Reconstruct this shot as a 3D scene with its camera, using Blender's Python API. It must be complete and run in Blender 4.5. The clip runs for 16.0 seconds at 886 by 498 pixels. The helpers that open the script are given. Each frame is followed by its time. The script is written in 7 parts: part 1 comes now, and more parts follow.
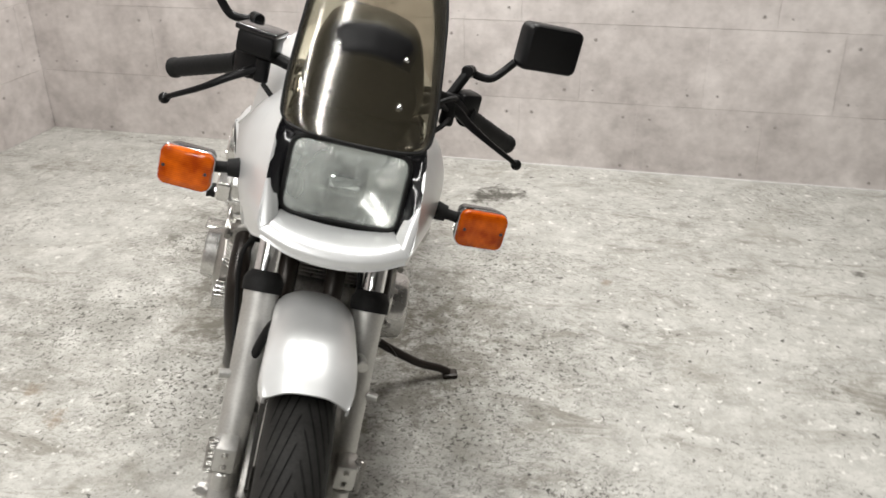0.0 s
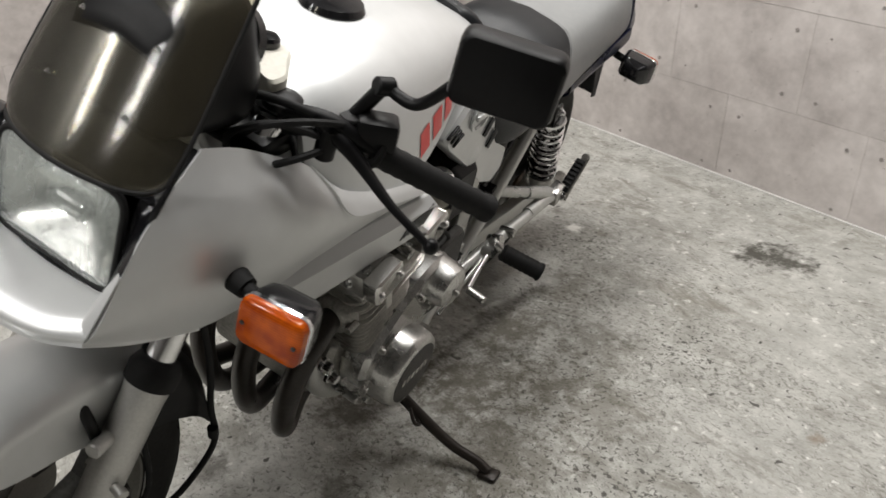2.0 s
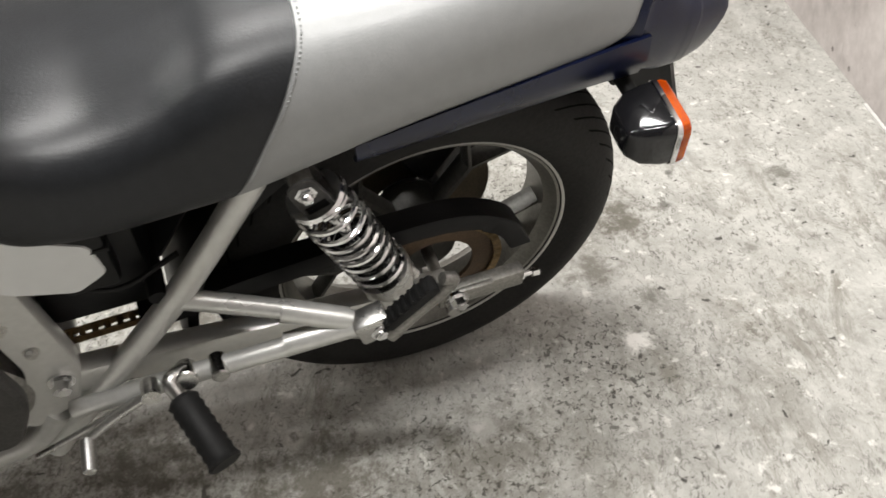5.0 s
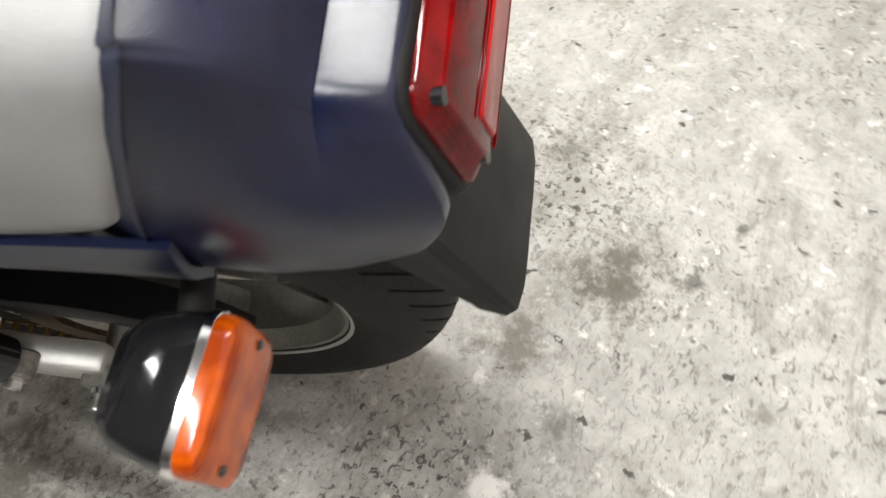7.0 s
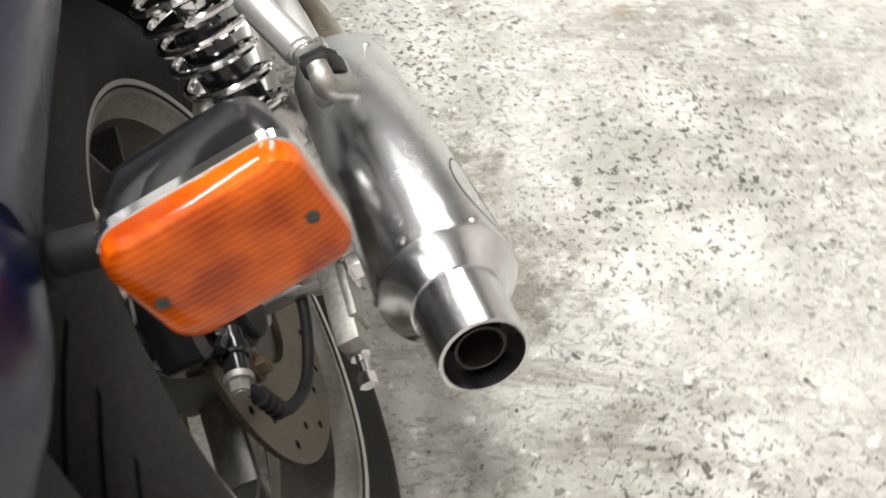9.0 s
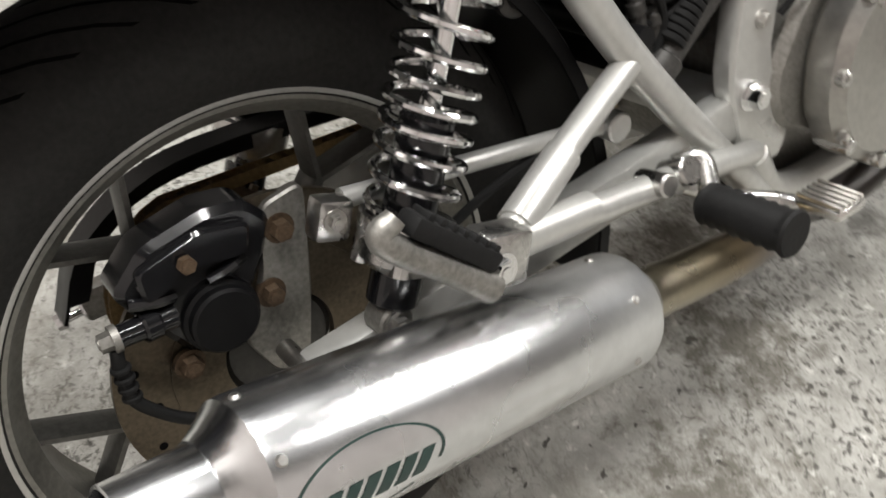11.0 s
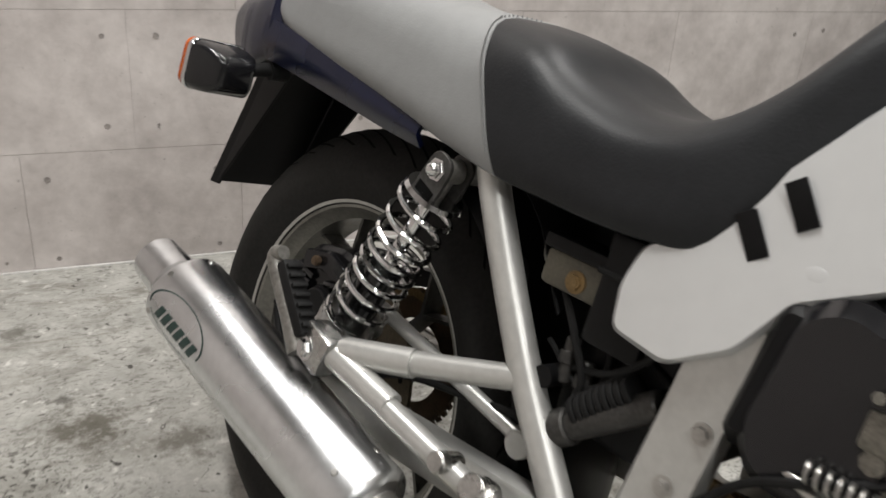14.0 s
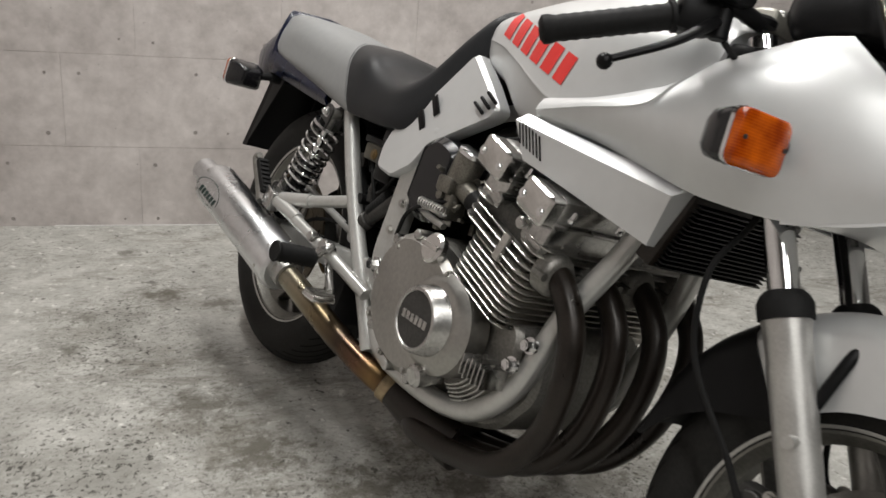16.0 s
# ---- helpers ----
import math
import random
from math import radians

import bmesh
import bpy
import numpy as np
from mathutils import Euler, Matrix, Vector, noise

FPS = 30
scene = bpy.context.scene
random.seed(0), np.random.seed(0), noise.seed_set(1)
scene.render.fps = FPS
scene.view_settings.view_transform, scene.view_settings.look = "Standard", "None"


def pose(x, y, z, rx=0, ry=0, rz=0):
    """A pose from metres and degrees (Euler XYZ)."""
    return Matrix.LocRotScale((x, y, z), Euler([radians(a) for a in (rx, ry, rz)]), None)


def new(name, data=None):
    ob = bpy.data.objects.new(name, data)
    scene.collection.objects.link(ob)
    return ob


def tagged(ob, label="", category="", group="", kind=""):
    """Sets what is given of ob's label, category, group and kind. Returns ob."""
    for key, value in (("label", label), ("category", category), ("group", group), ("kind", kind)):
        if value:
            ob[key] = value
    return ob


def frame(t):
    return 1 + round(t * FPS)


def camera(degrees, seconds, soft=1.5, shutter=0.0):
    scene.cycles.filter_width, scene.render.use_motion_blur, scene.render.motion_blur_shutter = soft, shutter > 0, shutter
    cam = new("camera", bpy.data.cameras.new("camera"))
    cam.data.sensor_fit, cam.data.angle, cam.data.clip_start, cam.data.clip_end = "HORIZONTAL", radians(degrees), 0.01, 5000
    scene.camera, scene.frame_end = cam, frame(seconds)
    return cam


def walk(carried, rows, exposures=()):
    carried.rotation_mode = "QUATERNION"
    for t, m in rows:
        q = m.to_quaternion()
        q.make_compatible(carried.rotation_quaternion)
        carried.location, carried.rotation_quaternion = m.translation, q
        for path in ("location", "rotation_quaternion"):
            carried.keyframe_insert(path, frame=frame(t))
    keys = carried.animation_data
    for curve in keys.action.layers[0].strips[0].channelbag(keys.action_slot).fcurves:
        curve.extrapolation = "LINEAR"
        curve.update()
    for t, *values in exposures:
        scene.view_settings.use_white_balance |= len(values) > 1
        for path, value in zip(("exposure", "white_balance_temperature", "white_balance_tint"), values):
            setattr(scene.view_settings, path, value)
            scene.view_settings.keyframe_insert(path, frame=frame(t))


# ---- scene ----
from mathutils.bvhtree import BVHTree

EXPOSURES = [(0.0, -0.3), (0.5, -0.34), (1.0, -0.42), (1.5, -0.44), (2.0, -0.74), (2.5, -0.80), (3.0, -0.48), (3.5, -0.36), (6.0, 0.08), (7.0, 0.0), (8.0, 0.06), (8.5, 0.12), (11.0, -0.3), (12.0, -0.38), (13.0, -0.40), (13.5, -0.42), (14.0, -0.82), (15.0, -0.93), (16.0, -0.98)]
cam = camera(55.10, 16.0, soft=1.6, shutter=0.3)
PATH = [
    (0.0, 0.278, -0.965, 1.307, 63.36, 0.80, -5.27),
    (0.5, 0.547, -0.842, 1.296, 62.68, -0.28, 4.71),
    (1.0, 0.704, -0.662, 1.255, 61.53, 1.12, 12.51),
    (1.5, 0.820, -0.434, 1.241, 61.24, -0.86, 20.99),
    (2.0, 0.999, -0.237, 1.225, 60.46, -0.26, 30.57),
    (2.5, 1.138, -0.047, 1.202, 59.60, 2.39, 38.44),
    (3.0, 1.134, 0.246, 1.164, 56.97, 0.99, 43.90),
    (3.5, 1.157, 0.496, 1.149, 55.79, 1.73, 48.69),
    (3.7, 1.189, 0.625, 1.133, 56.12, 1.95, 52.31),
    (5.8, 0.925, 1.645, 1.067, 45.89, 4.95, 80.40),
    (6.0, 0.884, 1.715, 1.059, 44.98, 4.99, 83.66),
    (6.5, 0.722, 1.877, 0.987, 41.42, 3.55, 87.77),
    (7.0, 0.542, 1.977, 0.967, 36.40, 1.95, 97.47),
    (7.5, 0.386, 2.065, 0.959, 36.20, 4.64, 114.91),
    (8.0, 0.262, 2.098, 0.945, 35.32, 9.99, 130.95),
    (8.5, 0.105, 2.064, 0.919, 34.22, 7.92, 148.27),
    (8.7, 0.042, 2.059, 0.929, 36.24, 6.19, 154.13),
    (10.8, -0.344, 1.815, 0.897, 41.93, -3.47, -133.71),
    (11.0, -0.380, 1.775, 0.903, 44.01, -2.97, -126.97),
    (11.5, -0.466, 1.668, 0.934, 44.96, -1.99, -109.33),
    (12.0, -0.412, 1.509, 0.916, 45.69, -3.88, -100.46),
    (12.5, -0.367, 1.398, 0.924, 45.41, -2.83, -87.25),
    (13.0, -0.389, 1.202, 0.896, 54.31, -2.93, -61.52),
    (13.5, -0.399, 1.046, 0.917, 59.61, 0.51, -48.98),
    (14.0, -0.517, 0.816, 0.941, 65.21, -3.82, -41.32),
    (14.5, -0.583, 0.532, 0.949, 67.76, -2.96, -36.97),
    (15.0, -0.682, 0.300, 0.979, 70.54, -4.01, -35.33),
    (15.5, -0.795, 0.041, 0.972, 70.86, -4.70, -37.22),
    (16.0, -0.819, -0.221, 0.990, 70.96, -4.25, -34.36),
]
walk(cam, [(t, pose(*p)) for t, *p in PATH], EXPOSURES)
LEAN = Matrix.Rotation(radians(16.03), 4, "Y")  # the bike rests on its side stand

# ---- world and light ----
world = bpy.data.worlds.new("world")
scene.world = world
world.use_nodes = True
world.node_tree.nodes["Background"].inputs[0].default_value = (0.8, 0.85, 0.9, 1)
world.node_tree.nodes["Background"].inputs[1].default_value = 0.03

ROOM = Matrix.Translation((0.0, 2.74, 0.0)) @ Matrix.Rotation(radians(-19.8), 4, "Z")  # x along the back wall, y into it
CEIL = 2.75


def tube_lamp(x, y, turn, power, length):
    data = bpy.data.lights.new("fluorescent_lamp", "AREA")
    data.shape, data.size, data.size_y, data.energy = "RECTANGLE", length, 0.14, power
    data.color = (1.0, 0.98, 0.95)
    ob = new("fluorescent_lamp_light", data)
    ob.matrix_world = ROOM @ pose(x, y, CEIL - 0.09, 0, 0, turn)
    return ob


LAMPS = [(0.25, -1.08, 90, 72, 1.55), (1.35, -1.08, 90, 64, 1.55), (0.3, -4.2, 90, 66, 2.6), (1.35, -4.2, 90, 66, 2.6)]
for lamp_row in LAMPS:
    tube_lamp(*lamp_row)


# ---- materials ----
def material(name, rgb, rough=0.5, metal=0.0, vary=0.1, scale=8.0, bump=0.0, bump_scale=60.0, coat=0.0, spec=0.5, rough_vary=0.1):
    m = bpy.data.materials.new(name)
    m.use_nodes = True
    nt = m.node_tree
    b = nt.nodes["Principled BSDF"]
    b.inputs["Metallic"].default_value = metal
    b.inputs["Specular IOR Level"].default_value = spec
    b.inputs["Coat Weight"].default_value = coat
    b.inputs["Coat Roughness"].default_value = 0.06
    co = nt.nodes.new("ShaderNodeTexCoord")
    big, fine = nt.nodes.new("ShaderNodeTexNoise"), nt.nodes.new("ShaderNodeTexNoise")
    big.inputs["Scale"].default_value, fine.inputs["Scale"].default_value = scale, scale * 14
    big.inputs["Detail"].default_value, fine.inputs["Detail"].default_value = 5, 4
    for n in (big, fine):
        nt.links.new(co.outputs["Object"], n.inputs["Vector"])
    mix = nt.nodes.new("ShaderNodeMix")
    mix.data_type = "FLOAT"
    mix.inputs[0].default_value = 0.45
    nt.links.new(big.outputs["Fac"], mix.inputs[2])
    nt.links.new(fine.outputs["Fac"], mix.inputs[3])
    ramp = nt.nodes.new("ShaderNodeValToRGB")
    lo, hi = [max(0.0, c * (1 - vary)) for c in rgb], [min(1.0, c * (1 + vary)) for c in rgb]
    ramp.color_ramp.elements[0].position, ramp.color_ramp.elements[1].position = 0.35, 0.65
    ramp.color_ramp.elements[0].color, ramp.color_ramp.elements[1].color = (*lo, 1), (*hi, 1)
    nt.links.new(mix.outputs[0], ramp.inputs[0])
    nt.links.new(ramp.outputs[0], b.inputs["Base Color"])
    rr = nt.nodes.new("ShaderNodeMapRange")
    rr.inputs[1].default_value, rr.inputs[2].default_value = 0.3, 0.7
    rr.inputs[3].default_value, rr.inputs[4].default_value = max(0.02, rough - rough_vary), min(1.0, rough + rough_vary)
    nt.links.new(big.outputs["Fac"], rr.inputs[0])
    nt.links.new(rr.outputs[0], b.inputs["Roughness"])
    if bump:
        bn, bp = nt.nodes.new("ShaderNodeTexNoise"), nt.nodes.new("ShaderNodeBump")
        bn.inputs["Scale"].default_value, bn.inputs["Detail"].default_value = bump_scale, 6
        nt.links.new(co.outputs["Object"], bn.inputs["Vector"])
        bp.inputs["Strength"].default_value, bp.inputs["Distance"].default_value = bump, 0.002
        nt.links.new(bn.outputs["Fac"], bp.inputs["Height"])
        nt.links.new(bp.outputs[0], b.inputs["Normal"])
    return m


silver = material("silver_paint", (0.63, 0.64, 0.64), 0.38, 0.42, 0.03, 3, coat=0.5, rough_vary=0.04)
silver.node_tree.nodes["Principled BSDF"].inputs["Coat Roughness"].default_value = 0.2
seat_grey = material("grey_vinyl", (0.235, 0.24, 0.24), 0.45, 0, 0.06, 5, 0.12, 400)
seat_black = material("black_vinyl", (0.012, 0.013, 0.0145), 0.4, 0, 0.2, 6, 0.15, 350, spec=0.27)
blue = material("dark_blue_plastic", (0.0018, 0.0042, 0.021), 0.27, 0, 0.3, 6, 0.10, 900, spec=0.5, rough_vary=0.05)
black = material("black_plastic", (0.004, 0.004, 0.0044), 0.42, 0, 0.3, 10, 0.06, 220, spec=0.2)
gloss_black = material("gloss_black", (0.008, 0.008, 0.009), 0.14, 0, 0.2, 10)
rubber = material("rubber", (0.006, 0.006, 0.006), 0.68, 0, 0.35, 12, 0.2, 160, spec=0.25)
tyre_rubber = material("tyre_rubber", (0.015, 0.0145, 0.0135), 0.75, 0, 0.4, 14, 0.25, 120, spec=0.25)
chrome = material("chrome", (0.75, 0.75, 0.75), 0.12, 1, 0.05, 20, rough_vary=0.05)
alu = material("cast_aluminium", (0.50, 0.495, 0.48), 0.28, 1, 0.25, 14, 0.05, 220)
case_alloy = material("scuffed_case_alloy", (0.40, 0.392, 0.37), 0.34, 1, 0.14, 9, 0.03, 200, rough_vary=0.08)
alu_dull = material("dull_aluminium", (0.27, 0.262, 0.243), 0.48, 0.85, 0.35, 16, 0.25, 180)
polished = material("polished_aluminium", (0.68, 0.67, 0.65), 0.2, 1, 0.08, 8, 0.0, 300)
brushed = material("brushed_muffler", (0.70, 0.71, 0.72), 0.27, 1, 0.08, 6, 0.05, 200, rough_vary=0.1)
frame_silver = material("frame_silver", (0.55, 0.55, 0.53), 0.36, 0.6, 0.08, 8, 0.06, 90)
pipe_black = material("black_pipe", (0.017, 0.0125, 0.0095), 0.36, 0.3, 0.4, 16, 0.15, 120)
pipe_brown = material("heat_tinted_steel", (0.32, 0.25, 0.16), 0.28, 1, 0.35, 9, 0.05, 120)
dark_metal = material("dark_metal", (0.06, 0.058, 0.055), 0.5, 0.6, 0.4, 18, 0.2, 150)
rusty = material("rusty_steel", (0.095, 0.064, 0.040), 0.6, 0.6, 0.45, 30, 0.3, 200)
steel = material("zinc_steel", (0.48, 0.47, 0.45), 0.35, 1, 0.15, 20, 0.1, 200)
dirty_white = material("yellowed_plastic", (0.62, 0.6, 0.53), 0.45, 0, 0.1, 10)
red_ink = material("red_decal", (0.72, 0.03, 0.025), 0.35, 0, 0.04, 10)
dark_ink = material("dark_green_decal", (0.015, 0.04, 0.035), 0.4, 0, 0.2, 20)
wheel_alloy = material("wheel_alloy", (0.22, 0.215, 0.195), 0.45, 0.7, 0.25, 14, 0.15, 160)
# Hub tone, much darker than the rim and spokes.
wheel_dark = material("dark_wheel_tone", (0.045, 0.044, 0.04), 0.5, 0.4, 0.35, 14, 0.2, 150)
spoke_grey = material("spoke_grey", (0.10, 0.098, 0.09), 0.45, 0.6, 0.3, 14, 0.15, 150)
groove_black = material("groove_black", (0.002, 0.002, 0.002), 0.9, 0, 0.2, 10, spec=0.1)
slider_silver = material("slider_silver", (0.50, 0.495, 0.475), 0.4, 0.75, 0.12, 18, 0.12, 160)
carb_alloy = material("grimy_carb_alloy", (0.20, 0.19, 0.165), 0.42, 0.85, 0.45, 22, 0.25, 170)
# Dark block tone: soot, plus the shade between the fins painted in.
block_dark = material("soot_shade_block", (0.10, 0.098, 0.09), 0.55, 0.7, 0.4, 14, 0.2, 120)
fin_alloy = material("fin_alloy", (0.50, 0.49, 0.465), 0.34, 1, 0.2, 14, 0.1, 180)
chain_gold = material("chain_brass", (0.22, 0.15, 0.07), 0.5, 0.7, 0.4, 40, 0.2, 200)


def lens_plastic(name, bright, deep, rough, mixfac, ribs, axis):
    """Coloured lens: fine moulded ribs that show lighter and darker, glossy skin."""
    m = bpy.data.materials.new(name)
    m.use_nodes = True
    nt = m.node_tree
    b = nt.nodes["Principled BSDF"]
    co, wv, bp, no, ad, ramp = (nt.nodes.new("ShaderNode" + n) for n in ("TexCoord", "TexWave", "Bump", "TexNoise", "Math", "ValToRGB"))
    wv.inputs["Scale"].default_value, wv.inputs["Distortion"].default_value = ribs, 0.6
    wv.bands_direction = axis
    no.inputs["Scale"].default_value, no.inputs["Detail"].default_value = 36, 5
    ad.operation = "MULTIPLY_ADD"
    ad.inputs[1].default_value = 0.10
    for n in (wv, no):
        nt.links.new(co.outputs["Object"], n.inputs["Vector"])
    nt.links.new(wv.outputs["Fac"], ad.inputs[0])
    nt.links.new(no.outputs["Fac"], ad.inputs[2])
    ramp.color_ramp.elements[0].position, ramp.color_ramp.elements[1].position = 0.38, 0.82
    ramp.color_ramp.elements[0].color, ramp.color_ramp.elements[1].color = (*deep, 1), (*bright, 1)
    nt.links.new(ad.outputs[0], ramp.inputs[0])
    nt.links.new(ramp.outputs[0], b.inputs["Base Color"])
    b.inputs["Roughness"].default_value = rough
    b.inputs["Transmission Weight"].default_value = mixfac
    b.inputs["Coat Weight"].default_value = 0.05
    b.inputs["Specular IOR Level"].default_value = 0.3
    bp.inputs["Strength"].default_value, bp.inputs["Distance"].default_value = 0.008, 0.001
    nt.links.new(wv.outputs["Fac"], bp.inputs["Height"])
    nt.links.new(bp.outputs[0], b.inputs["Normal"])
    return m


smoke = bpy.data.materials.new("smoked_acrylic")
smoke.use_nodes = True
nt = smoke.node_tree
nt.nodes.remove(nt.nodes["Principled BSDF"])
smoke_tr, smoke_gl, smoke_mix, smoke_fr = (nt.nodes.new(n) for n in ("ShaderNodeBsdfTransparent", "ShaderNodeBsdfGlossy", "ShaderNodeMixShader", "ShaderNodeFresnel"))
smoke_tr.inputs[0].default_value = (0.77, 0.74, 0.65, 1)
smoke_gl.inputs["Roughness"].default_value = 0.12
smoke_fr.inputs[0].default_value = 1.45
nt.links.new(smoke_fr.outputs[0], smoke_mix.inputs[0])
smoke_df, smoke_haze = nt.nodes.new("ShaderNodeBsdfDiffuse"), nt.nodes.new("ShaderNodeMixShader")
smoke_df.inputs[0].default_value = (0.14, 0.125, 0.088, 1)
smoke_haze.inputs[0].default_value = 0.09
nt.links.new(smoke_tr.outputs[0], smoke_haze.inputs[1])
nt.links.new(smoke_df.outputs[0], smoke_haze.inputs[2])
nt.links.new(smoke_haze.outputs[0], smoke_mix.inputs[1])
nt.links.new(smoke_gl.outputs[0], smoke_mix.inputs[2])
nt.links.new(smoke_mix.outputs[0], nt.nodes["Material Output"].inputs[0])
amber = lens_plastic("amber_lens", (0.78, 0.15, 0.004), (0.30, 0.036, 0.001), 0.14, 0.15, 95, "Z")
red_lens = lens_plastic("red_lens", (0.21, 0.0012, 0.0016), (0.055, 0.0004, 0.0006), 0.1, 0.0, 110, "X")
red_lens.node_tree.nodes["Principled BSDF"].inputs["Specular IOR Level"].default_value = 0.2
red_bright = lens_plastic("red_reflector", (0.48, 0.006, 0.006), (0.26, 0.003, 0.004), 0.15, 0.1, 130, "Z")
clear = bpy.data.materials.new("headlight_glass")
clear.use_nodes = True
nt = clear.node_tree
nt.nodes.remove(nt.nodes["Principled BSDF"])
c_tr, c_gl, c_mix, c_fr, c_co, c_wv, c_bp = (nt.nodes.new(n) for n in ("ShaderNodeBsdfTransparent", "ShaderNodeBsdfGlossy", "ShaderNodeMixShader", "ShaderNodeFresnel", "ShaderNodeTexCoord", "ShaderNodeTexWave", "ShaderNodeBump"))
c_tr.inputs[0].default_value = (0.93, 0.96, 0.95, 1)
c_gl.inputs["Roughness"].default_value = 0.12
c_fr.inputs[0].default_value = 1.5
c_wv.inputs["Scale"].default_value = 46
c_wv.inputs["Distortion"].default_value = 4.5
c_wv.bands_direction = "X"
c_bp.inputs["Strength"].default_value, c_bp.inputs["Distance"].default_value = 0.22, 0.0015
nt.links.new(c_co.outputs["Object"], c_wv.inputs["Vector"])
nt.links.new(c_wv.outputs["Fac"], c_bp.inputs["Height"])
nt.links.new(c_bp.outputs[0], c_gl.inputs["Normal"])
nt.links.new(c_bp.outputs[0], c_fr.inputs["Normal"])
nt.links.new(c_fr.outputs[0], c_mix.inputs[0])
nt.links.new(c_tr.outputs[0], c_mix.inputs[1])
nt.links.new(c_gl.outputs[0], c_mix.inputs[2])
c_df, c_mix2, c_rng = (nt.nodes.new(n) for n in ("ShaderNodeBsdfDiffuse", "ShaderNodeMixShader", "ShaderNodeMapRange"))
c_df.inputs[0].default_value = (0.80, 0.85, 0.82, 1)
c_rng.inputs[1].default_value, c_rng.inputs[2].default_value = 0.2, 1.2
c_rng.inputs[3].default_value, c_rng.inputs[4].default_value = 0.05, 0.42
c_no, c_ad = nt.nodes.new("ShaderNodeTexNoise"), nt.nodes.new("ShaderNodeMath")
c_no.inputs["Scale"].default_value, c_no.inputs["Detail"].default_value = 24, 3
c_ad.operation = "MULTIPLY_ADD"
c_ad.inputs[1].default_value = 0.2
nt.links.new(c_co.outputs["Object"], c_no.inputs["Vector"])
nt.links.new(c_wv.outputs["Fac"], c_ad.inputs[0])
nt.links.new(c_no.outputs["Fac"], c_ad.inputs[2])
nt.links.new(c_ad.outputs[0], c_rng.inputs[0])
nt.links.new(c_rng.outputs[0], c_mix2.inputs[0])
nt.links.new(c_mix.outputs[0], c_mix2.inputs[1])
nt.links.new(c_df.outputs[0], c_mix2.inputs[2])
nt.links.new(c_mix2.outputs[0], nt.nodes["Material Output"].inputs[0])


# Tone of oily dirt that also paints in shade under and near the bike.
GRIME_SHADE = (0.11, 0.10, 0.078)
OIL, RUST, CHIP, DIRT = (0.07, 0.066, 0.055), (0.20, 0.15, 0.10), (0.82, 0.81, 0.77), (0.13, 0.125, 0.105)
STAINS_AND_SHADE = [(0.77, 2.085, 0.11, OIL, 0.95), (0.70, 2.065, 0.08, OIL, 0.95), (0.80, 2.06, 0.035, OIL, 0.8), (-0.54, 0.81, 0.04, RUST, 0.7), (-0.64, 0.94, 0.035, RUST, 0.6), (1.8, 1.29, 0.03, OIL, 0.8),
          (0.98, 1.07, 0.016, OIL, 0.9), (0.99, 1.33, 0.022, RUST, 0.7), (1.42, 1.37, 0.02, DIRT, 0.9), (0.25, 1.62, 0.035, CHIP, 0.9), (0.15, 1.34, 0.028, CHIP, 0.9), (0.18, 1.95, 0.035, CHIP, 0.9),
          (-0.13, 2.48, 0.04, DIRT, 0.8), (0.2, 0.7, 0.05, DIRT, 0.7), (0.52, 1.46, 0.02, OIL, 0.8), (-0.24, 2.27, 0.016, OIL, 0.8), (-0.14, 2.2, 0.018, OIL, 0.7), (0.09, 2.03, 0.03, DIRT, 0.75), (-0.14, 2.08, 0.035, DIRT, 0.5),
          (0.05, 2.27, 0.022, DIRT, 0.6), (-0.37, 2.02, 0.05, DIRT, 0.75), (-0.45, 1.85, 0.04, DIRT, 0.8), (0.27, 1.12, 0.17, GRIME_SHADE, 0.8), (0.25, 1.36, 0.14, GRIME_SHADE, 0.8), (0.12, 1.10, 0.12, GRIME_SHADE, 0.8), (0.42, 1.22, 0.11, GRIME_SHADE, 0.7),
          (-0.26, 1.43, 0.12, GRIME_SHADE, 0.7), (-0.22, 1.2, 0.13, GRIME_SHADE, 0.8), (-0.09, 0.98, 0.12, GRIME_SHADE, 0.8), (0.1, 0.9, 0.10, GRIME_SHADE, 0.8), (0.45, 0.95, 0.17, GRIME_SHADE, 0.6), (0.56, 1.18, 0.15, GRIME_SHADE, 0.55), (0.33, 0.80, 0.14, GRIME_SHADE, 0.6), (0.48, 1.42, 0.13, GRIME_SHADE, 0.5), (0.30, 1.62, 0.12, GRIME_SHADE, 0.55), (-0.04, 0.62, 0.05, OIL, 0.6), (-0.14, 2.09, 0.09, GRIME_SHADE, 0.8), (-0.02, 1.96, 0.07, GRIME_SHADE, 0.7), (-0.15, 1.66, 0.07, GRIME_SHADE, 0.45)]

# Floor zones (x, y, radius): real dirt, with shade beside the bike painted in.
DIRTY_SHADE = [(0.62, 0.95, 0.42), (0.70, 0.35, 0.22), (0.66, 1.5, 0.26), (-0.60, 1.3, 0.42), (-0.3, 2.0, 0.2), (0.22, 1.85, 0.24), (0.42, 0.75, 0.42), (0.45, 1.20, 0.38), (0.33, 1.58, 0.26), (-0.34, 1.80, 0.30), (-0.50, 1.35, 0.36), (-0.25, 0.9, 0.4), (0.15, 0.45, 0.3)]


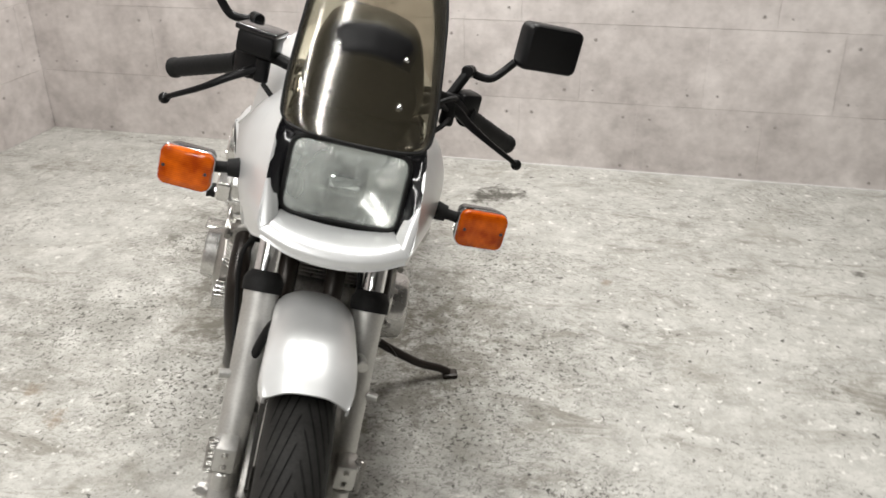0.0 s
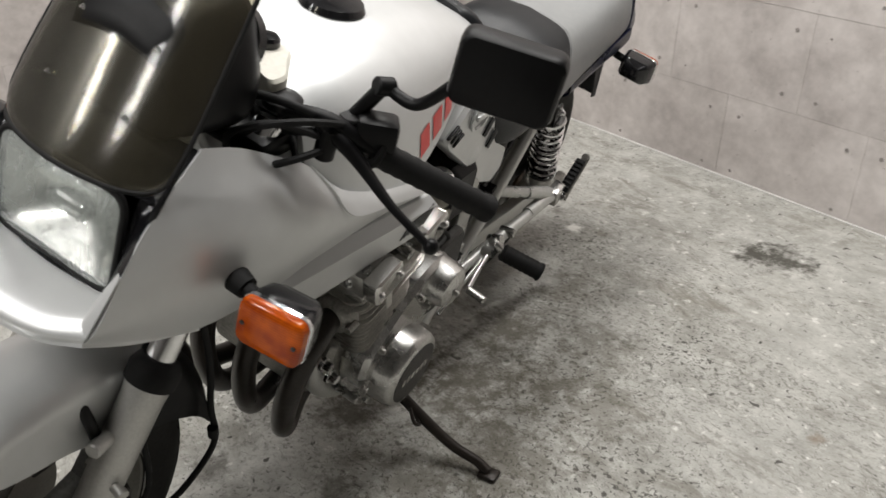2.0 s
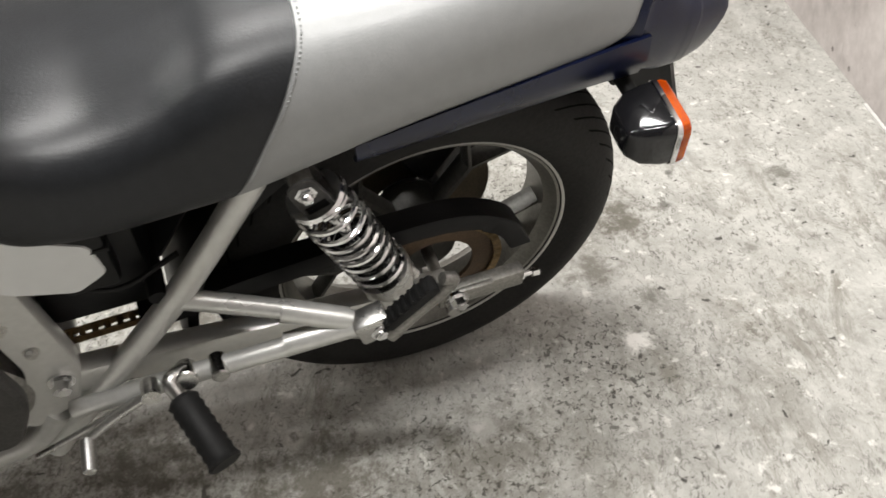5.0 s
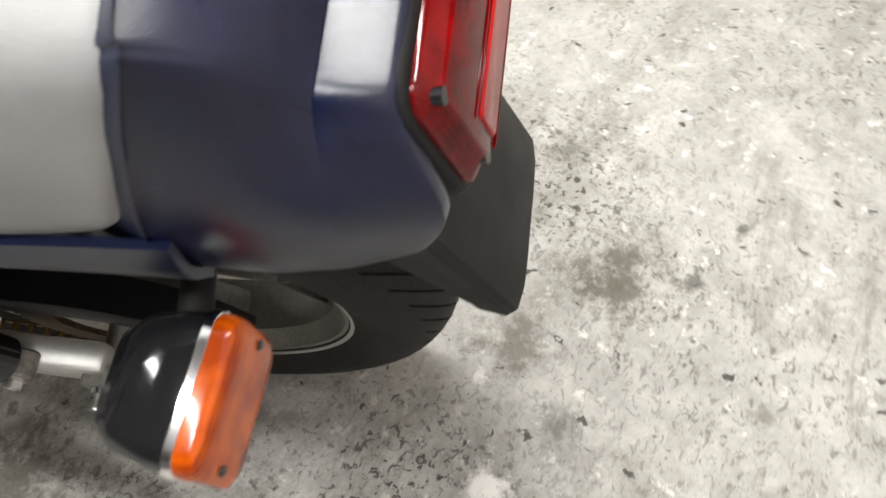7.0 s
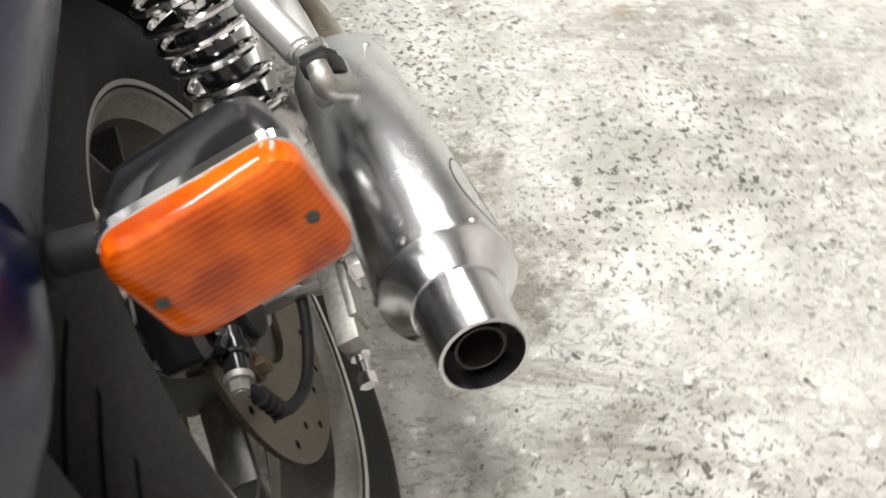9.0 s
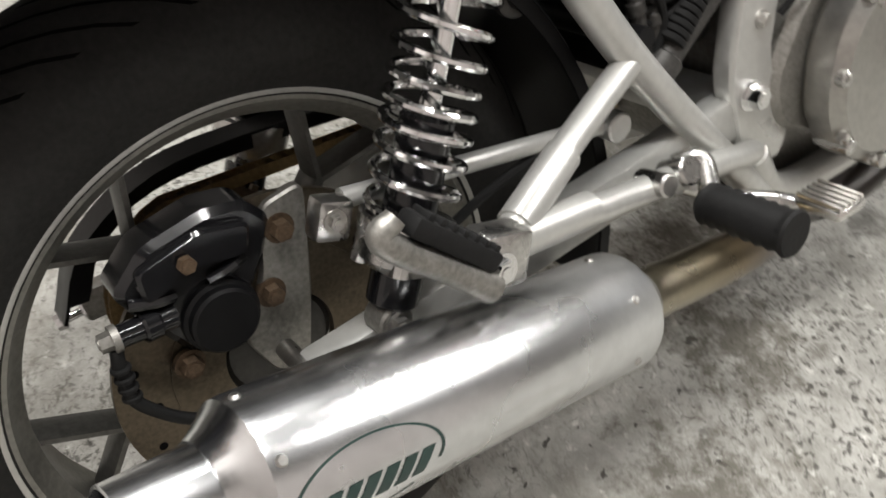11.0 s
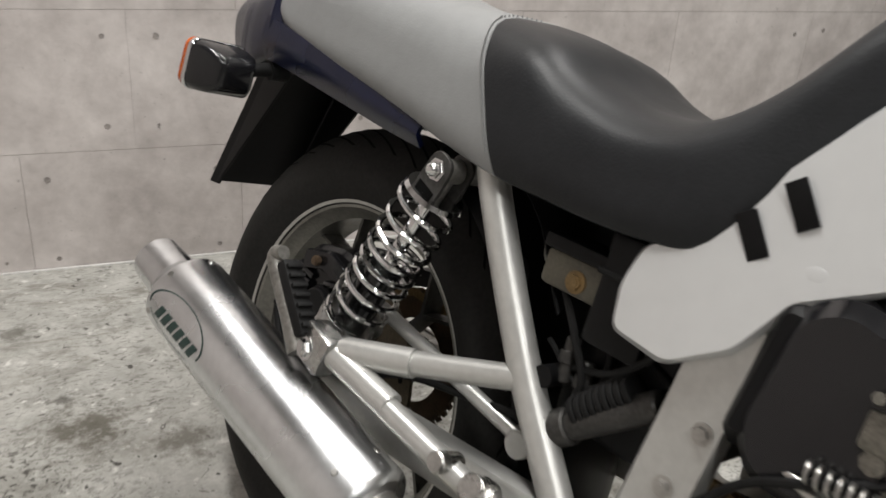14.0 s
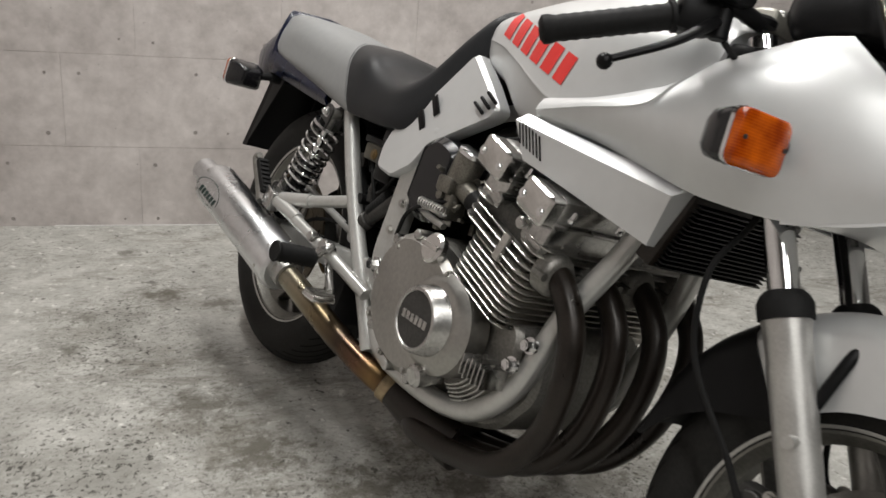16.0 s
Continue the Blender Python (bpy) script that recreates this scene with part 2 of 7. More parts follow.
def concrete_floor():
    m = bpy.data.materials.new("worn_concrete_floor")
    m.use_nodes = True
    nt = m.node_tree
    b = nt.nodes["Principled BSDF"]
    co = nt.nodes.new("ShaderNodeTexCoord")

    def noise_tex(scale, detail, rough, lo, hi, squash=(1.0, 1.0), off=0.0, warp=0.0):
        n = nt.nodes.new("ShaderNodeTexNoise")
        n.inputs["Distortion"].default_value = warp
        n.inputs["Scale"].default_value, n.inputs["Detail"].default_value, n.inputs["Roughness"].default_value = scale, detail, rough
        mp = nt.nodes.new("ShaderNodeMapping")
        mp.inputs["Scale"].default_value = (squash[0], squash[1], 1.0)
        mp.inputs["Location"].default_value = (off + scale * 0.37, off, scale * 0.11)
        nt.links.new(co.outputs["Object"], mp.inputs["Vector"])
        nt.links.new(mp.outputs[0], n.inputs["Vector"])
        r = nt.nodes.new("ShaderNodeMapRange")
        r.inputs[1].default_value, r.inputs[2].default_value = lo, hi
        nt.links.new(n.outputs["Fac"], r.inputs[0])
        return r.outputs[0]

    def over(base, rgb, fac):
        mx = nt.nodes.new("ShaderNodeMix")
        mx.data_type = "RGBA"
        nt.links.new(fac, mx.inputs[0])
        nt.links.new(base, mx.inputs[6])
        mx.inputs[7].default_value = (*rgb, 1)
        return mx.outputs[2]

    def times(a, b_, k=1.0):
        q = nt.nodes.new("ShaderNodeMath")
        q.operation = "MULTIPLY"
        nt.links.new(a, q.inputs[0])
        if b_ is None:
            q.inputs[1].default_value = k
        else:
            nt.links.new(b_, q.inputs[1])
        return q.outputs[0]

    base = nt.nodes.new("ShaderNodeValToRGB")
    base.color_ramp.elements[0].color, base.color_ramp.elements[1].color = (0.36, 0.355, 0.330, 1), (0.53, 0.523, 0.490, 1)
    nt.links.new(noise_tex(9, 10, 0.8, 0.36, 0.62), base.inputs[0])
    col = base.outputs[0]
    worn = noise_tex(1.3, 4, 0.6, 0.36, 0.64)
    col = over(col, (0.20, 0.193, 0.168), times(times(noise_tex(15, 10, 0.85, 0.46, 0.58, warp=0.5), worn), None, 0.4))
    col = over(col, (0.10, 0.096, 0.08), times(times(noise_tex(55, 8, 0.72, 0.53, 0.60, squash=(1.0, 1.7), warp=0.9), noise_tex(2.7, 4, 0.6, 0.34, 0.62)), None, 0.72))
    col = over(col, (0.055, 0.052, 0.046), times(noise_tex(36, 6, 0.66, 0.645, 0.685, squash=(1.5, 1.0), warp=1.4), None, 0.85))
    col = over(col, (0.17, 0.158, 0.13), times(times(noise_tex(10, 9, 0.78, 0.50, 0.62, squash=(0.35, 1.0), off=2.2, warp=0.7), noise_tex(1.9, 3, 0.6, 0.38, 0.60, off=4.0)), None, 0.75))
    col = over(col, (0.19, 0.175, 0.14), times(noise_tex(3.1, 7, 0.72, 0.56, 0.70), None, 0.55))
    col = over(col, (0.16, 0.155, 0.135), times(noise_tex(9.5, 9, 0.75, 0.60, 0.68), None, 0.4))
    col = over(col, (0.72, 0.71, 0.67), times(noise_tex(34, 7, 0.65, 0.60, 0.67, off=7.3), None, 0.75))
    col = over(col, (0.085, 0.076, 0.060), times(noise_tex(17, 8, 0.7, 0.655, 0.69, squash=(0.8, 1.2), off=9.4, warp=1.2), None, 0.75))
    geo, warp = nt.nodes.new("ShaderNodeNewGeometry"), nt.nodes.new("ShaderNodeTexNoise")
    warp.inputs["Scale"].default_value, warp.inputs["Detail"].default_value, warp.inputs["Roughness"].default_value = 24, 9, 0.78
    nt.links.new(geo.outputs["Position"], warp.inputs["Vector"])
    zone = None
    for sx, sy, r in DIRTY_SHADE:
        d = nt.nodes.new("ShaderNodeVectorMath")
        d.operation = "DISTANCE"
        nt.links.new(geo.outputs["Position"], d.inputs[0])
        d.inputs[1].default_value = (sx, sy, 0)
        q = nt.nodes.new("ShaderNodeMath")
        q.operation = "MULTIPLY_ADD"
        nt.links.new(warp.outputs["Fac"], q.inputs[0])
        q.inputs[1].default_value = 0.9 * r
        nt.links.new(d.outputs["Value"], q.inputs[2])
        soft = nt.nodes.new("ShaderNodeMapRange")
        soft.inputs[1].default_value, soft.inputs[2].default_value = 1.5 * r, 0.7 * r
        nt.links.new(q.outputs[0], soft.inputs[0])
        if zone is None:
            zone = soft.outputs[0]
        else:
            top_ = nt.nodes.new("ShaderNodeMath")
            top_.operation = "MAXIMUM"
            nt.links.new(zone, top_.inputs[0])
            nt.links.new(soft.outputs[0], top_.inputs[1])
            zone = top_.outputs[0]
    # Zone tint and specks: dirt, deepened to paint the bike's soft shade.
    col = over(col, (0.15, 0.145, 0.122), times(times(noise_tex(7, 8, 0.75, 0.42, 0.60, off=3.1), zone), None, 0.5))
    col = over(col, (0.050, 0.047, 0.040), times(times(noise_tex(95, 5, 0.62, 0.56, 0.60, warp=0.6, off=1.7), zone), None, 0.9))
    col = over(col, (0.035, 0.033, 0.028), times(noise_tex(40, 3, 0.55, 0.665, 0.70, off=5.2, warp=0.5), None, 0.85))
    # Stain patches; the large dark ones also carry painted shade around the bike.
    for sx, sy, r, rgb, fac in STAINS_AND_SHADE:
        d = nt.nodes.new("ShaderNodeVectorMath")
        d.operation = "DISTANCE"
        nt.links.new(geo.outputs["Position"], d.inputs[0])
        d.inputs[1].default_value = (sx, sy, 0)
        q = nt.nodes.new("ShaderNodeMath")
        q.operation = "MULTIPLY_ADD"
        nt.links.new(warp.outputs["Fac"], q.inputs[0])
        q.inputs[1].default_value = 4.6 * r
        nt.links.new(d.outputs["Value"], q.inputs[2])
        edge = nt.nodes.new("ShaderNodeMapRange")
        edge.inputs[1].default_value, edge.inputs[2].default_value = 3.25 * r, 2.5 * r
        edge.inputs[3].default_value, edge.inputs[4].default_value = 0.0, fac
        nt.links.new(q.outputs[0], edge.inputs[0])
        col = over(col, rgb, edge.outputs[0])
    nt.links.new(col, b.inputs["Base Color"])
    b.inputs["Roughness"].default_value = 0.62
    b.inputs["Specular IOR Level"].default_value = 0.28
    bp = nt.nodes.new("ShaderNodeBump")
    bp.inputs["Strength"].default_value, bp.inputs["Distance"].default_value = 0.25, 0.003
    nt.links.new(noise_tex(70, 5, 0.6, 0.2, 0.8), bp.inputs["Height"])
    nt.links.new(bp.outputs[0], b.inputs["Normal"])
    return m


def board_concrete():
    """Pale cast concrete: blotches that run on over the panels, a tint of each panel's own, fine pits."""
    m = bpy.data.materials.new("pale_concrete")
    m.use_nodes = True
    nt = m.node_tree
    b = nt.nodes["Principled BSDF"]
    geo, info = nt.nodes.new("ShaderNodeNewGeometry"), nt.nodes.new("ShaderNodeObjectInfo")
    out = None
    mixes = []
    for scale, lo, hi in ((1.7, 0.32, 0.68), (9.0, 0.34, 0.66), (80.0, 0.25, 0.75), (28.0, 0.33, 0.67)):
        n, r = nt.nodes.new("ShaderNodeTexNoise"), nt.nodes.new("ShaderNodeMapRange")
        n.inputs["Scale"].default_value, n.inputs["Detail"].default_value, n.inputs["Roughness"].default_value = scale, 6, 0.6
        nt.links.new(geo.outputs["Position"], n.inputs["Vector"])
        r.inputs[1].default_value, r.inputs[2].default_value = lo, hi
        nt.links.new(n.outputs["Fac"], r.inputs[0])
        mixes.append((n, r.outputs[0]))
    ramp = nt.nodes.new("ShaderNodeValToRGB")
    ramp.color_ramp.elements[0].color, ramp.color_ramp.elements[1].color = (0.30, 0.268, 0.254, 1), (0.70, 0.655, 0.632, 1)
    acc = nt.nodes.new("ShaderNodeMath")
    acc.operation = "MULTIPLY_ADD"
    nt.links.new(mixes[1][1], acc.inputs[0])
    acc.inputs[1].default_value = 0.35
    half = nt.nodes.new("ShaderNodeMath")
    half.operation = "MULTIPLY_ADD"
    nt.links.new(mixes[0][1], half.inputs[0])
    half.inputs[1].default_value = 0.42
    rnd = nt.nodes.new("ShaderNodeMath")
    rnd.operation = "MULTIPLY_ADD"
    nt.links.new(info.outputs["Random"], rnd.inputs[0])
    rnd.inputs[1].default_value, rnd.inputs[2].default_value = 0.12, -0.04
    nt.links.new(rnd.outputs[0], half.inputs[2])
    nt.links.new(half.outputs[0], acc.inputs[2])
    fine = nt.nodes.new("ShaderNodeMath")
    fine.operation = "MULTIPLY_ADD"
    nt.links.new(mixes[3][1], fine.inputs[0])
    fine.inputs[1].default_value = 0.2
    nt.links.new(acc.outputs[0], fine.inputs[2])
    nt.links.new(fine.outputs[0], ramp.inputs[0])
    pits = nt.nodes.new("ShaderNodeMix")
    pits.data_type = "RGBA"
    pr = nt.nodes.new("ShaderNodeMapRange")
    pr.inputs[1].default_value, pr.inputs[2].default_value, pr.inputs[4].default_value = 0.66, 0.74, 0.6
    nt.links.new(mixes[2][0].outputs["Fac"], pr.inputs[0])
    nt.links.new(pr.outputs[0], pits.inputs[0])
    nt.links.new(ramp.outputs[0], pits.inputs[6])
    pits.inputs[7].default_value = (0.2, 0.18, 0.17, 1)
    nt.links.new(pits.outputs[2], b.inputs["Base Color"])
    b.inputs["Roughness"].default_value = 0.72
    bp = nt.nodes.new("ShaderNodeBump")
    bp.inputs["Strength"].default_value, bp.inputs["Distance"].default_value = 0.2, 0.002
    nt.links.new(mixes[2][1], bp.inputs["Height"])
    nt.links.new(bp.outputs[0], b.inputs["Normal"])
    return m


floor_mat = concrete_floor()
wall_mat = board_concrete()
# The ceiling is out of view; its dark tone cuts the bounce.
ceiling_mat = material("unseen_ceiling_dark", (0.22, 0.22, 0.215), 0.8, 0, 0.05, 2)
hole_mat = material("tie_hole_dark", (0.27, 0.245, 0.23), 0.85, 0, 0.3, 30)
glow = bpy.data.materials.new("lamp_diffuser")
glow.use_nodes = True
glow.node_tree.nodes["Principled BSDF"].inputs["Emission Color"].default_value = (1, 0.98, 0.95, 1)
glow.node_tree.nodes["Principled BSDF"].inputs["Emission Strength"].default_value = 6.0


# ---- mesh helpers ----
def finish(bm, name, mat, parent, label="", sharp=38):
    bmesh.ops.recalc_face_normals(bm, faces=bm.faces)
    for face in bm.faces:
        face.smooth = True
    for edge in bm.edges:
        if len(edge.link_faces) == 2 and edge.calc_face_angle(0) > radians(sharp):
            edge.smooth = False
    me = bpy.data.meshes.new(name)
    bm.to_mesh(me)
    bm.free()
    me.materials.append(mat)
    ob = new(name, me)
    while parent is not None and parent.parent is not None and parent.parent.parent is not None:
        parent = parent.parent
    ob.parent = parent
    if label:
        tagged(ob, label)
    return ob


def part(name, bm, mat, parent, label="", sharp=38):
    return finish(bm, name, mat, parent, label, sharp)


def V(*a):
    return Vector(a)


def axes_of(d):
    d = d.normalized()
    side = d.cross(V(0, 0, 1)) if abs(d.z) < 0.95 else d.cross(V(1, 0, 0))
    side.normalize()
    return side, side.cross(d).normalized()


def ring(bm, c, u, v, r, n, r2=None, turn=0.0):
    r2 = r if r2 is None else r2
    return [bm.verts.new(c + u * (r * math.cos(2 * math.pi * i / n + turn)) + v * (r2 * math.sin(2 * math.pi * i / n + turn))) for i in range(n)]


def skin(bm, rings, close=True, cap=True):
    for a, b in zip(rings, rings[1:]):
        n = len(a)
        for i in range(n if close else n - 1):
            j = (i + 1) % n
            bm.faces.new((a[i], a[j], b[j], b[i]))
    if cap:
        bm.faces.new(rings[0])
        bm.faces.new(list(reversed(rings[-1])))


def smooth_path(pts, per=6):
    pts = [Vector(p) for p in pts]
    if len(pts) < 3:
        return pts
    out = []
    ext = [2 * pts[0] - pts[1]] + pts + [2 * pts[-1] - pts[-2]]
    for i in range(1, len(ext) - 2):
        p0, p1, p2, p3 = ext[i - 1 : i + 3]
        for k in range(per):
            t = k / per
            out.append(0.5 * (2 * p1 + (p2 - p0) * t + (2 * p0 - 5 * p1 + 4 * p2 - p3) * t * t + (3 * p1 - p0 - 3 * p2 + p3) * t**3))
    out.append(pts[-1])
    return out


def tube(bm, pts, r, n=12, per=6, flat=1.0):
    path = smooth_path(pts, per)
    rs = r if isinstance(r, (list, tuple)) else None
    d = (path[1] - path[0]).normalized()
    u, v = axes_of(d)
    rings = []
    for i, p in enumerate(path):
        nd = (path[min(i + 1, len(path) - 1)] - path[max(i - 1, 0)]).normalized()
        q = d.rotation_difference(nd)
        u, v, d = q @ u, q @ v, nd
        if rs:
            f = i / (len(path) - 1) * (len(rs) - 1)
            k = min(int(f), len(rs) - 2)
            rad = rs[k] + (rs[k + 1] - rs[k]) * (f - k)
        else:
            rad = r
        rings.append(ring(bm, p, u, v, rad, n, rad * flat))
    skin(bm, rings)
    return bm


def cyl(bm, p0, p1, r0, r1=None, n=20, bev=0.0):
    p0, p1 = Vector(p0), Vector(p1)
    r1 = r0 if r1 is None else r1
    u, v = axes_of(p1 - p0)
    d = (p1 - p0).normalized()
    if bev:
        prof = [(p0, r0 - bev), (p0 + d * bev, r0), (p1 - d * bev, r1), (p1, r1 - bev)]
    else:
        prof = [(p0, r0), (p1, r1)]
    skin(bm, [ring(bm, p, u, v, r, n) for p, r in prof])
    return bm


def lathe(bm, origin, axis, prof, n=40, closed=False):
    """prof: (distance along the axis, radius) rows."""
    origin, d = Vector(origin), Vector(axis).normalized()
    u, v = axes_of(d)
    rings = [ring(bm, origin + d * a, u, v, max(r, 1e-4), n) for a, r in prof]
    if closed:
        rings.append(rings[0])
    skin(bm, rings, cap=not closed)
    return bm


def box(bm, c, s, bev=0.0, m=None):
    res = bmesh.ops.create_cube(bm, size=1.0)
    vs = res["verts"]
    for v in vs:
        v.co = Vector((v.co.x * s[0], v.co.y * s[1], v.co.z * s[2]))
    if bev:
        es = list({e for v in vs for e in v.link_edges})
        got = bmesh.ops.bevel(bm, geom=es, offset=bev, segments=2, affect="EDGES", profile=0.5)
        vs = list({v for f in got["faces"] for v in f.verts} | {v for v in vs if v.is_valid})
    mm = Matrix.Translation(c) if m is None else m @ Matrix.Translation(c)
    for v in vs:
        v.co = mm @ v.co
    return bm


def rbox(bm, c, s, r, m=None, seg=4, taper=1.0):
    """A box with rounded upright corners: outline in local x and z, thickness along y, softened rims."""
    prof = []
    for sx, sz, a0 in ((1, 1, 0), (-1, 1, 90), (-1, -1, 180), (1, -1, 270)):
        for k in range(seg + 1):
            a = radians(a0 + 90 * k / seg)
            prof.append((sx * (s[0] / 2 - r) + r * math.cos(a), sz * (s[2] / 2 - r) + r * math.sin(a)))
    mm = Matrix.Translation(c) if m is None else m @ Matrix.Translation(c)
    b = min(r * 0.4, s[1] * 0.3)
    rings = []
    for y, k in ((-s[1] / 2, -b), (-s[1] / 2 + b, 0), (s[1] / 2 - b, 0), (s[1] / 2, -b)):
        f = taper if y > 0 else 1.0
        rings.append([bm.verts.new(mm @ V((x + k * (1 if x > 0 else -1)) * f, y, (z + k * (1 if z > 0 else -1)) * f)) for x, z in prof])
    skin(bm, rings)
    return bm


def plate(bm, outline, x0, x1, bev=0.003):
    """A flat piece with its outline in (y, z), between two x, with eased rims."""
    pts = [Vector((0, y, z)) for y, z in outline]
    c = sum(pts, Vector()) / len(pts)
    d = 1 if x1 > x0 else -1
    rings = []
    for x, k in ((x0, bev), (x0 + d * bev, 0), (x1 - d * bev, 0), (x1, bev)):
        rings.append([bm.verts.new(V(x, *(p + (c - p).normalized() * k).yz)) for p in pts])
    skin(bm, rings)
    return bm


def rounded(outline, r, seg=4):
    """Round the corners of an outline of 2D points."""
    out, n = [], len(outline)
    for i in range(n):
        p, a, b = Vector(outline[i]), Vector(outline[i - 1]), Vector(outline[(i + 1) % n])
        ra = min(r, (a - p).length * 0.45, (b - p).length * 0.45)
        s, e = p + (a - p).normalized() * ra, p + (b - p).normalized() * ra
        for k in range(seg + 1):
            t = k / seg
            out.append(tuple((1 - t) ** 2 * s + 2 * t * (1 - t) * p + t * t * e))
    return out


def loft(stations, per=5, prof_per=4, cap=True):
    """A closed body: stations (y, [(x, z) from bottom centre to top centre]), mirrored about x = 0, gliding between the stations."""
    bm = bmesh.new()
    rows = []
    for y, prof in stations:
        rows.append([V(p[0], y + (p[2] if len(p) > 2 else 0.0), p[1]) for p in prof])
    cols = [smooth_path([r[k] for r in rows], per) for k in range(len(rows[0]))]
    dense = [[c[i] for c in cols] for i in range(len(cols[0]))]
    rings = []
    for row in dense:
        half = smooth_path(row, prof_per)
        half[0].x = half[-1].x = 0.0
        pts = half + [V(-p.x, p.y, p.z) for p in reversed(half[1:-1])]
        rings.append([bm.verts.new(p) for p in pts])
    skin(bm, rings)
    return bm


def sheet(rows, thick, per=5, cross=4, flip=1):
    """A curved shell: rows of points, gliding both ways, with thickness inwards."""
    cols = [smooth_path([Vector(r[k]) for r in rows], per) for k in range(len(rows[0]))]
    dense = [smooth_path([c[i] for c in cols], cross) for i in range(len(cols[0]))]
    bm = bmesh.new()
    grid = [[bm.verts.new(p) for p in row] for row in dense]
    for a, b in zip(grid, grid[1:]):
        for i in range(len(a) - 1):
            bm.faces.new((a[i], a[i + 1], b[i + 1], b[i]))
    bmesh.ops.recalc_face_normals(bm, faces=bm.faces)
    bmesh.ops.solidify(bm, geom=list(bm.faces), thickness=thick * flip)
    return bm


def mirror(bm):
    got = bmesh.ops.duplicate(bm, geom=list(bm.verts) + list(bm.edges) + list(bm.faces))
    for v in got["geom"]:
        if isinstance(v, bmesh.types.BMVert):
            v.co.x = -v.co.x
    return bm


def bolt(parent, p, d, r=0.007, h=0.006, mat=None, name="bolt"):
    bm = bmesh.new()
    p, d = Vector(p), Vector(d).normalized()
    cyl(bm, p - d * 0.004, p + d * 0.0015, r * 1.35, n=16)
    cyl(bm, p, p + d * h, r, r * 0.92, n=6)
    cyl(bm, p + d * h * 0.7, p + d * (h + 0.001), r * 0.55, n=12)
    return part(name, bm, mat or steel, parent)


# ---- the room ----
def slab(name, pts, mat, label, category):
    bm = bmesh.new()
    box(bm, pts[0], pts[1])
    ob = finish(bm, name, mat, None, label)
    ob.matrix_world = ROOM
    return tagged(ob, label, category, kind="structure")


slab("floor", ((0.5, -3.0, -0.05), (8.4, 8.4, 0.1)), floor_mat, "worn pale grey concrete floor with dark specks and stains, some shade by the motorcycle painted in", "floor")


def panel_wall(name, m, x0, x1, label):
    """A concrete wall: a recessed backing with cast panels in a running bond, each with four tie holes."""
    bm = bmesh.new()
    box(bm, ((x0 + x1) / 2, 0.104, 1.4), (x1 - x0, 0.2, 3.0))
    wall = finish(bm, name, joint_mat, None)
    wall.matrix_world = m
    tagged(wall, label, "wall", kind="structure")
    W_, H_ = 0.48, 0.313
    shared = {}
    holes = bmesh.new()
    for row in range(9):
        z0 = -0.028 + row * H_
        x = x0 - (0.335 if row % 2 else 0.10)
        while x < x1:
            a, b = max(x, x0), min(x + W_, x1)
            lo = max(z0, 0.0)
            key = (round(b - a, 3), round(z0 + H_ - lo, 3))
            if key[0] > 0.02:
                if key not in shared:
                    bm = bmesh.new()
                    box(bm, (0, 0, 0), (key[0] - 0.001, 0.012, key[1] - 0.001))
                    ob = finish(bm, "concrete_panel", wall_mat, wall)
                    shared[key] = ob.data
                else:
                    ob = new("concrete_panel", shared[key])
                    ob.parent = wall
                ob.location = ((a + b) / 2, 0.006 + random.uniform(-0.0006, 0.0006), (lo + z0 + H_) / 2)
                for hx, hz in ((0.055, 0.05), (W_ - 0.055, 0.05), (0.055, H_ - 0.06), (W_ - 0.055, H_ - 0.06)):
                    px, pz = x + hx + random.uniform(-0.006, 0.006), z0 + hz + random.uniform(-0.006, 0.006)
                    if a + 0.01 < px < b - 0.01 and pz > 0.02 and random.random() < 0.85:
                        r = random.uniform(0.004, 0.0075)
                        c0 = V(px, -0.0016, pz)
                        lip_, pit = ring(holes, c0, V(1, 0, 0), V(0, 0, 1), r, 10), ring(holes, c0 + V(0, 0.0006, 0), V(1, 0, 0), V(0, 0, 1), r * 0.6, 10)
                        skin(holes, [lip_, pit], cap=False)
                        holes.faces.new(pit)
            x += W_
    h = finish(holes, "tie_holes", hole_mat, wall, "small dark tie holes")
    h["kind"] = "stuff"
    return wall


# Dark tone for the unseen closing walls; it holds back bounced light.
unseen_wall_mat = material("unseen_wall_dark", (0.15, 0.145, 0.14), 0.85, 0, 0.15, 3, 0.2, 60)
joint_mat = material("joint_concrete", (0.55, 0.52, 0.50), 0.85, 0, 0.2, 6)
panel_wall("wall_north", ROOM, -1.35, 4.2, "pale bare concrete wall with panel joints and tie holes")
panel_wall("wall_west", ROOM @ pose(-1.35, -6.0, 0, 0, 0, 90), 0.0, 6.0, "pale bare concrete side wall with panel joints and tie holes")
# Two walls out of view, added to close the room and limit fill.
slab("wall_east", ((4.3, -3.0, 1.4), (0.2, 6.2, 3.0)), unseen_wall_mat, "unseen dark grey side wall, added to close the garage and limit bounced light", "wall")
slab("wall_south", ((0.5, -6.1, 1.4), (8.4, 0.2, 3.0)), unseen_wall_mat, "unseen dark grey end wall, added to close the garage and limit bounced light", "wall")
# Unseen ceiling, added above the lamps and dark to reduce fill.
slab("ceiling", ((0.5, -3.0, CEIL + 0.06), (8.4, 8.4, 0.1)), ceiling_mat, "unseen garage ceiling, kept dark to limit bounced light", "ceiling")

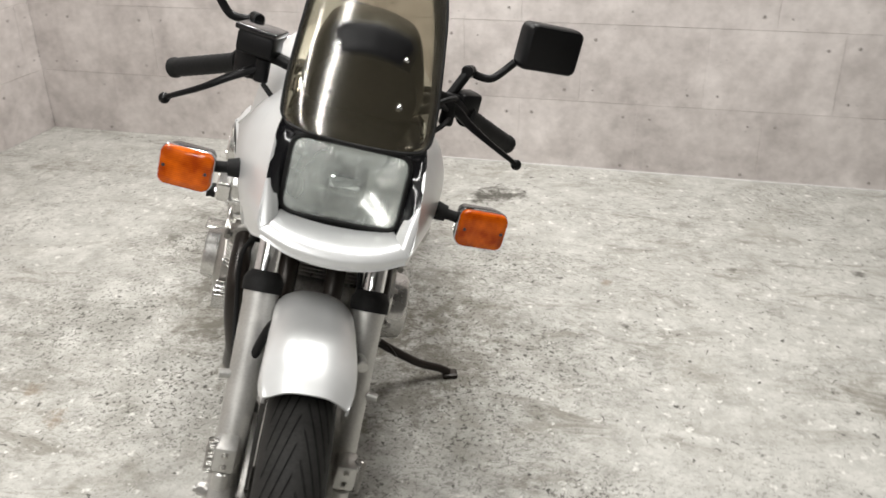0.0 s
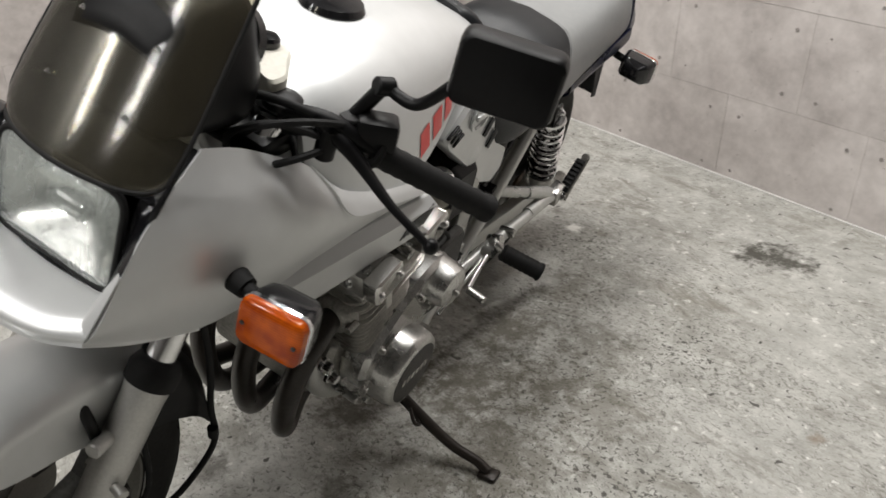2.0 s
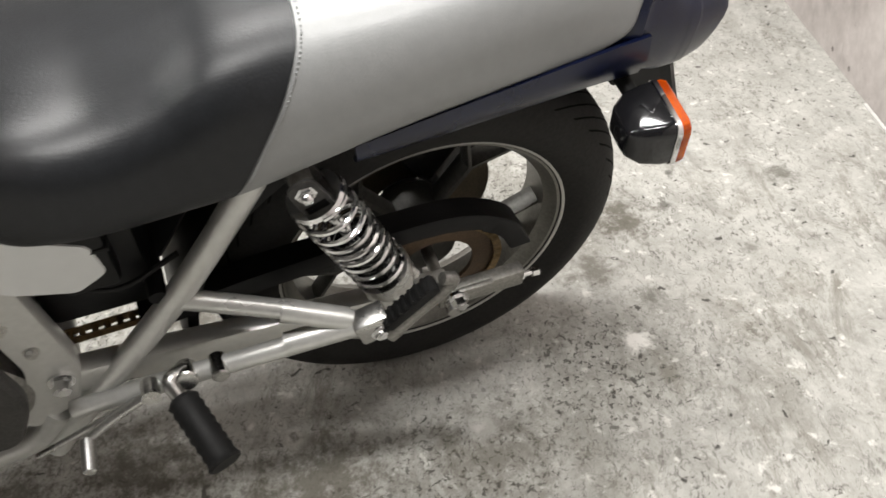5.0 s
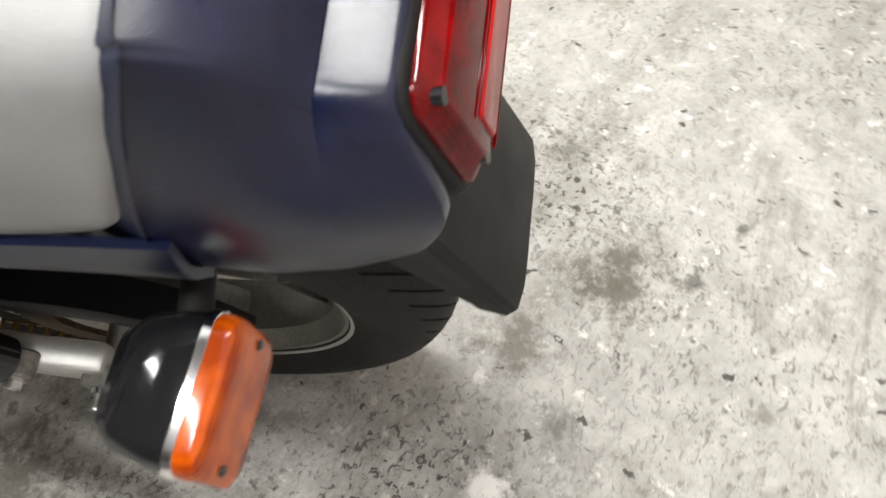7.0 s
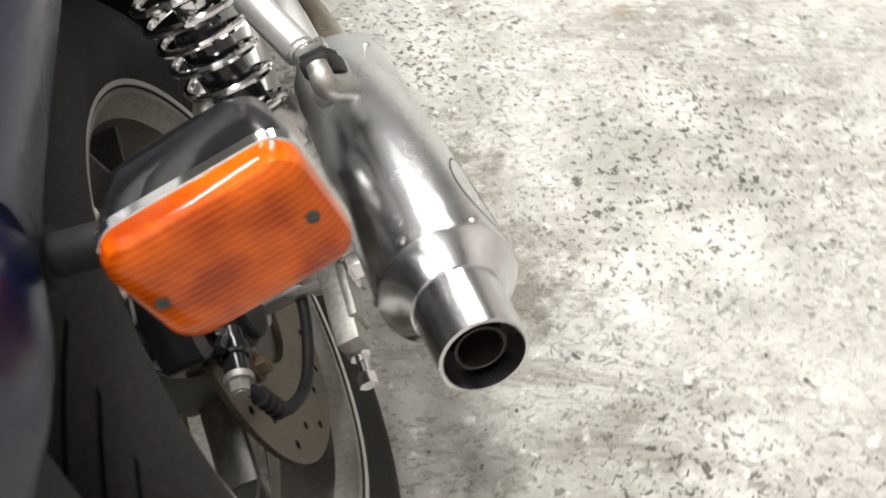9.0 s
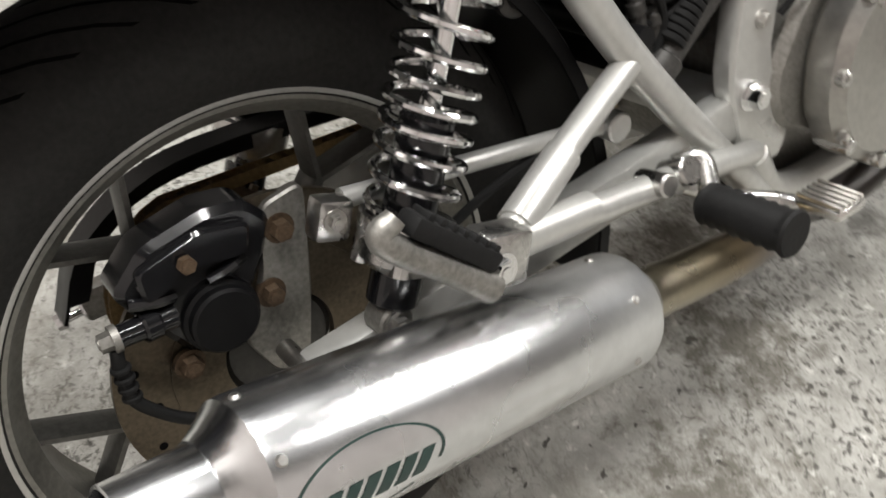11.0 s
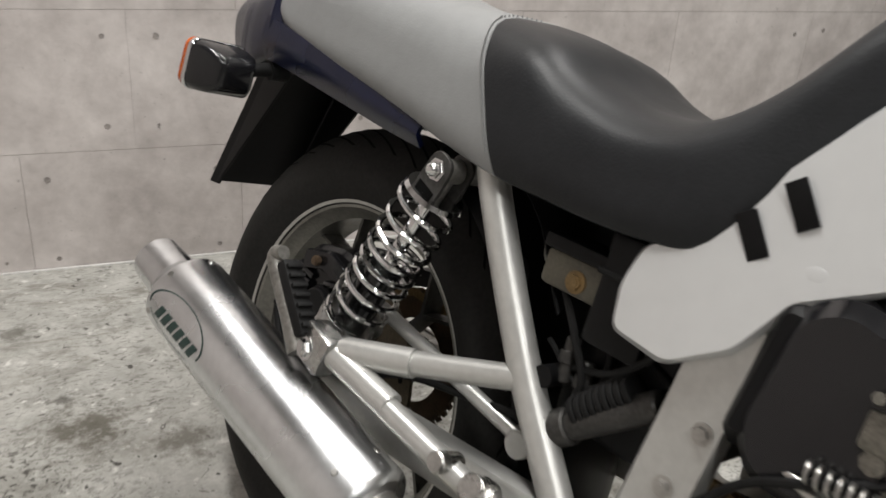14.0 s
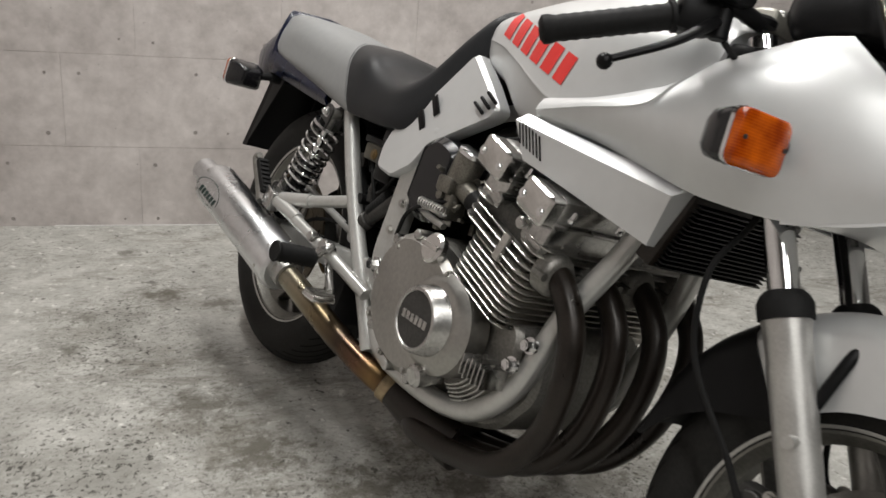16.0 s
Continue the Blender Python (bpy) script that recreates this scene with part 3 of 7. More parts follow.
slab("trim", ((1.9, -0.006, 0.002), (4.4, 0.008, 0.004)), material("pale_filler", (0.62, 0.61, 0.59), 0.7, 0, 0.2, 12, 0.2, 60), "thin pale filler strip along the foot of the wall", "trim")

# ---- the motorcycle, in its own upright frame: x to its left, y to its rear ----
bike = new("motorcycle")
bike.matrix_world = LEAN
tagged(bike, "silver sports motorcycle leaning on its side stand on the concrete floor", "motorcycle")

AXLE_R, AXLE_F = V(0, 1.595, 0.322), V(0, 0.147, 0.305)
R_REAR, RIM_REAR, R_FRONT, RIM_FRONT = 0.318, 0.220, 0.303, 0.216


def wheel(name, c, tyre_r, rim_r, width, spokes, turn, label):
    hub = new(name)
    hub.parent = bike
    tagged(hub, label)
    w = width / 2
    prof = []
    side = tyre_r - rim_r
    for k in range(25):
        a = math.pi * k / 24
        x = -w * math.cos(a) * (1.0 if abs(math.cos(a)) < 0.98 else 0.97)
        r = rim_r - 0.004 + (side + 0.004) * (math.sin(a) ** 0.62 if 0 < k < 24 else 0.0)
        prof.append((x, r))
    prof[0], prof[-1] = (-w * 0.72, rim_r - 0.006), (w * 0.72, rim_r - 0.006)
    bm = bmesh.new()
    lathe(bm, c, (1, 0, 0), prof + [(0.0, rim_r - 0.01)], 96, closed=True)
    part("tyre", bm, tyre_rubber, hub, "worn black tyre with diagonal tread grooves")
    # tread grooves as slim dark inlays cut into bands
    bm = bmesh.new()
    for k in range(44):
        a0 = 2 * math.pi * k / 44
        for sgn in (1, -1):
            pts = []
            for j in range(7):
                s = 0.06 + 0.115 * j
                ang = math.pi / 2 + sgn * s * 1.25
                x = -w * math.cos(ang)
                r = rim_r - 0.004 + (side + 0.004) * math.sin(ang) ** 0.62 + 0.0006
                a = a0 + 0.075 * j + (math.pi / 44 if sgn > 0 else 0)
                pts.append(c + V(x, r * math.cos(a), r * math.sin(a)))
            for p, q in zip(pts, pts[1:]):
                t = V(0, -(p - c).z, (p - c).y).normalized() * 0.003
                try:
                    bm.faces.new([bm.verts.new(z) for z in (p - t, q - t, q + t, p + t)])
                except ValueError:
                    pass
    part("tread", bm, groove_black, hub)
    bm = bmesh.new()
    rw = w * 0.74
    lathe(bm, c, (1, 0, 0), [(-rw, rim_r), (-rw, rim_r + 0.006), (-rw + 0.006, rim_r + 0.007), (-rw + 0.008, rim_r - 0.006), (-rw + 0.02, rim_r - 0.02), (rw - 0.02, rim_r - 0.02),
                             (rw - 0.008, rim_r - 0.006), (rw - 0.006, rim_r + 0.007), (rw, rim_r + 0.006), (rw, rim_r), (rw - 0.003, rim_r - 0.010), (rw - 0.014, rim_r - 0.016), (rw - 0.022, rim_r - 0.024), (-rw + 0.022, rim_r - 0.024), (-rw + 0.014, rim_r - 0.016), (-rw + 0.003, rim_r - 0.010)], 96, closed=True)
    for side_ in (-1, 1):
        lip_bm = bmesh.new()
        lathe(lip_bm, c + V(side_ * (rw + 0.0005), 0, 0), (side_, 0, 0), [(-0.004, rim_r - 0.004), (0, rim_r - 0.004), (0.0015, rim_r - 0.001), (0.0015, rim_r + 0.005), (0, rim_r + 0.0075), (-0.004, rim_r + 0.0075)], 96, closed=True)
        part("rim_lip", lip_bm, slider_silver, hub, "bright machined rim edge")
    part("rim", bm, wheel_alloy, hub, "silver cast alloy rim with a bright edge")
    bm = bmesh.new()
    lathe(bm, c, (1, 0, 0), [(-0.05, 0.022), (-0.05, 0.045), (-0.03, 0.062), (0.03, 0.062), (0.05, 0.045), (0.05, 0.022)], 32)
    part("hub", bm, wheel_dark, hub)
    for k in range(spokes):
        a = turn + 2 * math.pi * k / spokes
        bm = bmesh.new()

        def at(r, da, x):
            return c + V(x, r * math.cos(a + da), r * math.sin(a + da))

        mid = rim_r * 0.62
        for r0, d0, r1, d1, wd in ((0.05, 0, mid, 0, 0.0075), (mid, 0, rim_r - 0.018, 0.25, 0.0045), (mid, 0, rim_r - 0.018, -0.25, 0.0045)):
            p, q = at(r0, d0, 0), at(r1, d1, 0)
            d = (q - p).normalized()
            s = d.cross(V(1, 0, 0)).normalized()
            rr = []
            for e, half in ((p, wd), (q, wd)):
                rr.append([bm.verts.new(e + s * half * sx + V(hx, 0, 0)) for sx, hx in ((-1, -0.007), (-0.5, -0.016), (0.5, -0.016), (1, -0.007), (1, 0.007), (0.5, 0.016), (-0.5, 0.016), (-1, 0.007))])
            skin(bm, rr)
        part("spoke", bm, spoke_grey, hub)
    return hub


rear_wheel = wheel("rear_wheel", AXLE_R, R_REAR, RIM_REAR, 0.142, 5, radians(128), "rear wheel with a worn tyre and silver cast spokes")
front_wheel = wheel("front_wheel", AXLE_F, R_FRONT, RIM_FRONT, 0.108, 5, radians(20), "front wheel with a worn tyre and silver cast spokes")


disc_brown = material("browned_disc", (0.094, 0.077, 0.055), 0.42, 0.85, 0.35, 20, 0.1, 150)


def disc(parent, c, x, r, mat=steel, name="brake_disc"):
    bm = bmesh.new()
    lathe(bm, c + V(x, 0, 0), (1, 0, 0), [(-0.0025, r * 0.66), (-0.0025, r), (0.0025, r), (0.0025, r * 0.66)], 72, closed=True)
    lathe(bm, c + V(x, 0, 0), (1, 0, 0), [(-0.004, 0.05), (-0.004, r * 0.68), (0.004, r * 0.68), (0.004, 0.05)], 48, closed=True)
    ob = part(name, bm, mat, parent, "worn steel brake disc")
    side_ = 1 if x > 0 else -1
    for k in range(20):
        a = 2 * math.pi * k / 20
        hole = bmesh.new()
        cyl(hole, c + V(x + side_ * 0.0026, r * (0.78 + 0.10 * (k % 2)) * math.cos(a), r * (0.78 + 0.10 * (k % 2)) * math.sin(a)), c + V(x + side_ * 0.0030, r * (0.78 + 0.10 * (k % 2)) * math.cos(a), r * (0.78 + 0.10 * (k % 2)) * math.sin(a)), 0.0038, n=8)
        part("vent_hole", hole, groove_black, ob)


disc(rear_wheel, AXLE_R, -0.052, 0.140, disc_brown)
disc(front_wheel, AXLE_F, 0.062, 0.135)
disc(front_wheel, AXLE_F, -0.062, 0.135)

# sprocket, chain and chain guard, on the left
bm = bmesh.new()
lathe(bm, AXLE_R + V(0.082, 0, 0), (1, 0, 0), [(-0.003, 0.06), (-0.003, 0.093), (0.003, 0.093), (0.003, 0.06)], 60, closed=True)
for k in range(42):
    a = 2 * math.pi * k / 42
    box(bm, (0, 0, 0), (0.005, 0.007, 0.007), 0.0, Matrix.Translation(AXLE_R + V(0.082, 0.095 * math.cos(a), 0.095 * math.sin(a))) @ Matrix.Rotation(a, 4, "X"))
part("sprocket", bm, rusty, rear_wheel, "rusty steel rear sprocket")
chain = new("chain")
chain.parent = bike
tagged(chain, "rusty drive chain")
loop = []
C_F = V(0.082, 1.03, 0.36)
for k in range(16):
    a = radians(-75 + 150 * k / 15)
    loop.append(AXLE_R + V(0.082, 0.097 * math.cos(a), 0.097 * math.sin(a)))
for k in range(8):
    a = radians(105 + 150 * k / 7)
    loop.append(C_F + V(0, 0.038 * math.cos(a), 0.038 * math.sin(a)))
loop.append(loop[0])
seg_pts = []
for p, q in zip(loop, loop[1:]):
    n = max(1, round((q - p).length / 0.0155))
    seg_pts += [(p + (q - p) * (i / n), p + (q - p) * ((i + 1) / n)) for i in range(n)]
link_mesh = None
for i, (p, q) in enumerate(seg_pts):
    if link_mesh is None:
        bm = bmesh.new()
        for sx in (-0.007, 0.007):
            box(bm, (sx, 0, 0), (0.002, 0.019, 0.012), 0.0)
        cyl(bm, (-0.008, -0.0075, 0), (0.008, -0.0075, 0), 0.0042, n=8)
        ob = part("chain_link", bm, chain_gold, chain)
        link_mesh = ob.data
    else:
        ob = new("chain_link", link_mesh)
        ob.parent = chain
    d = q - p
    ob.matrix_basis = Matrix.Translation((p + q) / 2) @ Matrix.Rotation(math.atan2(d.z, d.y), 4, "X")
bm = bmesh.new()
guard = [(0.104, 1.20, 0.425), (0.104, 1.35, 0.445), (0.104, 1.50, 0.455), (0.104, 1.62, 0.452), (0.104, 1.70, 0.41), (0.104, 1.735, 0.35)]
top = smooth_path(guard, 5)
rows_ = []
for i, p in enumerate(top):
    down = V(0, 0, -0.03) if i < 18 else (AXLE_R + V(0.104, 0, 0) - p).normalized() * 0.03
    rows_.append([p + V(-0.035, 0, 0), p + V(-0.002, 0, 0.0), p + V(0, 0, -0.003) , p + down])
bm.free()
bm = sheet([[r[k] for r in rows_] for k in range(4)], 0.003, 1, 1)
part("chain_guard", bm, black, bike, "black plastic chain guard")

# swingarm with axle adjusters
for sx in (1, -1):
    arm = new("swingarm")
    arm.parent = bike
    tagged(arm, "silver box-section swingarm leg")
    bm = bmesh.new()
    d0, d1 = V(sx * 0.115, 1.09, 0.375), V(sx * 0.125, 1.60, 0.325)
    mid = (d0 + d1) / 2
    ang = math.atan2(d1.z - d0.z, d1.y - d0.y)
    box(bm, (0, 0, 0), (0.03, (d1 - d0).length, 0.05), 0.006, Matrix.Translation(mid) @ Matrix.Rotation(ang, 4, "X"))
    part("arm_beam", bm, frame_silver, arm)
    bm = bmesh.new()
    box(bm, (sx * 0.135, 1.645 - (0.015 if sx < 0 else 0), 0.325), (0.022, 0.13 if sx > 0 else 0.10, 0.034), 0.004)
    box(bm, (sx * 0.146, 1.63, 0.33), (0.008, 0.06, 0.03), 0.002)
    part("axle_plate", bm, alu_dull, arm)
    bm = bmesh.new()
    ay = 0.0 if sx > 0 else -0.028
    cyl(bm, (sx * 0.135, 1.68 + ay, 0.32), (sx * 0.135, 1.735 + ay, 0.316), 0.0045, n=10)
    cyl(bm, (sx * 0.135, 1.70 + ay, 0.319), (sx * 0.135, 1.712 + ay, 0.318), 0.009, n=6)
    cyl(bm, (sx * 0.135, 1.727 + ay, 0.317), (sx * 0.135, 1.737 + ay, 0.316), 0.008, n=6)
    part("adjuster", bm, chrome, arm, "chromed chain adjuster bolt")
    bolt(arm, (sx * 0.15, 1.605, 0.328), (sx, 0, 0), 0.013, 0.014, chrome, "axle_nut")
bm = bmesh.new()
cyl(bm, AXLE_R + V(-0.16, 0, 0), AXLE_R + V(0.165, 0, 0), 0.009, n=16)
part("rear_axle", bm, steel, bike)
bm = bmesh.new()
cyl(bm, (-0.13, 1.09, 0.375), (0.13, 1.09, 0.375), 0.026, n=20)
part("swingarm_pivot", bm, frame_silver, bike)

# shock absorbers
SHOCK_T, SHOCK_B = V(0.134, 1.417, 0.637), V(0.136, 1.532, 0.362)
for sx in (1, -1):
    shock = new("shock_absorber")
    shock.parent = bike
    tagged(shock, "twin-rate shock absorber with a chromed coil spring")
    m = Matrix.Diagonal((sx, 1, 1, 1))
    t, b_ = m @ SHOCK_T, m @ SHOCK_B
    d = (b_ - t).normalized()
    ln = (b_ - t).length
    bm = bmesh.new()
    cyl(bm, t + d * 0.01, t + d * 0.16, 0.0085, n=14)
    part("rod", bm, chrome, shock)
    bm = bmesh.new()
    cyl(bm, t + d * 0.135, t + d * (ln - 0.012), 0.021, n=24, bev=0.003)
    part("damper_body", bm, gloss_black, shock)
    bm = bmesh.new()
    u, v = axes_of(d)
    pts, turns, s0, s1 = [], 9.0, 0.034, 0.226
    for k in range(int(turns * 26) + 1):
        q = k / (turns * 26)
        tight = q + 0.035 * math.sin(math.pi * q * 2)
        a = 2 * math.pi * turns * q
        pts.append(t + d * (s0 + (s1 - s0) * tight) + (u * math.cos(a) + v * math.sin(a)) * 0.0335)
    tube(bm, pts, 0.0036, 8, 1)
    part("coil_spring", bm, chrome, shock, "polished chrome coil spring")
    bm = bmesh.new()
    cyl(bm, t + d * 0.028, t + d * 0.033, 0.033, 0.0355, 28)
    part("spring_cap", bm, chrome, shock)
    bm = bmesh.new()
    prof = [(0.214, 0.038), (0.222, 0.038), (0.246, 0.036), (0.252, 0.03), (0.256, 0.024)]
    lathe(bm, t, d, prof, 28)
    for k in range(5):
        a = 2 * math.pi * k / 5
        cyl(bm, t + d * 0.226 + (u * math.cos(a) + v * math.sin(a)) * 0.028, t + d * 0.252 + (u * math.cos(a) + v * math.sin(a)) * 0.033, 0.0075, n=8)
    part("preload_collar", bm, alu, shock, "notched aluminium preload collar")
    for e, rr, dd in ((t, 0.013, d), (b_, 0.016, -d)):
        bm = bmesh.new()
        cyl(bm, e - V(0.013, 0, 0), e + V(0.013, 0, 0), rr, n=20, bev=0.002)
        cyl(bm, e + dd * 0.008, e + dd * 0.03, 0.010, n=14)
        part("mounting_eye", bm, alu_dull, shock)
    bm = bmesh.new()
    for ox in (-0.016, 0.016):
        out = rounded([(-0.016, 0.018), (0.016, 0.018), (0.019, -0.034), (-0.019, -0.034)], 0.014)
        fm = Matrix.Translation(t) @ Matrix.Rotation(math.atan2(d.y, -d.z), 4, "X")
        sub = bmesh.new()
        plate(sub, out, ox - 0.0025, ox + 0.0025, 0.0006)
        for vv in sub.verts:
            vv.co = fm @ vv.co
        tmp = bpy.data.meshes.new("tmp")
        sub.to_mesh(tmp)
        sub.free()
        bm.from_mesh(tmp)
        bpy.data.meshes.remove(tmp)
    part("clevis", bm, dark_metal, shock, "dark steel clevis with a slot")
    bm = bmesh.new()
    box(bm, (sx * 0.0188, 0, -0.026), (0.0008, 0.026, 0.008), 0.0, fm)
    part("slot", bm, groove_black, shock)
    bm = bmesh.new()
    lathe(bm, t + V(sx * 0.0185, 0, 0), (sx, 0, 0), [(0, 0.0125), (0.002, 0.0125), (0.0022, 0.010), (0.006, 0.0095)], 6)
    lathe(bm, t + V(sx * 0.0245, 0, 0), (sx, 0, 0), [(0, 0.0075), (0.004, 0.0068), (0.007, 0.0045), (0.008, 0.001)], 20)
    part("cap_nut", bm, chrome, shock, "domed chrome cap nut")
    bolt(shock, b_ + V(sx * 0.014, 0, 0), (sx, 0, 0), 0.009, 0.008, steel)

# main frame and rear frame tubes
for sx in (1, -1):
    side = new("frame_side")
    side.parent = bike
    tagged(side, "silver painted steel frame side")
    bm = bmesh.new()
    tube(bm, [(sx * 0.119, 1.380, 0.668), (sx * 0.123, 1.357, 0.630), (sx * 0.127, 1.248, 0.478), (sx * 0.134, 1.085, 0.295), (sx * 0.136, 1.04, 0.240)], 0.0165, 16, 8)
    part("diagonal_tube", bm, frame_silver, side)
    bm = bmesh.new()
    tube(bm, [(sx * 0.127, 1.247, 0.485), (sx * 0.158, 1.36, 0.448), (sx * 0.19, 1.445, 0.425)], 0.013, 14)
    part("footrest_stay", bm, frame_silver, side)
    bm = bmesh.new()
    tube(bm, [(sx * 0.145, 1.09, 0.335), (sx * 0.165, 1.22, 0.37), (sx * 0.185, 1.36, 0.40), (sx * 0.195, 1.455, 0.418)], 0.013, 14)
    part("footrest_tube", bm, frame_silver, side)
    bm = bmesh.new()
    tube(bm, [(sx * 0.161, 1.365, 0.4465), (sx * 0.188, 1.44, 0.426)], 0.0155, 14)
    tube(bm, [(sx * 0.183, 1.36, 0.402), (sx * 0.194, 1.45, 0.419)], 0.0155, 14)
    part("sleeve", bm, frame_silver, side)
    bm = bmesh.new()
    fy = rounded([(1.045, 0.66), (1.10, 0.655), (1.125, 0.42), (1.10, 0.335), (1.035, 0.30), (1.02, 0.33), (1.065, 0.42)], 0.02)
    plate(bm, fy, sx * 0.112, sx * 0.138, 0.004)
    part("pivot_plate", bm, frame_silver, side, "silver frame plate with bolts")
    for y, z in ((1.071, 0.528), (1.086, 0.472)):
        bolt(side, (sx * 0.138, y, z), (sx, 0, 0), 0.007, 0.007, steel)
    bolt(side, (sx * 0.14, 1.095, 0.398), (sx, 0, 0), 0.012, 0.016, chrome, "pivot_nut")
    bm = bmesh.new()
    tube(bm, [(sx * 0.045, 0.52, 0.80), (sx * 0.088, 0.572, 0.608), (sx * 0.118, 0.616, 0.483), (sx * 0.124, 0.655, 0.354), (sx * 0.124, 0.718, 0.280), (sx * 0.122, 0.80, 0.247), (sx * 0.122, 0.92, 0.240), (sx * 0.124, 1.02, 0.256), (sx * 0.128, 1.07, 0.32)], 0.0185, 16)
    part("down_tube", bm, frame_silver, side)
    bolt(side, (sx * 0.155, 0.654, 0.385), (sx, 0, 0), 0.010, 0.014, chrome)
    bolt(side, (sx * 0.15, 0.634, 0.425), (sx, 0, 0), 0.010, 0.014, chrome)
    bm = bmesh.new()
    tube(bm, [(sx * 0.04, 0.53, 0.86), (sx * 0.09, 0.70, 0.80), (sx * 0.06, 0.95, 0.745), (sx * 0.055, 1.2, 0.672), (sx * 0.075, 1.345, 0.685), (sx * 0.10, 1.55, 0.705), (sx * 0.085, 1.78, 0.735)], 0.014, 14)
    part("top_tube", bm, frame_silver, side)
    bm = bmesh.new()
    cyl(bm, (sx * 0.09, 1.417, 0.637), (sx * 0.12, 1.417, 0.637), 0.012, n=16)
    part("shock_stud", bm, frame_silver, side)
bm = bmesh.new()
cyl(bm, (0, 0.455, 0.93), (0, 0.54, 0.77), 0.03, n=24)
part("headstock", bm, frame_silver, bike)
bm = bmesh.new()
tube(bm, [(0.13, 1.235, 0.495), (-0.13, 1.235, 0.495)], 0.011, 12)
part("cross_tube", bm, black, bike)
hug = []
for a in (110, 125, 140, 155, 170, 185, 197):
    ca, sa = math.cos(radians(a)), math.sin(radians(a))
    hug.append([(x, AXLE_R.y + r * ca, AXLE_R.z + r * sa) for x, r in ((-0.095, 0.335), (-0.085, 0.352), (0, 0.36), (0.085, 0.352), (0.095, 0.335))])
part("inner_mudguard", sheet(hug, 0.003, 3, 3), black, bike, "black plastic inner rear mudguard")

# tail undertray and rear mudguard
bm = bmesh.new()
tray = [[(x, y, z + (0.03 if abs(x) < 0.09 else 0.0)) for x in (-0.115, -0.08, 0, 0.08, 0.115)] for y, z in ((1.25, 0.55), (1.32, 0.64), (1.45, 0.69), (1.62, 0.705), (1.80, 0.69), (1.88, 0.665))]
bm.free()
bm = sheet(tray, 0.004)
part("undertray", bm, black, bike, "black plastic mudguard under the tail")
bm = bmesh.new()
flap = [[(-0.075, y + 0.0, z), (-0.072, y + 0.03, z - 0.002), (0, y + 0.034, z - 0.002), (0.072, y + 0.03, z - 0.002), (0.075, y, z)] for y, z in ((1.855, 0.70), (1.885, 0.61), (1.915, 0.53), (1.94, 0.462))]
bm.free()
bm = sheet(flap, 0.003, 4, 3)
part("mudflap", bm, black, bike, "black plastic rear mudflap with a square lower edge")
for sx in (1, -1):
    bm = bmesh.new()
    plate(bm, [(1.80, 0.69), (1.875, 0.70), (1.965, 0.462), (1.944, 0.464), (1.842, 0.62)], sx * 0.072, sx * 0.076, 0.001)
    part("flap_cheek", bm, black, bike)

# ---- tank, side covers, seat, tail ----
tank = part("tank", loft([
    (0.500, [(0, 0.80), (0.06, 0.80), (0.108, 0.822), (0.133, 0.854), (0.135, 0.861), (0.117, 0.918), (0.07, 0.942), (0, 0.95)]),
    (0.560, [(0, 0.77), (0.10, 0.77), (0.146, 0.784), (0.164, 0.824), (0.1655, 0.830), (0.145, 0.918), (0.082, 0.965), (0, 0.972)]),
    (0.640, [(0, 0.742), (0.12, 0.739), (0.154, 0.752), (0.177, 0.798), (0.1785, 0.804), (0.157, 0.915), (0.09, 0.971), (0, 0.98)]),
    (0.705, [(0, 0.736), (0.12, 0.730), (0.152, 0.740), (0.1775, 0.784), (0.179, 0.790), (0.155, 0.913), (0.09, 0.970), (0, 0.979)]),
    (0.745, [(0, 0.736), (0.118, 0.726), (0.146, 0.737), (0.1705, 0.785), (0.172, 0.791), (0.150, 0.911), (0.088, 0.966), (0, 0.976)]),
    (0.810, [(0, 0.744), (0.105, 0.730), (0.135, 0.743), (0.1575, 0.804), (0.159, 0.811), (0.142, 0.910), (0.084, 0.958), (0, 0.969)]),
    (0.870, [(0, 0.758), (0.09, 0.748), (0.122, 0.760), (0.1405, 0.825), (0.142, 0.832), (0.128, 0.909), (0.078, 0.949), (0, 0.959)]),
    (0.950, [(0, 0.79), (0.075, 0.79), (0.103, 0.809), (0.1155, 0.848), (0.117, 0.855), (0.108, 0.905), (0.066, 0.93), (0, 0.938)]),
    (1.010, [(0, 0.81), (0.06, 0.81), (0.09, 0.825), (0.0995, 0.857), (0.10, 0.864), (0.092, 0.895), (0.056, 0.912), (0, 0.918)]),
    (1.030, [(0, 0.83), (0.04, 0.83), (0.07, 0.838), (0.0795, 0.858), (0.08, 0.863), (0.075, 0.88), (0.045, 0.892), (0, 0.897)]),
]), silver, bike, "silver painted fuel tank with a faded red word mark", 60)
bm = bmesh.new()
lathe(bm, (0, 0.70, 0.972), (0, 0.03, 1), [(0, 0.045), (0.008, 0.047), (0.016, 0.043), (0.018, 0.03)], 40)
part("filler_cap", bm, gloss_black, tank, "black round filler cap")

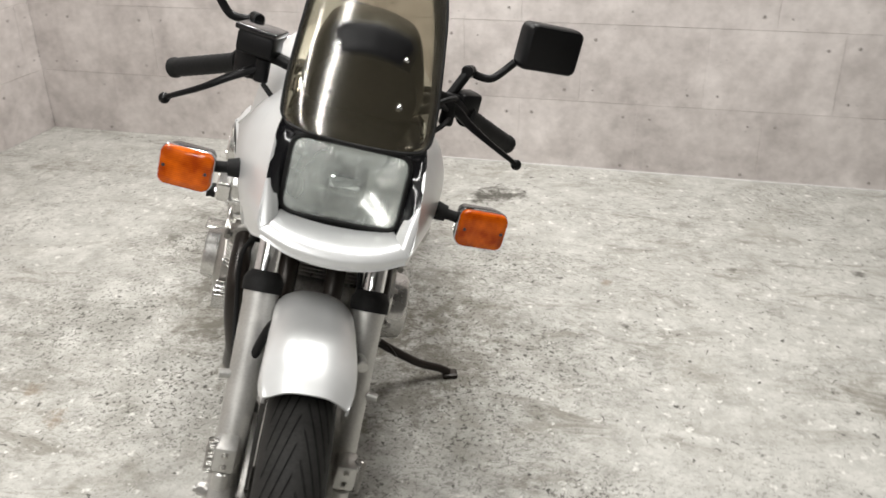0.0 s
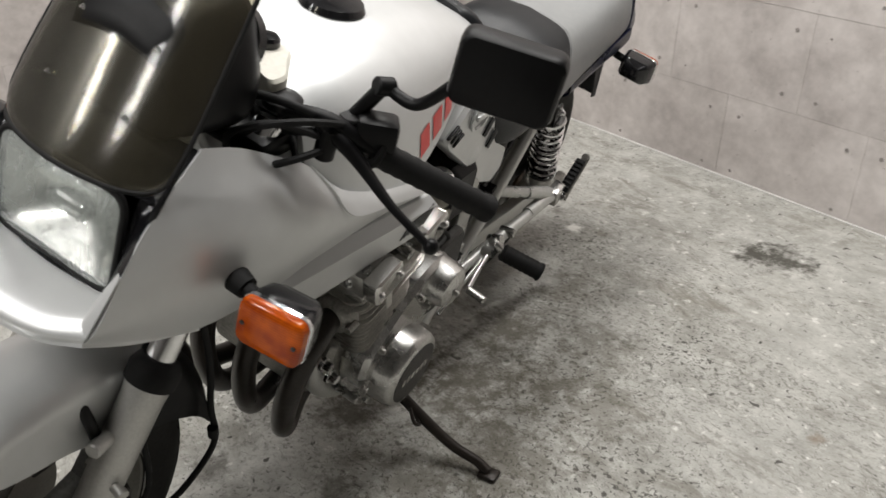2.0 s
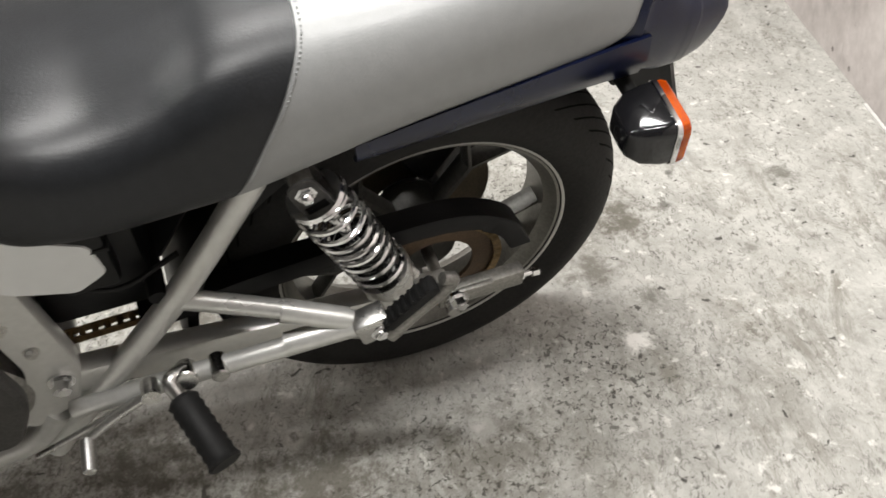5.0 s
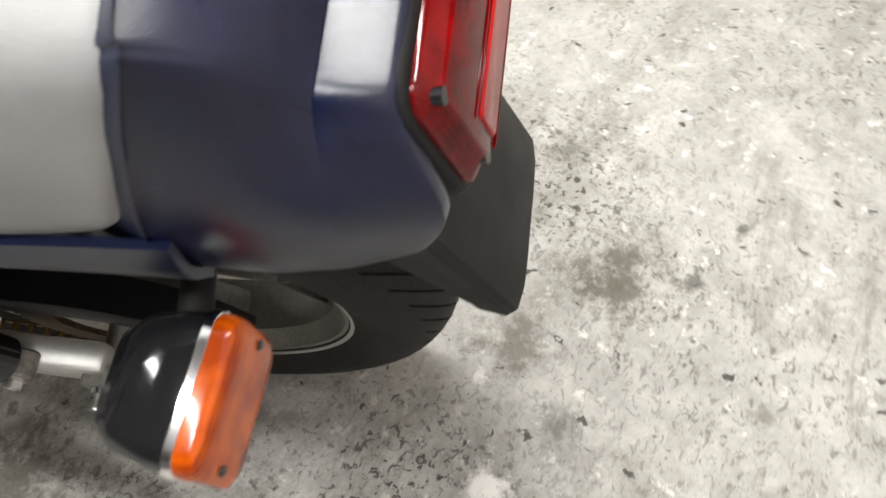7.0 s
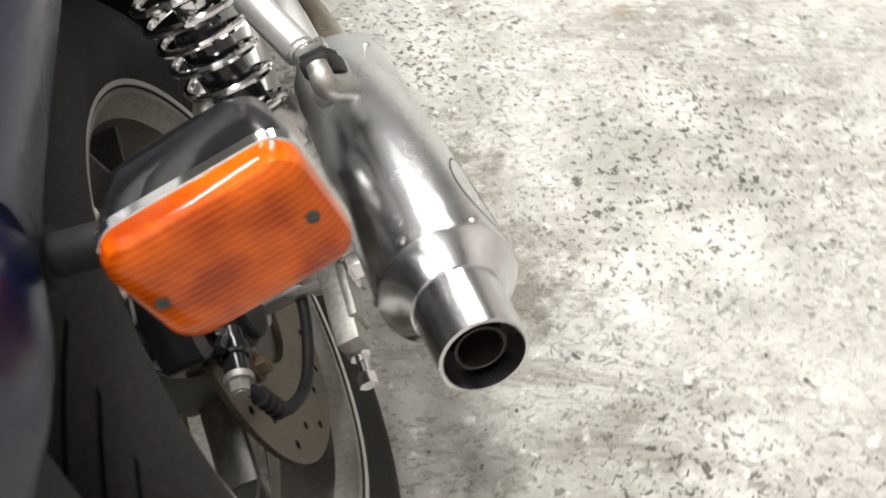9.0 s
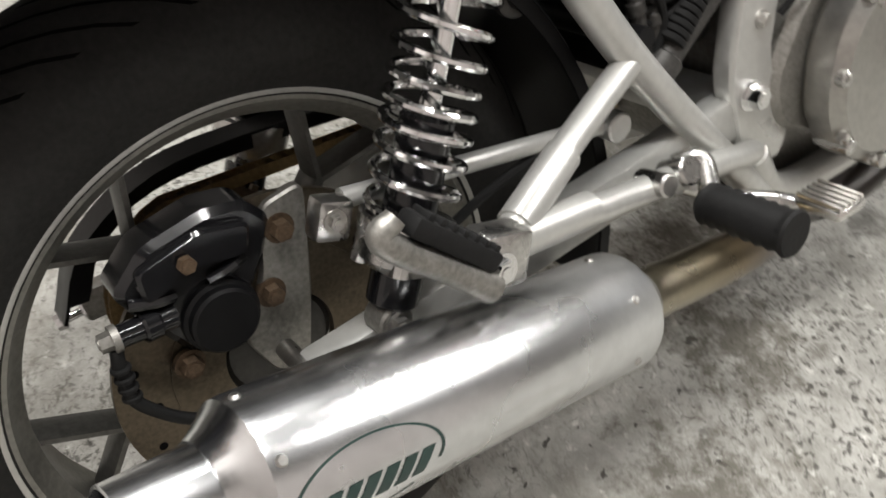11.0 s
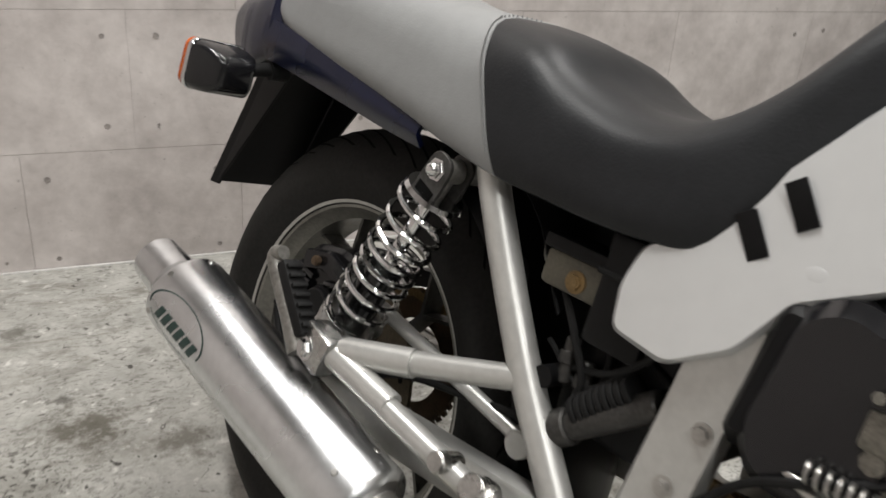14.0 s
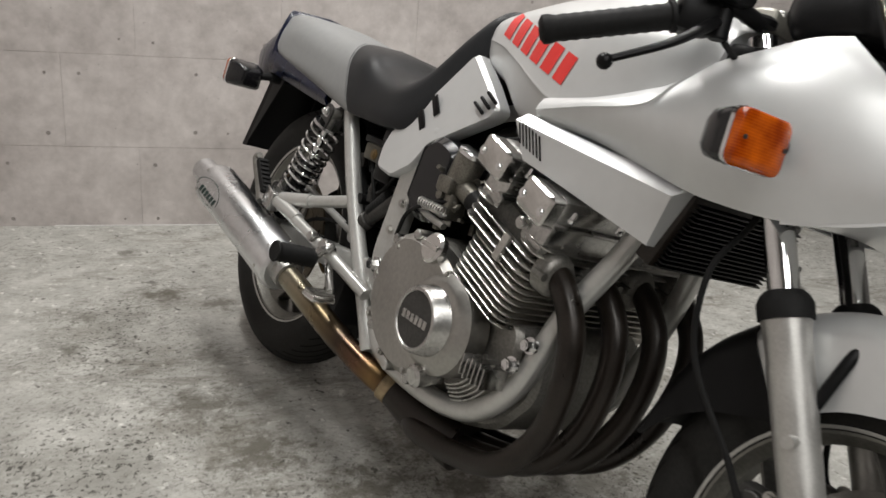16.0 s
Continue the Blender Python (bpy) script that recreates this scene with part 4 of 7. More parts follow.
for sx in (1, -1):
    cover = new("side_cover")
    cover.parent = bike
    tagged(cover, "silver side cover with black stripes and slots")
    o = [(1.020, 0.832), (1.150, 0.664), (1.176, 0.647), (1.182, 0.61), (1.173, 0.573), (1.118, 0.566), (1.07, 0.597), (1.04, 0.645), (0.97, 0.692), (0.906, 0.730), (0.898, 0.746), (0.95, 0.785)]
    if sx > 0:
        o = [(1.020, 0.832), (1.148, 0.652), (1.198, 0.622), (1.204, 0.572), (1.168, 0.55), (1.11, 0.572), (1.04, 0.626), (0.97, 0.684), (0.906, 0.733), (0.898, 0.748), (0.95, 0.785)]
    bm = bmesh.new()
    plate(bm, rounded(o, 0.009), sx * 0.10, sx * 0.138, 0.007)
    for v in bm.verts:
        v.co.x += sx * (0.012 * (1.15 - v.co.y) - (0.16 if sx < 0 else 0.10) * (max(0.0, v.co.z - 0.70) if sx > 0 else v.co.z - 0.685))
    body = part("cover_panel", bm, silver, cover)
    bm = bmesh.new()
    lathe(bm, (sx * 0.107, 1.034, 0.665), (sx, 0, 0), [(0, 0.032), (0.022, 0.031), (0.027, 0.028), (0.031, 0.023), (0.0335, 0.016), (0.0345, 0.008)], 32)
    part("locating_boss", bm, silver, cover)
    for k in range(3):
        bm = bmesh.new()
        box(bm, (0, 0, 0), (0.006, 0.0065, 0.034), 0.002, Matrix.Translation((sx * (0.1375 - 0.001 * k), 0.941 - 0.0123 * k, 0.739 + 0.0112 * k)) @ Matrix.Rotation(radians(-63), 4, "X"))
        part("slot", bm, black, cover)
    for k in range(2):
        bm = bmesh.new()
        box(bm, (0, 0, -0.006), (0.003, 0.017, 0.038), 0.0005, Matrix.Translation((sx * (0.1405 - 0.003 * k), 1.093 - 0.026 * k, 0.692 + 0.033 * k)) @ Matrix.Rotation(radians(-36), 4, "X"))
        part("stripe", bm, black, cover, "black decal stripe")
# choke knob recess on the left cover
bm = bmesh.new()
lathe(bm, (0.131, 1.012, 0.765), (1, 0.0, -0.03), [(0.002, 0.030), (0.006, 0.034), (0.009, 0.034), (0.009, 0.028), (0.004, 0.026)], 36)
box(bm, (0.139, 1.012, 0.766), (0.014, 0.05, 0.012), 0.004)
part("choke_dial", bm, silver, bike, "silver round choke dial with a grip bar")

def seat_station(y, zb, zt, w, crown=0.5):
    h = zt - zb
    return (y, [(0, zb), (w * 0.85, zb), (w, zb + h * 0.10), (w * 0.99, zb + h * 0.4), (w * 0.90, zb + h * 0.75), (w * 0.62, zt - h * 0.06), (0, zt)])

SEAT_ROWS = [
    seat_station(1.003, 0.845, 0.930, 0.065), seat_station(1.03, 0.79, 0.928, 0.10), seat_station(1.07, 0.725, 0.885, 0.122), seat_station(1.12, 0.662, 0.815, 0.142),
    seat_station(1.17, 0.650, 0.770, 0.152), seat_station(1.23, 0.647, 0.757, 0.153), seat_station(1.30, 0.648, 0.772, 0.151), seat_station(1.36, 0.65, 0.800, 0.149),
    (1.44, [(0, 0.66), (0.12, 0.66), (0.143, 0.675), (0.143, 0.712), (0.131, 0.762), (0.093, 0.799), (0, 0.810)]),
    (1.55, [(0, 0.68), (0.115, 0.68), (0.139, 0.693), (0.139, 0.728), (0.128, 0.773), (0.092, 0.806), (0, 0.813)]),
    (1.70, [(0, 0.70), (0.11, 0.70), (0.134, 0.712), (0.134, 0.745), (0.125, 0.792), (0.091, 0.827), (0, 0.834)]),
    (1.765, [(0, 0.712), (0.108, 0.712), (0.131, 0.722), (0.132, 0.746), (0.121, 0.793), (0.091, 0.831), (0, 0.839)]),
    (1.792, [(0, 0.726), (0.103, 0.726), (0.128, 0.736), (0.1315, 0.752), (0.118, 0.793, 0.010), (0.090, 0.830, 0.018), (0, 0.838, 0.010)]),
    (1.804, [(0, 0.750), (0.095, 0.750), (0.118, 0.757), (0.122, 0.764), (0.112, 0.790, 0.010), (0.086, 0.821, 0.018), (0, 0.829, 0.010)])]
SEAM_CO, SEAM_NO = V(0, 1.345, 0.65), V(0, 1, -0.64).normalized()


def seat_half(rear):
    bm = loft(SEAT_ROWS)
    shift = SEAM_NO * (0.0007 if rear else -0.0007)
    got = bmesh.ops.bisect_plane(bm, geom=list(bm.verts) + list(bm.edges) + list(bm.faces), plane_co=SEAM_CO + shift, plane_no=SEAM_NO, clear_inner=rear, clear_outer=not rear)
    cut = [e for e in got["geom_cut"] if isinstance(e, bmesh.types.BMEdge)]
    bmesh.ops.holes_fill(bm, edges=cut, sides=0)
    return bm, [v.co.copy() for v in got["geom_cut"] if isinstance(v, bmesh.types.BMVert)]


bm, _ = seat_half(False)
seat = part("seat", bm, seat_black, bike, "black vinyl rider's seat, dished and worn")
bm, seam = seat_half(True)
pillion = part("pillion_seat", bm, seat_grey, bike, "grey vinyl passenger seat with a stitched seam")
# seam between the two vinyls
for sx in (1, -1):
    bm = bmesh.new()
    edge_pts = sorted([p for p in seam if sx * p.x > 0.0 and p.z > 0.67], key=lambda p: p.z)
    for p in smooth_path(edge_pts, 3):
        box(bm, p + V(sx * 0.0006, 0.004, 0.0003), (0.0012, 0.0014, 0.0038), 0.0)
    part("stitch", bm, seat_grey, pillion)

tail = part("tail_cowl", loft([
    (1.735, [(0, 0.690), (0.09, 0.690), (0.110, 0.700), (0.112, 0.725), (0.095, 0.755), (0.085, 0.762), (0.075, 0.765), (0.065, 0.767), (0, 0.77)]),
    (1.796, [(0, 0.674, 0.01), (0.105, 0.674, 0.01), (0.130, 0.686, 0.002), (0.1335, 0.732, 0.004), (0.1205, 0.786, 0.014), (0.1045, 0.822, 0.024), (0.098, 0.829, 0.026), (0.086, 0.833, 0.022), (0, 0.840, 0.010)]),
    (1.800, [(0, 0.672, 0.01), (0.105, 0.672, 0.01), (0.1303, 0.685, 0.002), (0.1337, 0.732, 0.004), (0.1208, 0.786, 0.014), (0.1048, 0.8225, 0.024), (0.0983, 0.8295, 0.026), (0.086, 0.8335, 0.022), (0, 0.8405, 0.010)]),
    (1.844, [(0, 0.660), (0.102, 0.658), (0.1265, 0.671), (0.129, 0.730), (0.112, 0.780, 0.004), (0.0975, 0.810, 0.006), (0.0915, 0.8165, 0.006), (0.078, 0.820, 0.004), (0, 0.828)]),
    (1.866, [(0, 0.656), (0.1, 0.654), (0.122, 0.668), (0.1245, 0.728, 0.003), (0.105, 0.769), (0.0915, 0.7935), (0.0855, 0.7995), (0.073, 0.803), (0, 0.812)]),
    (1.872, [(0, 0.656), (0.099, 0.653), (0.121, 0.667), (0.1235, 0.727, 0.004), (0.1035, 0.764), (0.0895, 0.784), (0.083, 0.790), (0.071, 0.7935), (0, 0.803)]),
    (1.881, [(0, 0.655), (0.097, 0.653), (0.119, 0.666), (0.121, 0.726, 0.007), (0.101, 0.759, 0.002), (0.089, 0.771), (0.080, 0.7775), (0.066, 0.7795), (0, 0.7855)]),
    (1.885, [(0, 0.655), (0.096, 0.653), (0.118, 0.666), (0.1195, 0.725, 0.008), (0.1005, 0.758, 0.002), (0.089, 0.7705), (0.081, 0.7773), (0.066, 0.7795), (0, 0.785)]),
    (1.911, [(0, 0.656), (0.090, 0.654), (0.108, 0.665, 0.003), (0.109, 0.716, 0.020), (0.095, 0.753, 0.008), (0.087, 0.766, 0.003), (0.080, 0.7735), (0.066, 0.7765), (0, 0.7815)]),
    (1.916, [(0, 0.658), (0.088, 0.657), (0.1055, 0.667, 0.003), (0.1065, 0.715, 0.020), (0.0925, 0.750, 0.008), (0.085, 0.7625, 0.003), (0.078, 0.7700), (0.064, 0.7735), (0, 0.7785)]),
    (1.917, [(0, 0.666), (0.083, 0.665), (0.098, 0.674, 0.003), (0.099, 0.713, 0.020), (0.086, 0.745, 0.008), (0.080, 0.755, 0.003), (0.074, 0.762), (0.062, 0.765), (0, 0.770)])], per=3, prof_per=4), blue, bike, "dark blue plastic tail cowl with light scratches", 42)
for sx in (1, -1):
    strip = [[(sx * 0.1335, y, zt), (sx * 0.1365, y, (zt + zb) / 2), (sx * 0.126, y, zb)] for y, zt, zb in ((1.478, 0.672, 0.645), (1.55, 0.686, 0.650), (1.65, 0.703, 0.660), (1.76, 0.722, 0.671), (1.815, 0.73, 0.674))]
    part("tail_strip", sheet(strip, 0.006, 4, 3, -sx), blue, tail)
bm = bmesh.new()
lathe(bm, (0, 1.836, 0.8275), (0, 0.30, 1), [(0, 0.0225), (0.005, 0.0235), (0.008, 0.020), (0.007, 0.014), (0.009, 0.012), (0.009, 0.006)], 32)
part("lock", bm, chrome, tail, "chrome tail lock")
TL = Matrix.Translation((0, 1.931, 0.729)) @ Matrix.Rotation(radians(16.6), 4, "X")


def lens_rings(bm, w, h, r, levels):
    """A pad with round corners that stands on its back: (depth, inset) from back to front."""
    rings = []
    for y, inset in levels:
        ring_pts = []
        rr = max(0.003, r - inset * 0.6)
        for k in range(4):
            sx_, sz_ = ((1, 1), (-1, 1), (-1, -1), (1, -1))[k]
            for q in range(6):
                a = radians(90 * k + 18 * q)
                ring_pts.append(TL @ V(sx_ * (w / 2 - inset - rr) + rr * math.cos(a), y, sz_ * (h / 2 - inset - rr) + rr * math.sin(a)))
        rings.append([bm.verts.new(p) for p in ring_pts])
    skin(bm, rings)


bm = bmesh.new()
lens_rings(bm, 0.176, 0.101, 0.026, [(-0.022, 0.0), (-0.004, 0.0), (-0.0005, 0.0015), (0.001, 0.004), (0.001, 0.008)])
light = part("tail_light", bm, rubber, bike, "red tail light in a black gasket")
bm = bmesh.new()
lens_rings(bm, 0.160, 0.085, 0.013, [(-0.006, 0.0), (0.002, 0.0), (0.0045, 0.001), (0.0095, 0.009), (0.0125, 0.0105), (0.013, 0.012)])
part("lens", bm, red_lens, light, "red plastic lens")
for z, hh in ((-0.0065, 0.0015), (-0.0365, 0.0012)):
    bm = bmesh.new()
    rbox(bm, (0, 0.0128, z), (0.118, 0.002, hh), 0.0005, TL)
    part("lens_ridge", bm, red_lens, light)
bm = bmesh.new()
rbox(bm, (0, 0.0125, -0.022), (0.112, 0.004, 0.023), 0.003, TL)
part("reflector", bm, red_bright, light)
for x, z in ((-0.069, 0.031), (0.069, 0.031), (-0.067, -0.0295), (0.067, -0.0295)):
    bm = bmesh.new()
    cyl(bm, TL @ V(x, 0.006, z), TL @ V(x, 0.0128, z), 0.0043, n=14)
    part("screw", bm, gloss_black, light)


# ---- turn signals ----
def signal(name, base, head, aim, label):
    ob = new(name)
    ob.parent = bike
    tagged(ob, label)
    base, head = Vector(base), Vector(head)
    m = Matrix.Translation(head) @ V(*aim).to_track_quat("Y", "Z").to_matrix().to_4x4()
    bm = bmesh.new()
    cyl(bm, base, base + (head - base) * 0.25, 0.017, 0.014, 18)
    cyl(bm, base + (head - base) * 0.2, head - (head - base) * 0.1, 0.0095, n=16)
    part("stalk", bm, rubber, ob)
    bm = bmesh.new()
    rb = []
    prof = []
    for sx_, sz_, a0 in ((1, 1, 0), (-1, 1, 90), (-1, -1, 180), (1, -1, 270)):
        for k in range(6):
            a = radians(a0 + 18 * k)
            prof.append((sx_ * 0.029 + 0.013 * math.cos(a), sz_ * 0.019 + 0.013 * math.sin(a)))
    for y, k in ((-0.04, 0.45), (-0.036, 0.62), (-0.022, 0.86), (0.0, 0.97), (0.012, 0.98)):
        rb.append([bm.verts.new(m @ V(x * k, y, z * k)) for x, z in prof])
    skin(bm, rb)
    part("housing", bm, gloss_black, ob)
    bm = bmesh.new()
    skin(bm, [[bm.verts.new(m @ V(x * k, y, z * k)) for x, z in prof] for y, k in ((0.010, 1.0), (0.011, 1.025), (0.016, 1.025), (0.0165, 1.0))])
    part("trim_ring", bm, chrome, ob)
    bm = bmesh.new()
    skin(bm, [[bm.verts.new(m @ V(x * k, y, z * k)) for x, z in prof] for y, k in ((0.0155, 1.0), (0.022, 1.0), (0.0265, 0.97), (0.029, 0.88), (0.030, 0.6))])
    lens = part("lens", bm, amber, ob, "amber ribbed lens")
    for x in (-0.033, 0.033):
        bm = bmesh.new()
        cyl(bm, m @ V(x, 0.026, 0), m @ V(x, 0.0308, 0), 0.0028, n=10)
        part("screw", bm, dark_metal, lens)
    return ob


for sx in (1, -1):
    signal("front_turn_signal", (sx * 0.165, 0.355, 0.795), (sx * 0.243, 0.345, 0.787), (sx * 0.12, -1, 0.06), "amber front turn signal in a black housing")
    signal("rear_turn_signal", (sx * 0.10, 1.80, 0.665), (sx * 0.190, 1.806, 0.648), (sx * 0.1, 1, 0.05), "amber rear turn signal in a black housing")

# ---- front cowl ----
cowl = new("front_cowl")
cowl.parent = bike
tagged(cowl, "silver angular front cowl around the headlight")
COWL_COLS = [
    [(0.110, 0.190, 0.765), (0.119, 0.200, 0.785), (0.119, 0.235, 0.845), (0.117, 0.275, 0.895), (0.109, 0.345, 0.944)],
    [(0.125, 0.250, 0.738), (0.142, 0.270, 0.785), (0.146, 0.300, 0.845), (0.137, 0.330, 0.895), (0.119, 0.388, 0.934)],
    [(0.142, 0.330, 0.715), (0.165, 0.350, 0.780), (0.168, 0.370, 0.838), (0.155, 0.400, 0.885), (0.131, 0.438, 0.910)],
    [(0.152, 0.430, 0.712), (0.178, 0.445, 0.768), (0.182, 0.455, 0.818), (0.170, 0.472, 0.852), (0.146, 0.492, 0.880)],
    [(0.156, 0.485, 0.718), (0.177, 0.490, 0.758), (0.184, 0.498, 0.792), (0.180, 0.508, 0.822), (0.168, 0.520, 0.842)],
    [(0.159, 0.525, 0.725), (0.176, 0.530, 0.750), (0.184, 0.537, 0.770), (0.189, 0.542, 0.788), (0.190, 0.547, 0.803)],
    [(0.170, 0.640, 0.743), (0.181, 0.640, 0.752), (0.188, 0.640, 0.762), (0.192, 0.640, 0.772), (0.195, 0.640, 0.781)],
    [(0.187, 0.732, 0.747), (0.190, 0.732, 0.750), (0.193, 0.732, 0.753), (0.195, 0.732, 0.756), (0.197, 0.732, 0.759)],
]
FACET = [[(0.146, 0.492, 0.880), (0.168, 0.520, 0.842), (0.190, 0.547, 0.803), (0.195, 0.640, 0.781), (0.197, 0.732, 0.759)],
         [(0.146, 0.496, 0.876), (0.165, 0.525, 0.841), (0.182, 0.555, 0.814), (0.190, 0.640, 0.790), (0.192, 0.734, 0.768)],
         [(0.145, 0.502, 0.870), (0.160, 0.530, 0.841), (0.171, 0.562, 0.824), (0.181, 0.640, 0.797), (0.184, 0.735, 0.778)]]
for sx in (1, -1):
    rows_ = [[(sx * c[k][0], c[k][1], c[k][2]) for c in COWL_COLS] for k in range(5)]
    part("cowl_side", sheet(rows_, 0.004, 6, 5, -1), silver, cowl, "silver cowl flank")
    part("cowl_facet", sheet([[(sx * x, y, z) for x, y, z in r] for r in FACET], 0.003, 3, 5, -1), silver, cowl, "bright upper facet beside the tank")
# lower lip below the headlight
lip = [
    [(-0.110, 0.190, 0.765), (-0.06, 0.172, 0.752), (0, 0.165, 0.748), (0.06, 0.172, 0.752), (0.110, 0.190, 0.765)],
    [(-0.112, 0.192, 0.775), (-0.062, 0.172, 0.764), (0, 0.165, 0.760), (0.062, 0.172, 0.764), (0.112, 0.192, 0.775)],
    [(-0.100, 0.205, 0.786), (-0.06, 0.190, 0.776), (0, 0.184, 0.772), (0.06, 0.190, 0.776), (0.100, 0.205, 0.786)],
    [(-0.088, 0.245, 0.790), (-0.055, 0.240, 0.783), (0, 0.238, 0.780), (0.055, 0.240, 0.783), (0.088, 0.245, 0.790)],
]
part("cowl_lip", sheet(lip, 0.004, 4, 5, 1), silver, cowl, "silver lower lip of the cowl")
under = [
    [(-0.110, 0.190, 0.765), (-0.06, 0.172, 0.752), (0, 0.165, 0.748), (0.06, 0.172, 0.752), (0.110, 0.190, 0.765)],
    [(-0.125, 0.250, 0.738), (-0.06, 0.240, 0.735), (0, 0.235, 0.733), (0.06, 0.240, 0.735), (0.125, 0.250, 0.738)],
    [(-0.142, 0.330, 0.715), (-0.08, 0.330, 0.722), (0, 0.33, 0.725), (0.08, 0.330, 0.722), (0.142, 0.330, 0.715)],
]
part("cowl_belly", sheet(under, 0.004, 4, 4, 1), silver, cowl)
for sx in (1, -1):
    edge = [[(sx * 0.112, 0.192, 0.775), (sx * 0.118, 0.233, 0.843), (sx * 0.117, 0.275, 0.896), (sx * 0.112, 0.30, 0.92)],
            [(sx * 0.103, 0.200, 0.785), (sx * 0.108, 0.238, 0.843), (sx * 0.107, 0.28, 0.896), (sx * 0.104, 0.305, 0.92)],
            [(sx * 0.090, 0.245, 0.792), (sx * 0.093, 0.258, 0.845), (sx * 0.093, 0.275, 0.896), (sx * 0.09, 0.30, 0.92)]]
    part("headlight_cheek", sheet([[r[k] for r in edge] for k in range(4)], 0.003, 4, 3), gloss_black, cowl, "gloss black panel beside the headlight")
    flare = [[(sx * x, y, z) for x, y, z in row] for row in (((0.1135, 0.1905, 0.775), (0.117, 0.2105, 0.810), (0.119, 0.2285, 0.840)), ((0.101, 0.197, 0.785), (0.106, 0.2135, 0.812), (0.1145, 0.2295, 0.840)), ((0.091, 0.222, 0.790), (0.098, 0.232, 0.814), (0.112, 0.2345, 0.840)))]
    part("cowl_flare", sheet(flare, 0.003, 4, 4), silver, cowl)
bm = bmesh.new()
top_panel = [[(-0.105, 0.280, 0.900), (-0.05, 0.272, 0.903), (0, 0.270, 0.904), (0.05, 0.272, 0.903), (0.105, 0.280, 0.900)],
             [(-0.104, 0.305, 0.91), (-0.05, 0.297, 0.912), (0, 0.295, 0.913), (0.05, 0.297, 0.912), (0.104, 0.305, 0.91)],
             [(-0.104, 0.35, 0.935), (-0.05, 0.345, 0.938), (0, 0.342, 0.94), (0.05, 0.345, 0.938), (0.104, 0.35, 0.935)]]
bm.free()
part("headlight_brow", sheet(top_panel, 0.003, 4, 4), gloss_black, cowl)

HL = Matrix.Translation((0, 0.262, 0.846)) @ Matrix.Rotation(radians(-9), 4, "X")
headlight = new("headlight")
headlight.parent = bike
tagged(headlight, "square headlight with ribbed clear glass")
bm = bmesh.new()
rbox(bm, (0, 0.072, 0), (0.176, 0.05, 0.112), 0.018, HL)
part("headlight_shell", bm, gloss_black, headlight)
bm = bmesh.new()
rf = []
for x in range(-8, 9):
    row = []
    for z in range(-5, 6):
        u, w_ = x / 8, z / 5
        row.append(HL @ V(u * 0.0875, -0.006 + 0.045 * (1 - u * u) * (1 - w_ * w_), w_ * 0.0565))
    rf.append(row)
g = [[bm.verts.new(p) for p in r] for r in rf]
for a, b_ in zip(g, g[1:]):
    for i in range(len(a) - 1):
        bm.faces.new((a[i], a[i + 1], b_[i + 1], b_[i]))
part("reflector", bm, polished, headlight, "silvered reflector bowl")
bm = bmesh.new()
rbox(bm, (0, 0.012, -0.002), (0.052, 0.02, 0.022), 0.008, HL)
part("bulb_shield", bm, chrome, headlight)
bm = bmesh.new()
gl = []
for x in range(-10, 11):
    gl.append([HL @ V(x / 10 * 0.089, -0.02 - 0.008 * (1 - (x / 10) ** 2) * (1 - (z / 6) ** 2) + 0.006 * (abs(x / 10) ** 6 + abs(z / 6) ** 6), z / 6 * 0.058) for z in range(-6, 7)])
g = [[bm.verts.new(p) for p in r] for r in gl]
for a, b_ in zip(g, g[1:]):
    for i in range(len(a) - 1):
        bm.faces.new((a[i], a[i + 1], b_[i + 1], b_[i]))
bmesh.ops.solidify(bm, geom=list(bm.faces), thickness=0.003)
rim_bm = bmesh.new()
hoop = [HL @ V(x, -0.010, z) for x, z in rounded([(-0.0915, -0.0605), (0.0915, -0.0605), (0.0915, 0.0605), (-0.0915, 0.0605)], 0.022)]
tube(rim_bm, hoop + [hoop[0]], 0.0045, 8, 1)
part("headlight_gasket", rim_bm, rubber, headlight)
lens_ob = part("headlight_glass", bm, clear, headlight, "clear ribbed glass")
lens_ob.visible_shadow = False

# smoked screen
scr = []
for y, z, w in ((0.249, 0.914, 0.108), (0.258, 0.928, 0.117), (0.287, 0.972, 0.1185), (0.330, 1.036, 0.114), (0.372, 1.098, 0.108), (0.405, 1.142, 0.098), (0.423, 1.163, 0.084)):
    scr.append([(-w, y + 0.036, z + 0.002), (-w * 0.93, y + 0.024, z), (-w * 0.72, y + 0.009, z), (-w * 0.4, y, z), (0, y - 0.004, z), (w * 0.4, y, z), (w * 0.72, y + 0.009, z), (w * 0.93, y + 0.024, z), (w, y + 0.036, z + 0.002)])
screen = part("windscreen", sheet(scr, 0.003, 5, 4), smoke, bike, "smoked brown acrylic windscreen with a black edge")
screen.visible_shadow = False
bm = bmesh.new()
rim_pts = [r[0] for r in scr] + [tuple(p) for p in scr[-1][1:-1]] + [r[-1] for r in reversed(scr)]
tube(bm, rim_pts, 0.0028, 8, 4)
tube(bm, [tuple(p) for p in scr[0]], 0.0028, 8, 4)
part("edge_trim", bm, rubber, screen, "black rubber edging")
for x, y, z in ((0.052, 0.329, 1.033), (-0.052, 0.329, 1.033), (0.055, 0.287, 0.970), (-0.055, 0.287, 0.970)):
    bm = bmesh.new()
    cyl(bm, (x, y + 0.012, z + 0.004), (x, y + 0.002, z), 0.0055, n=14, bev=0.001)
    part("screw", bm, chrome, screen)
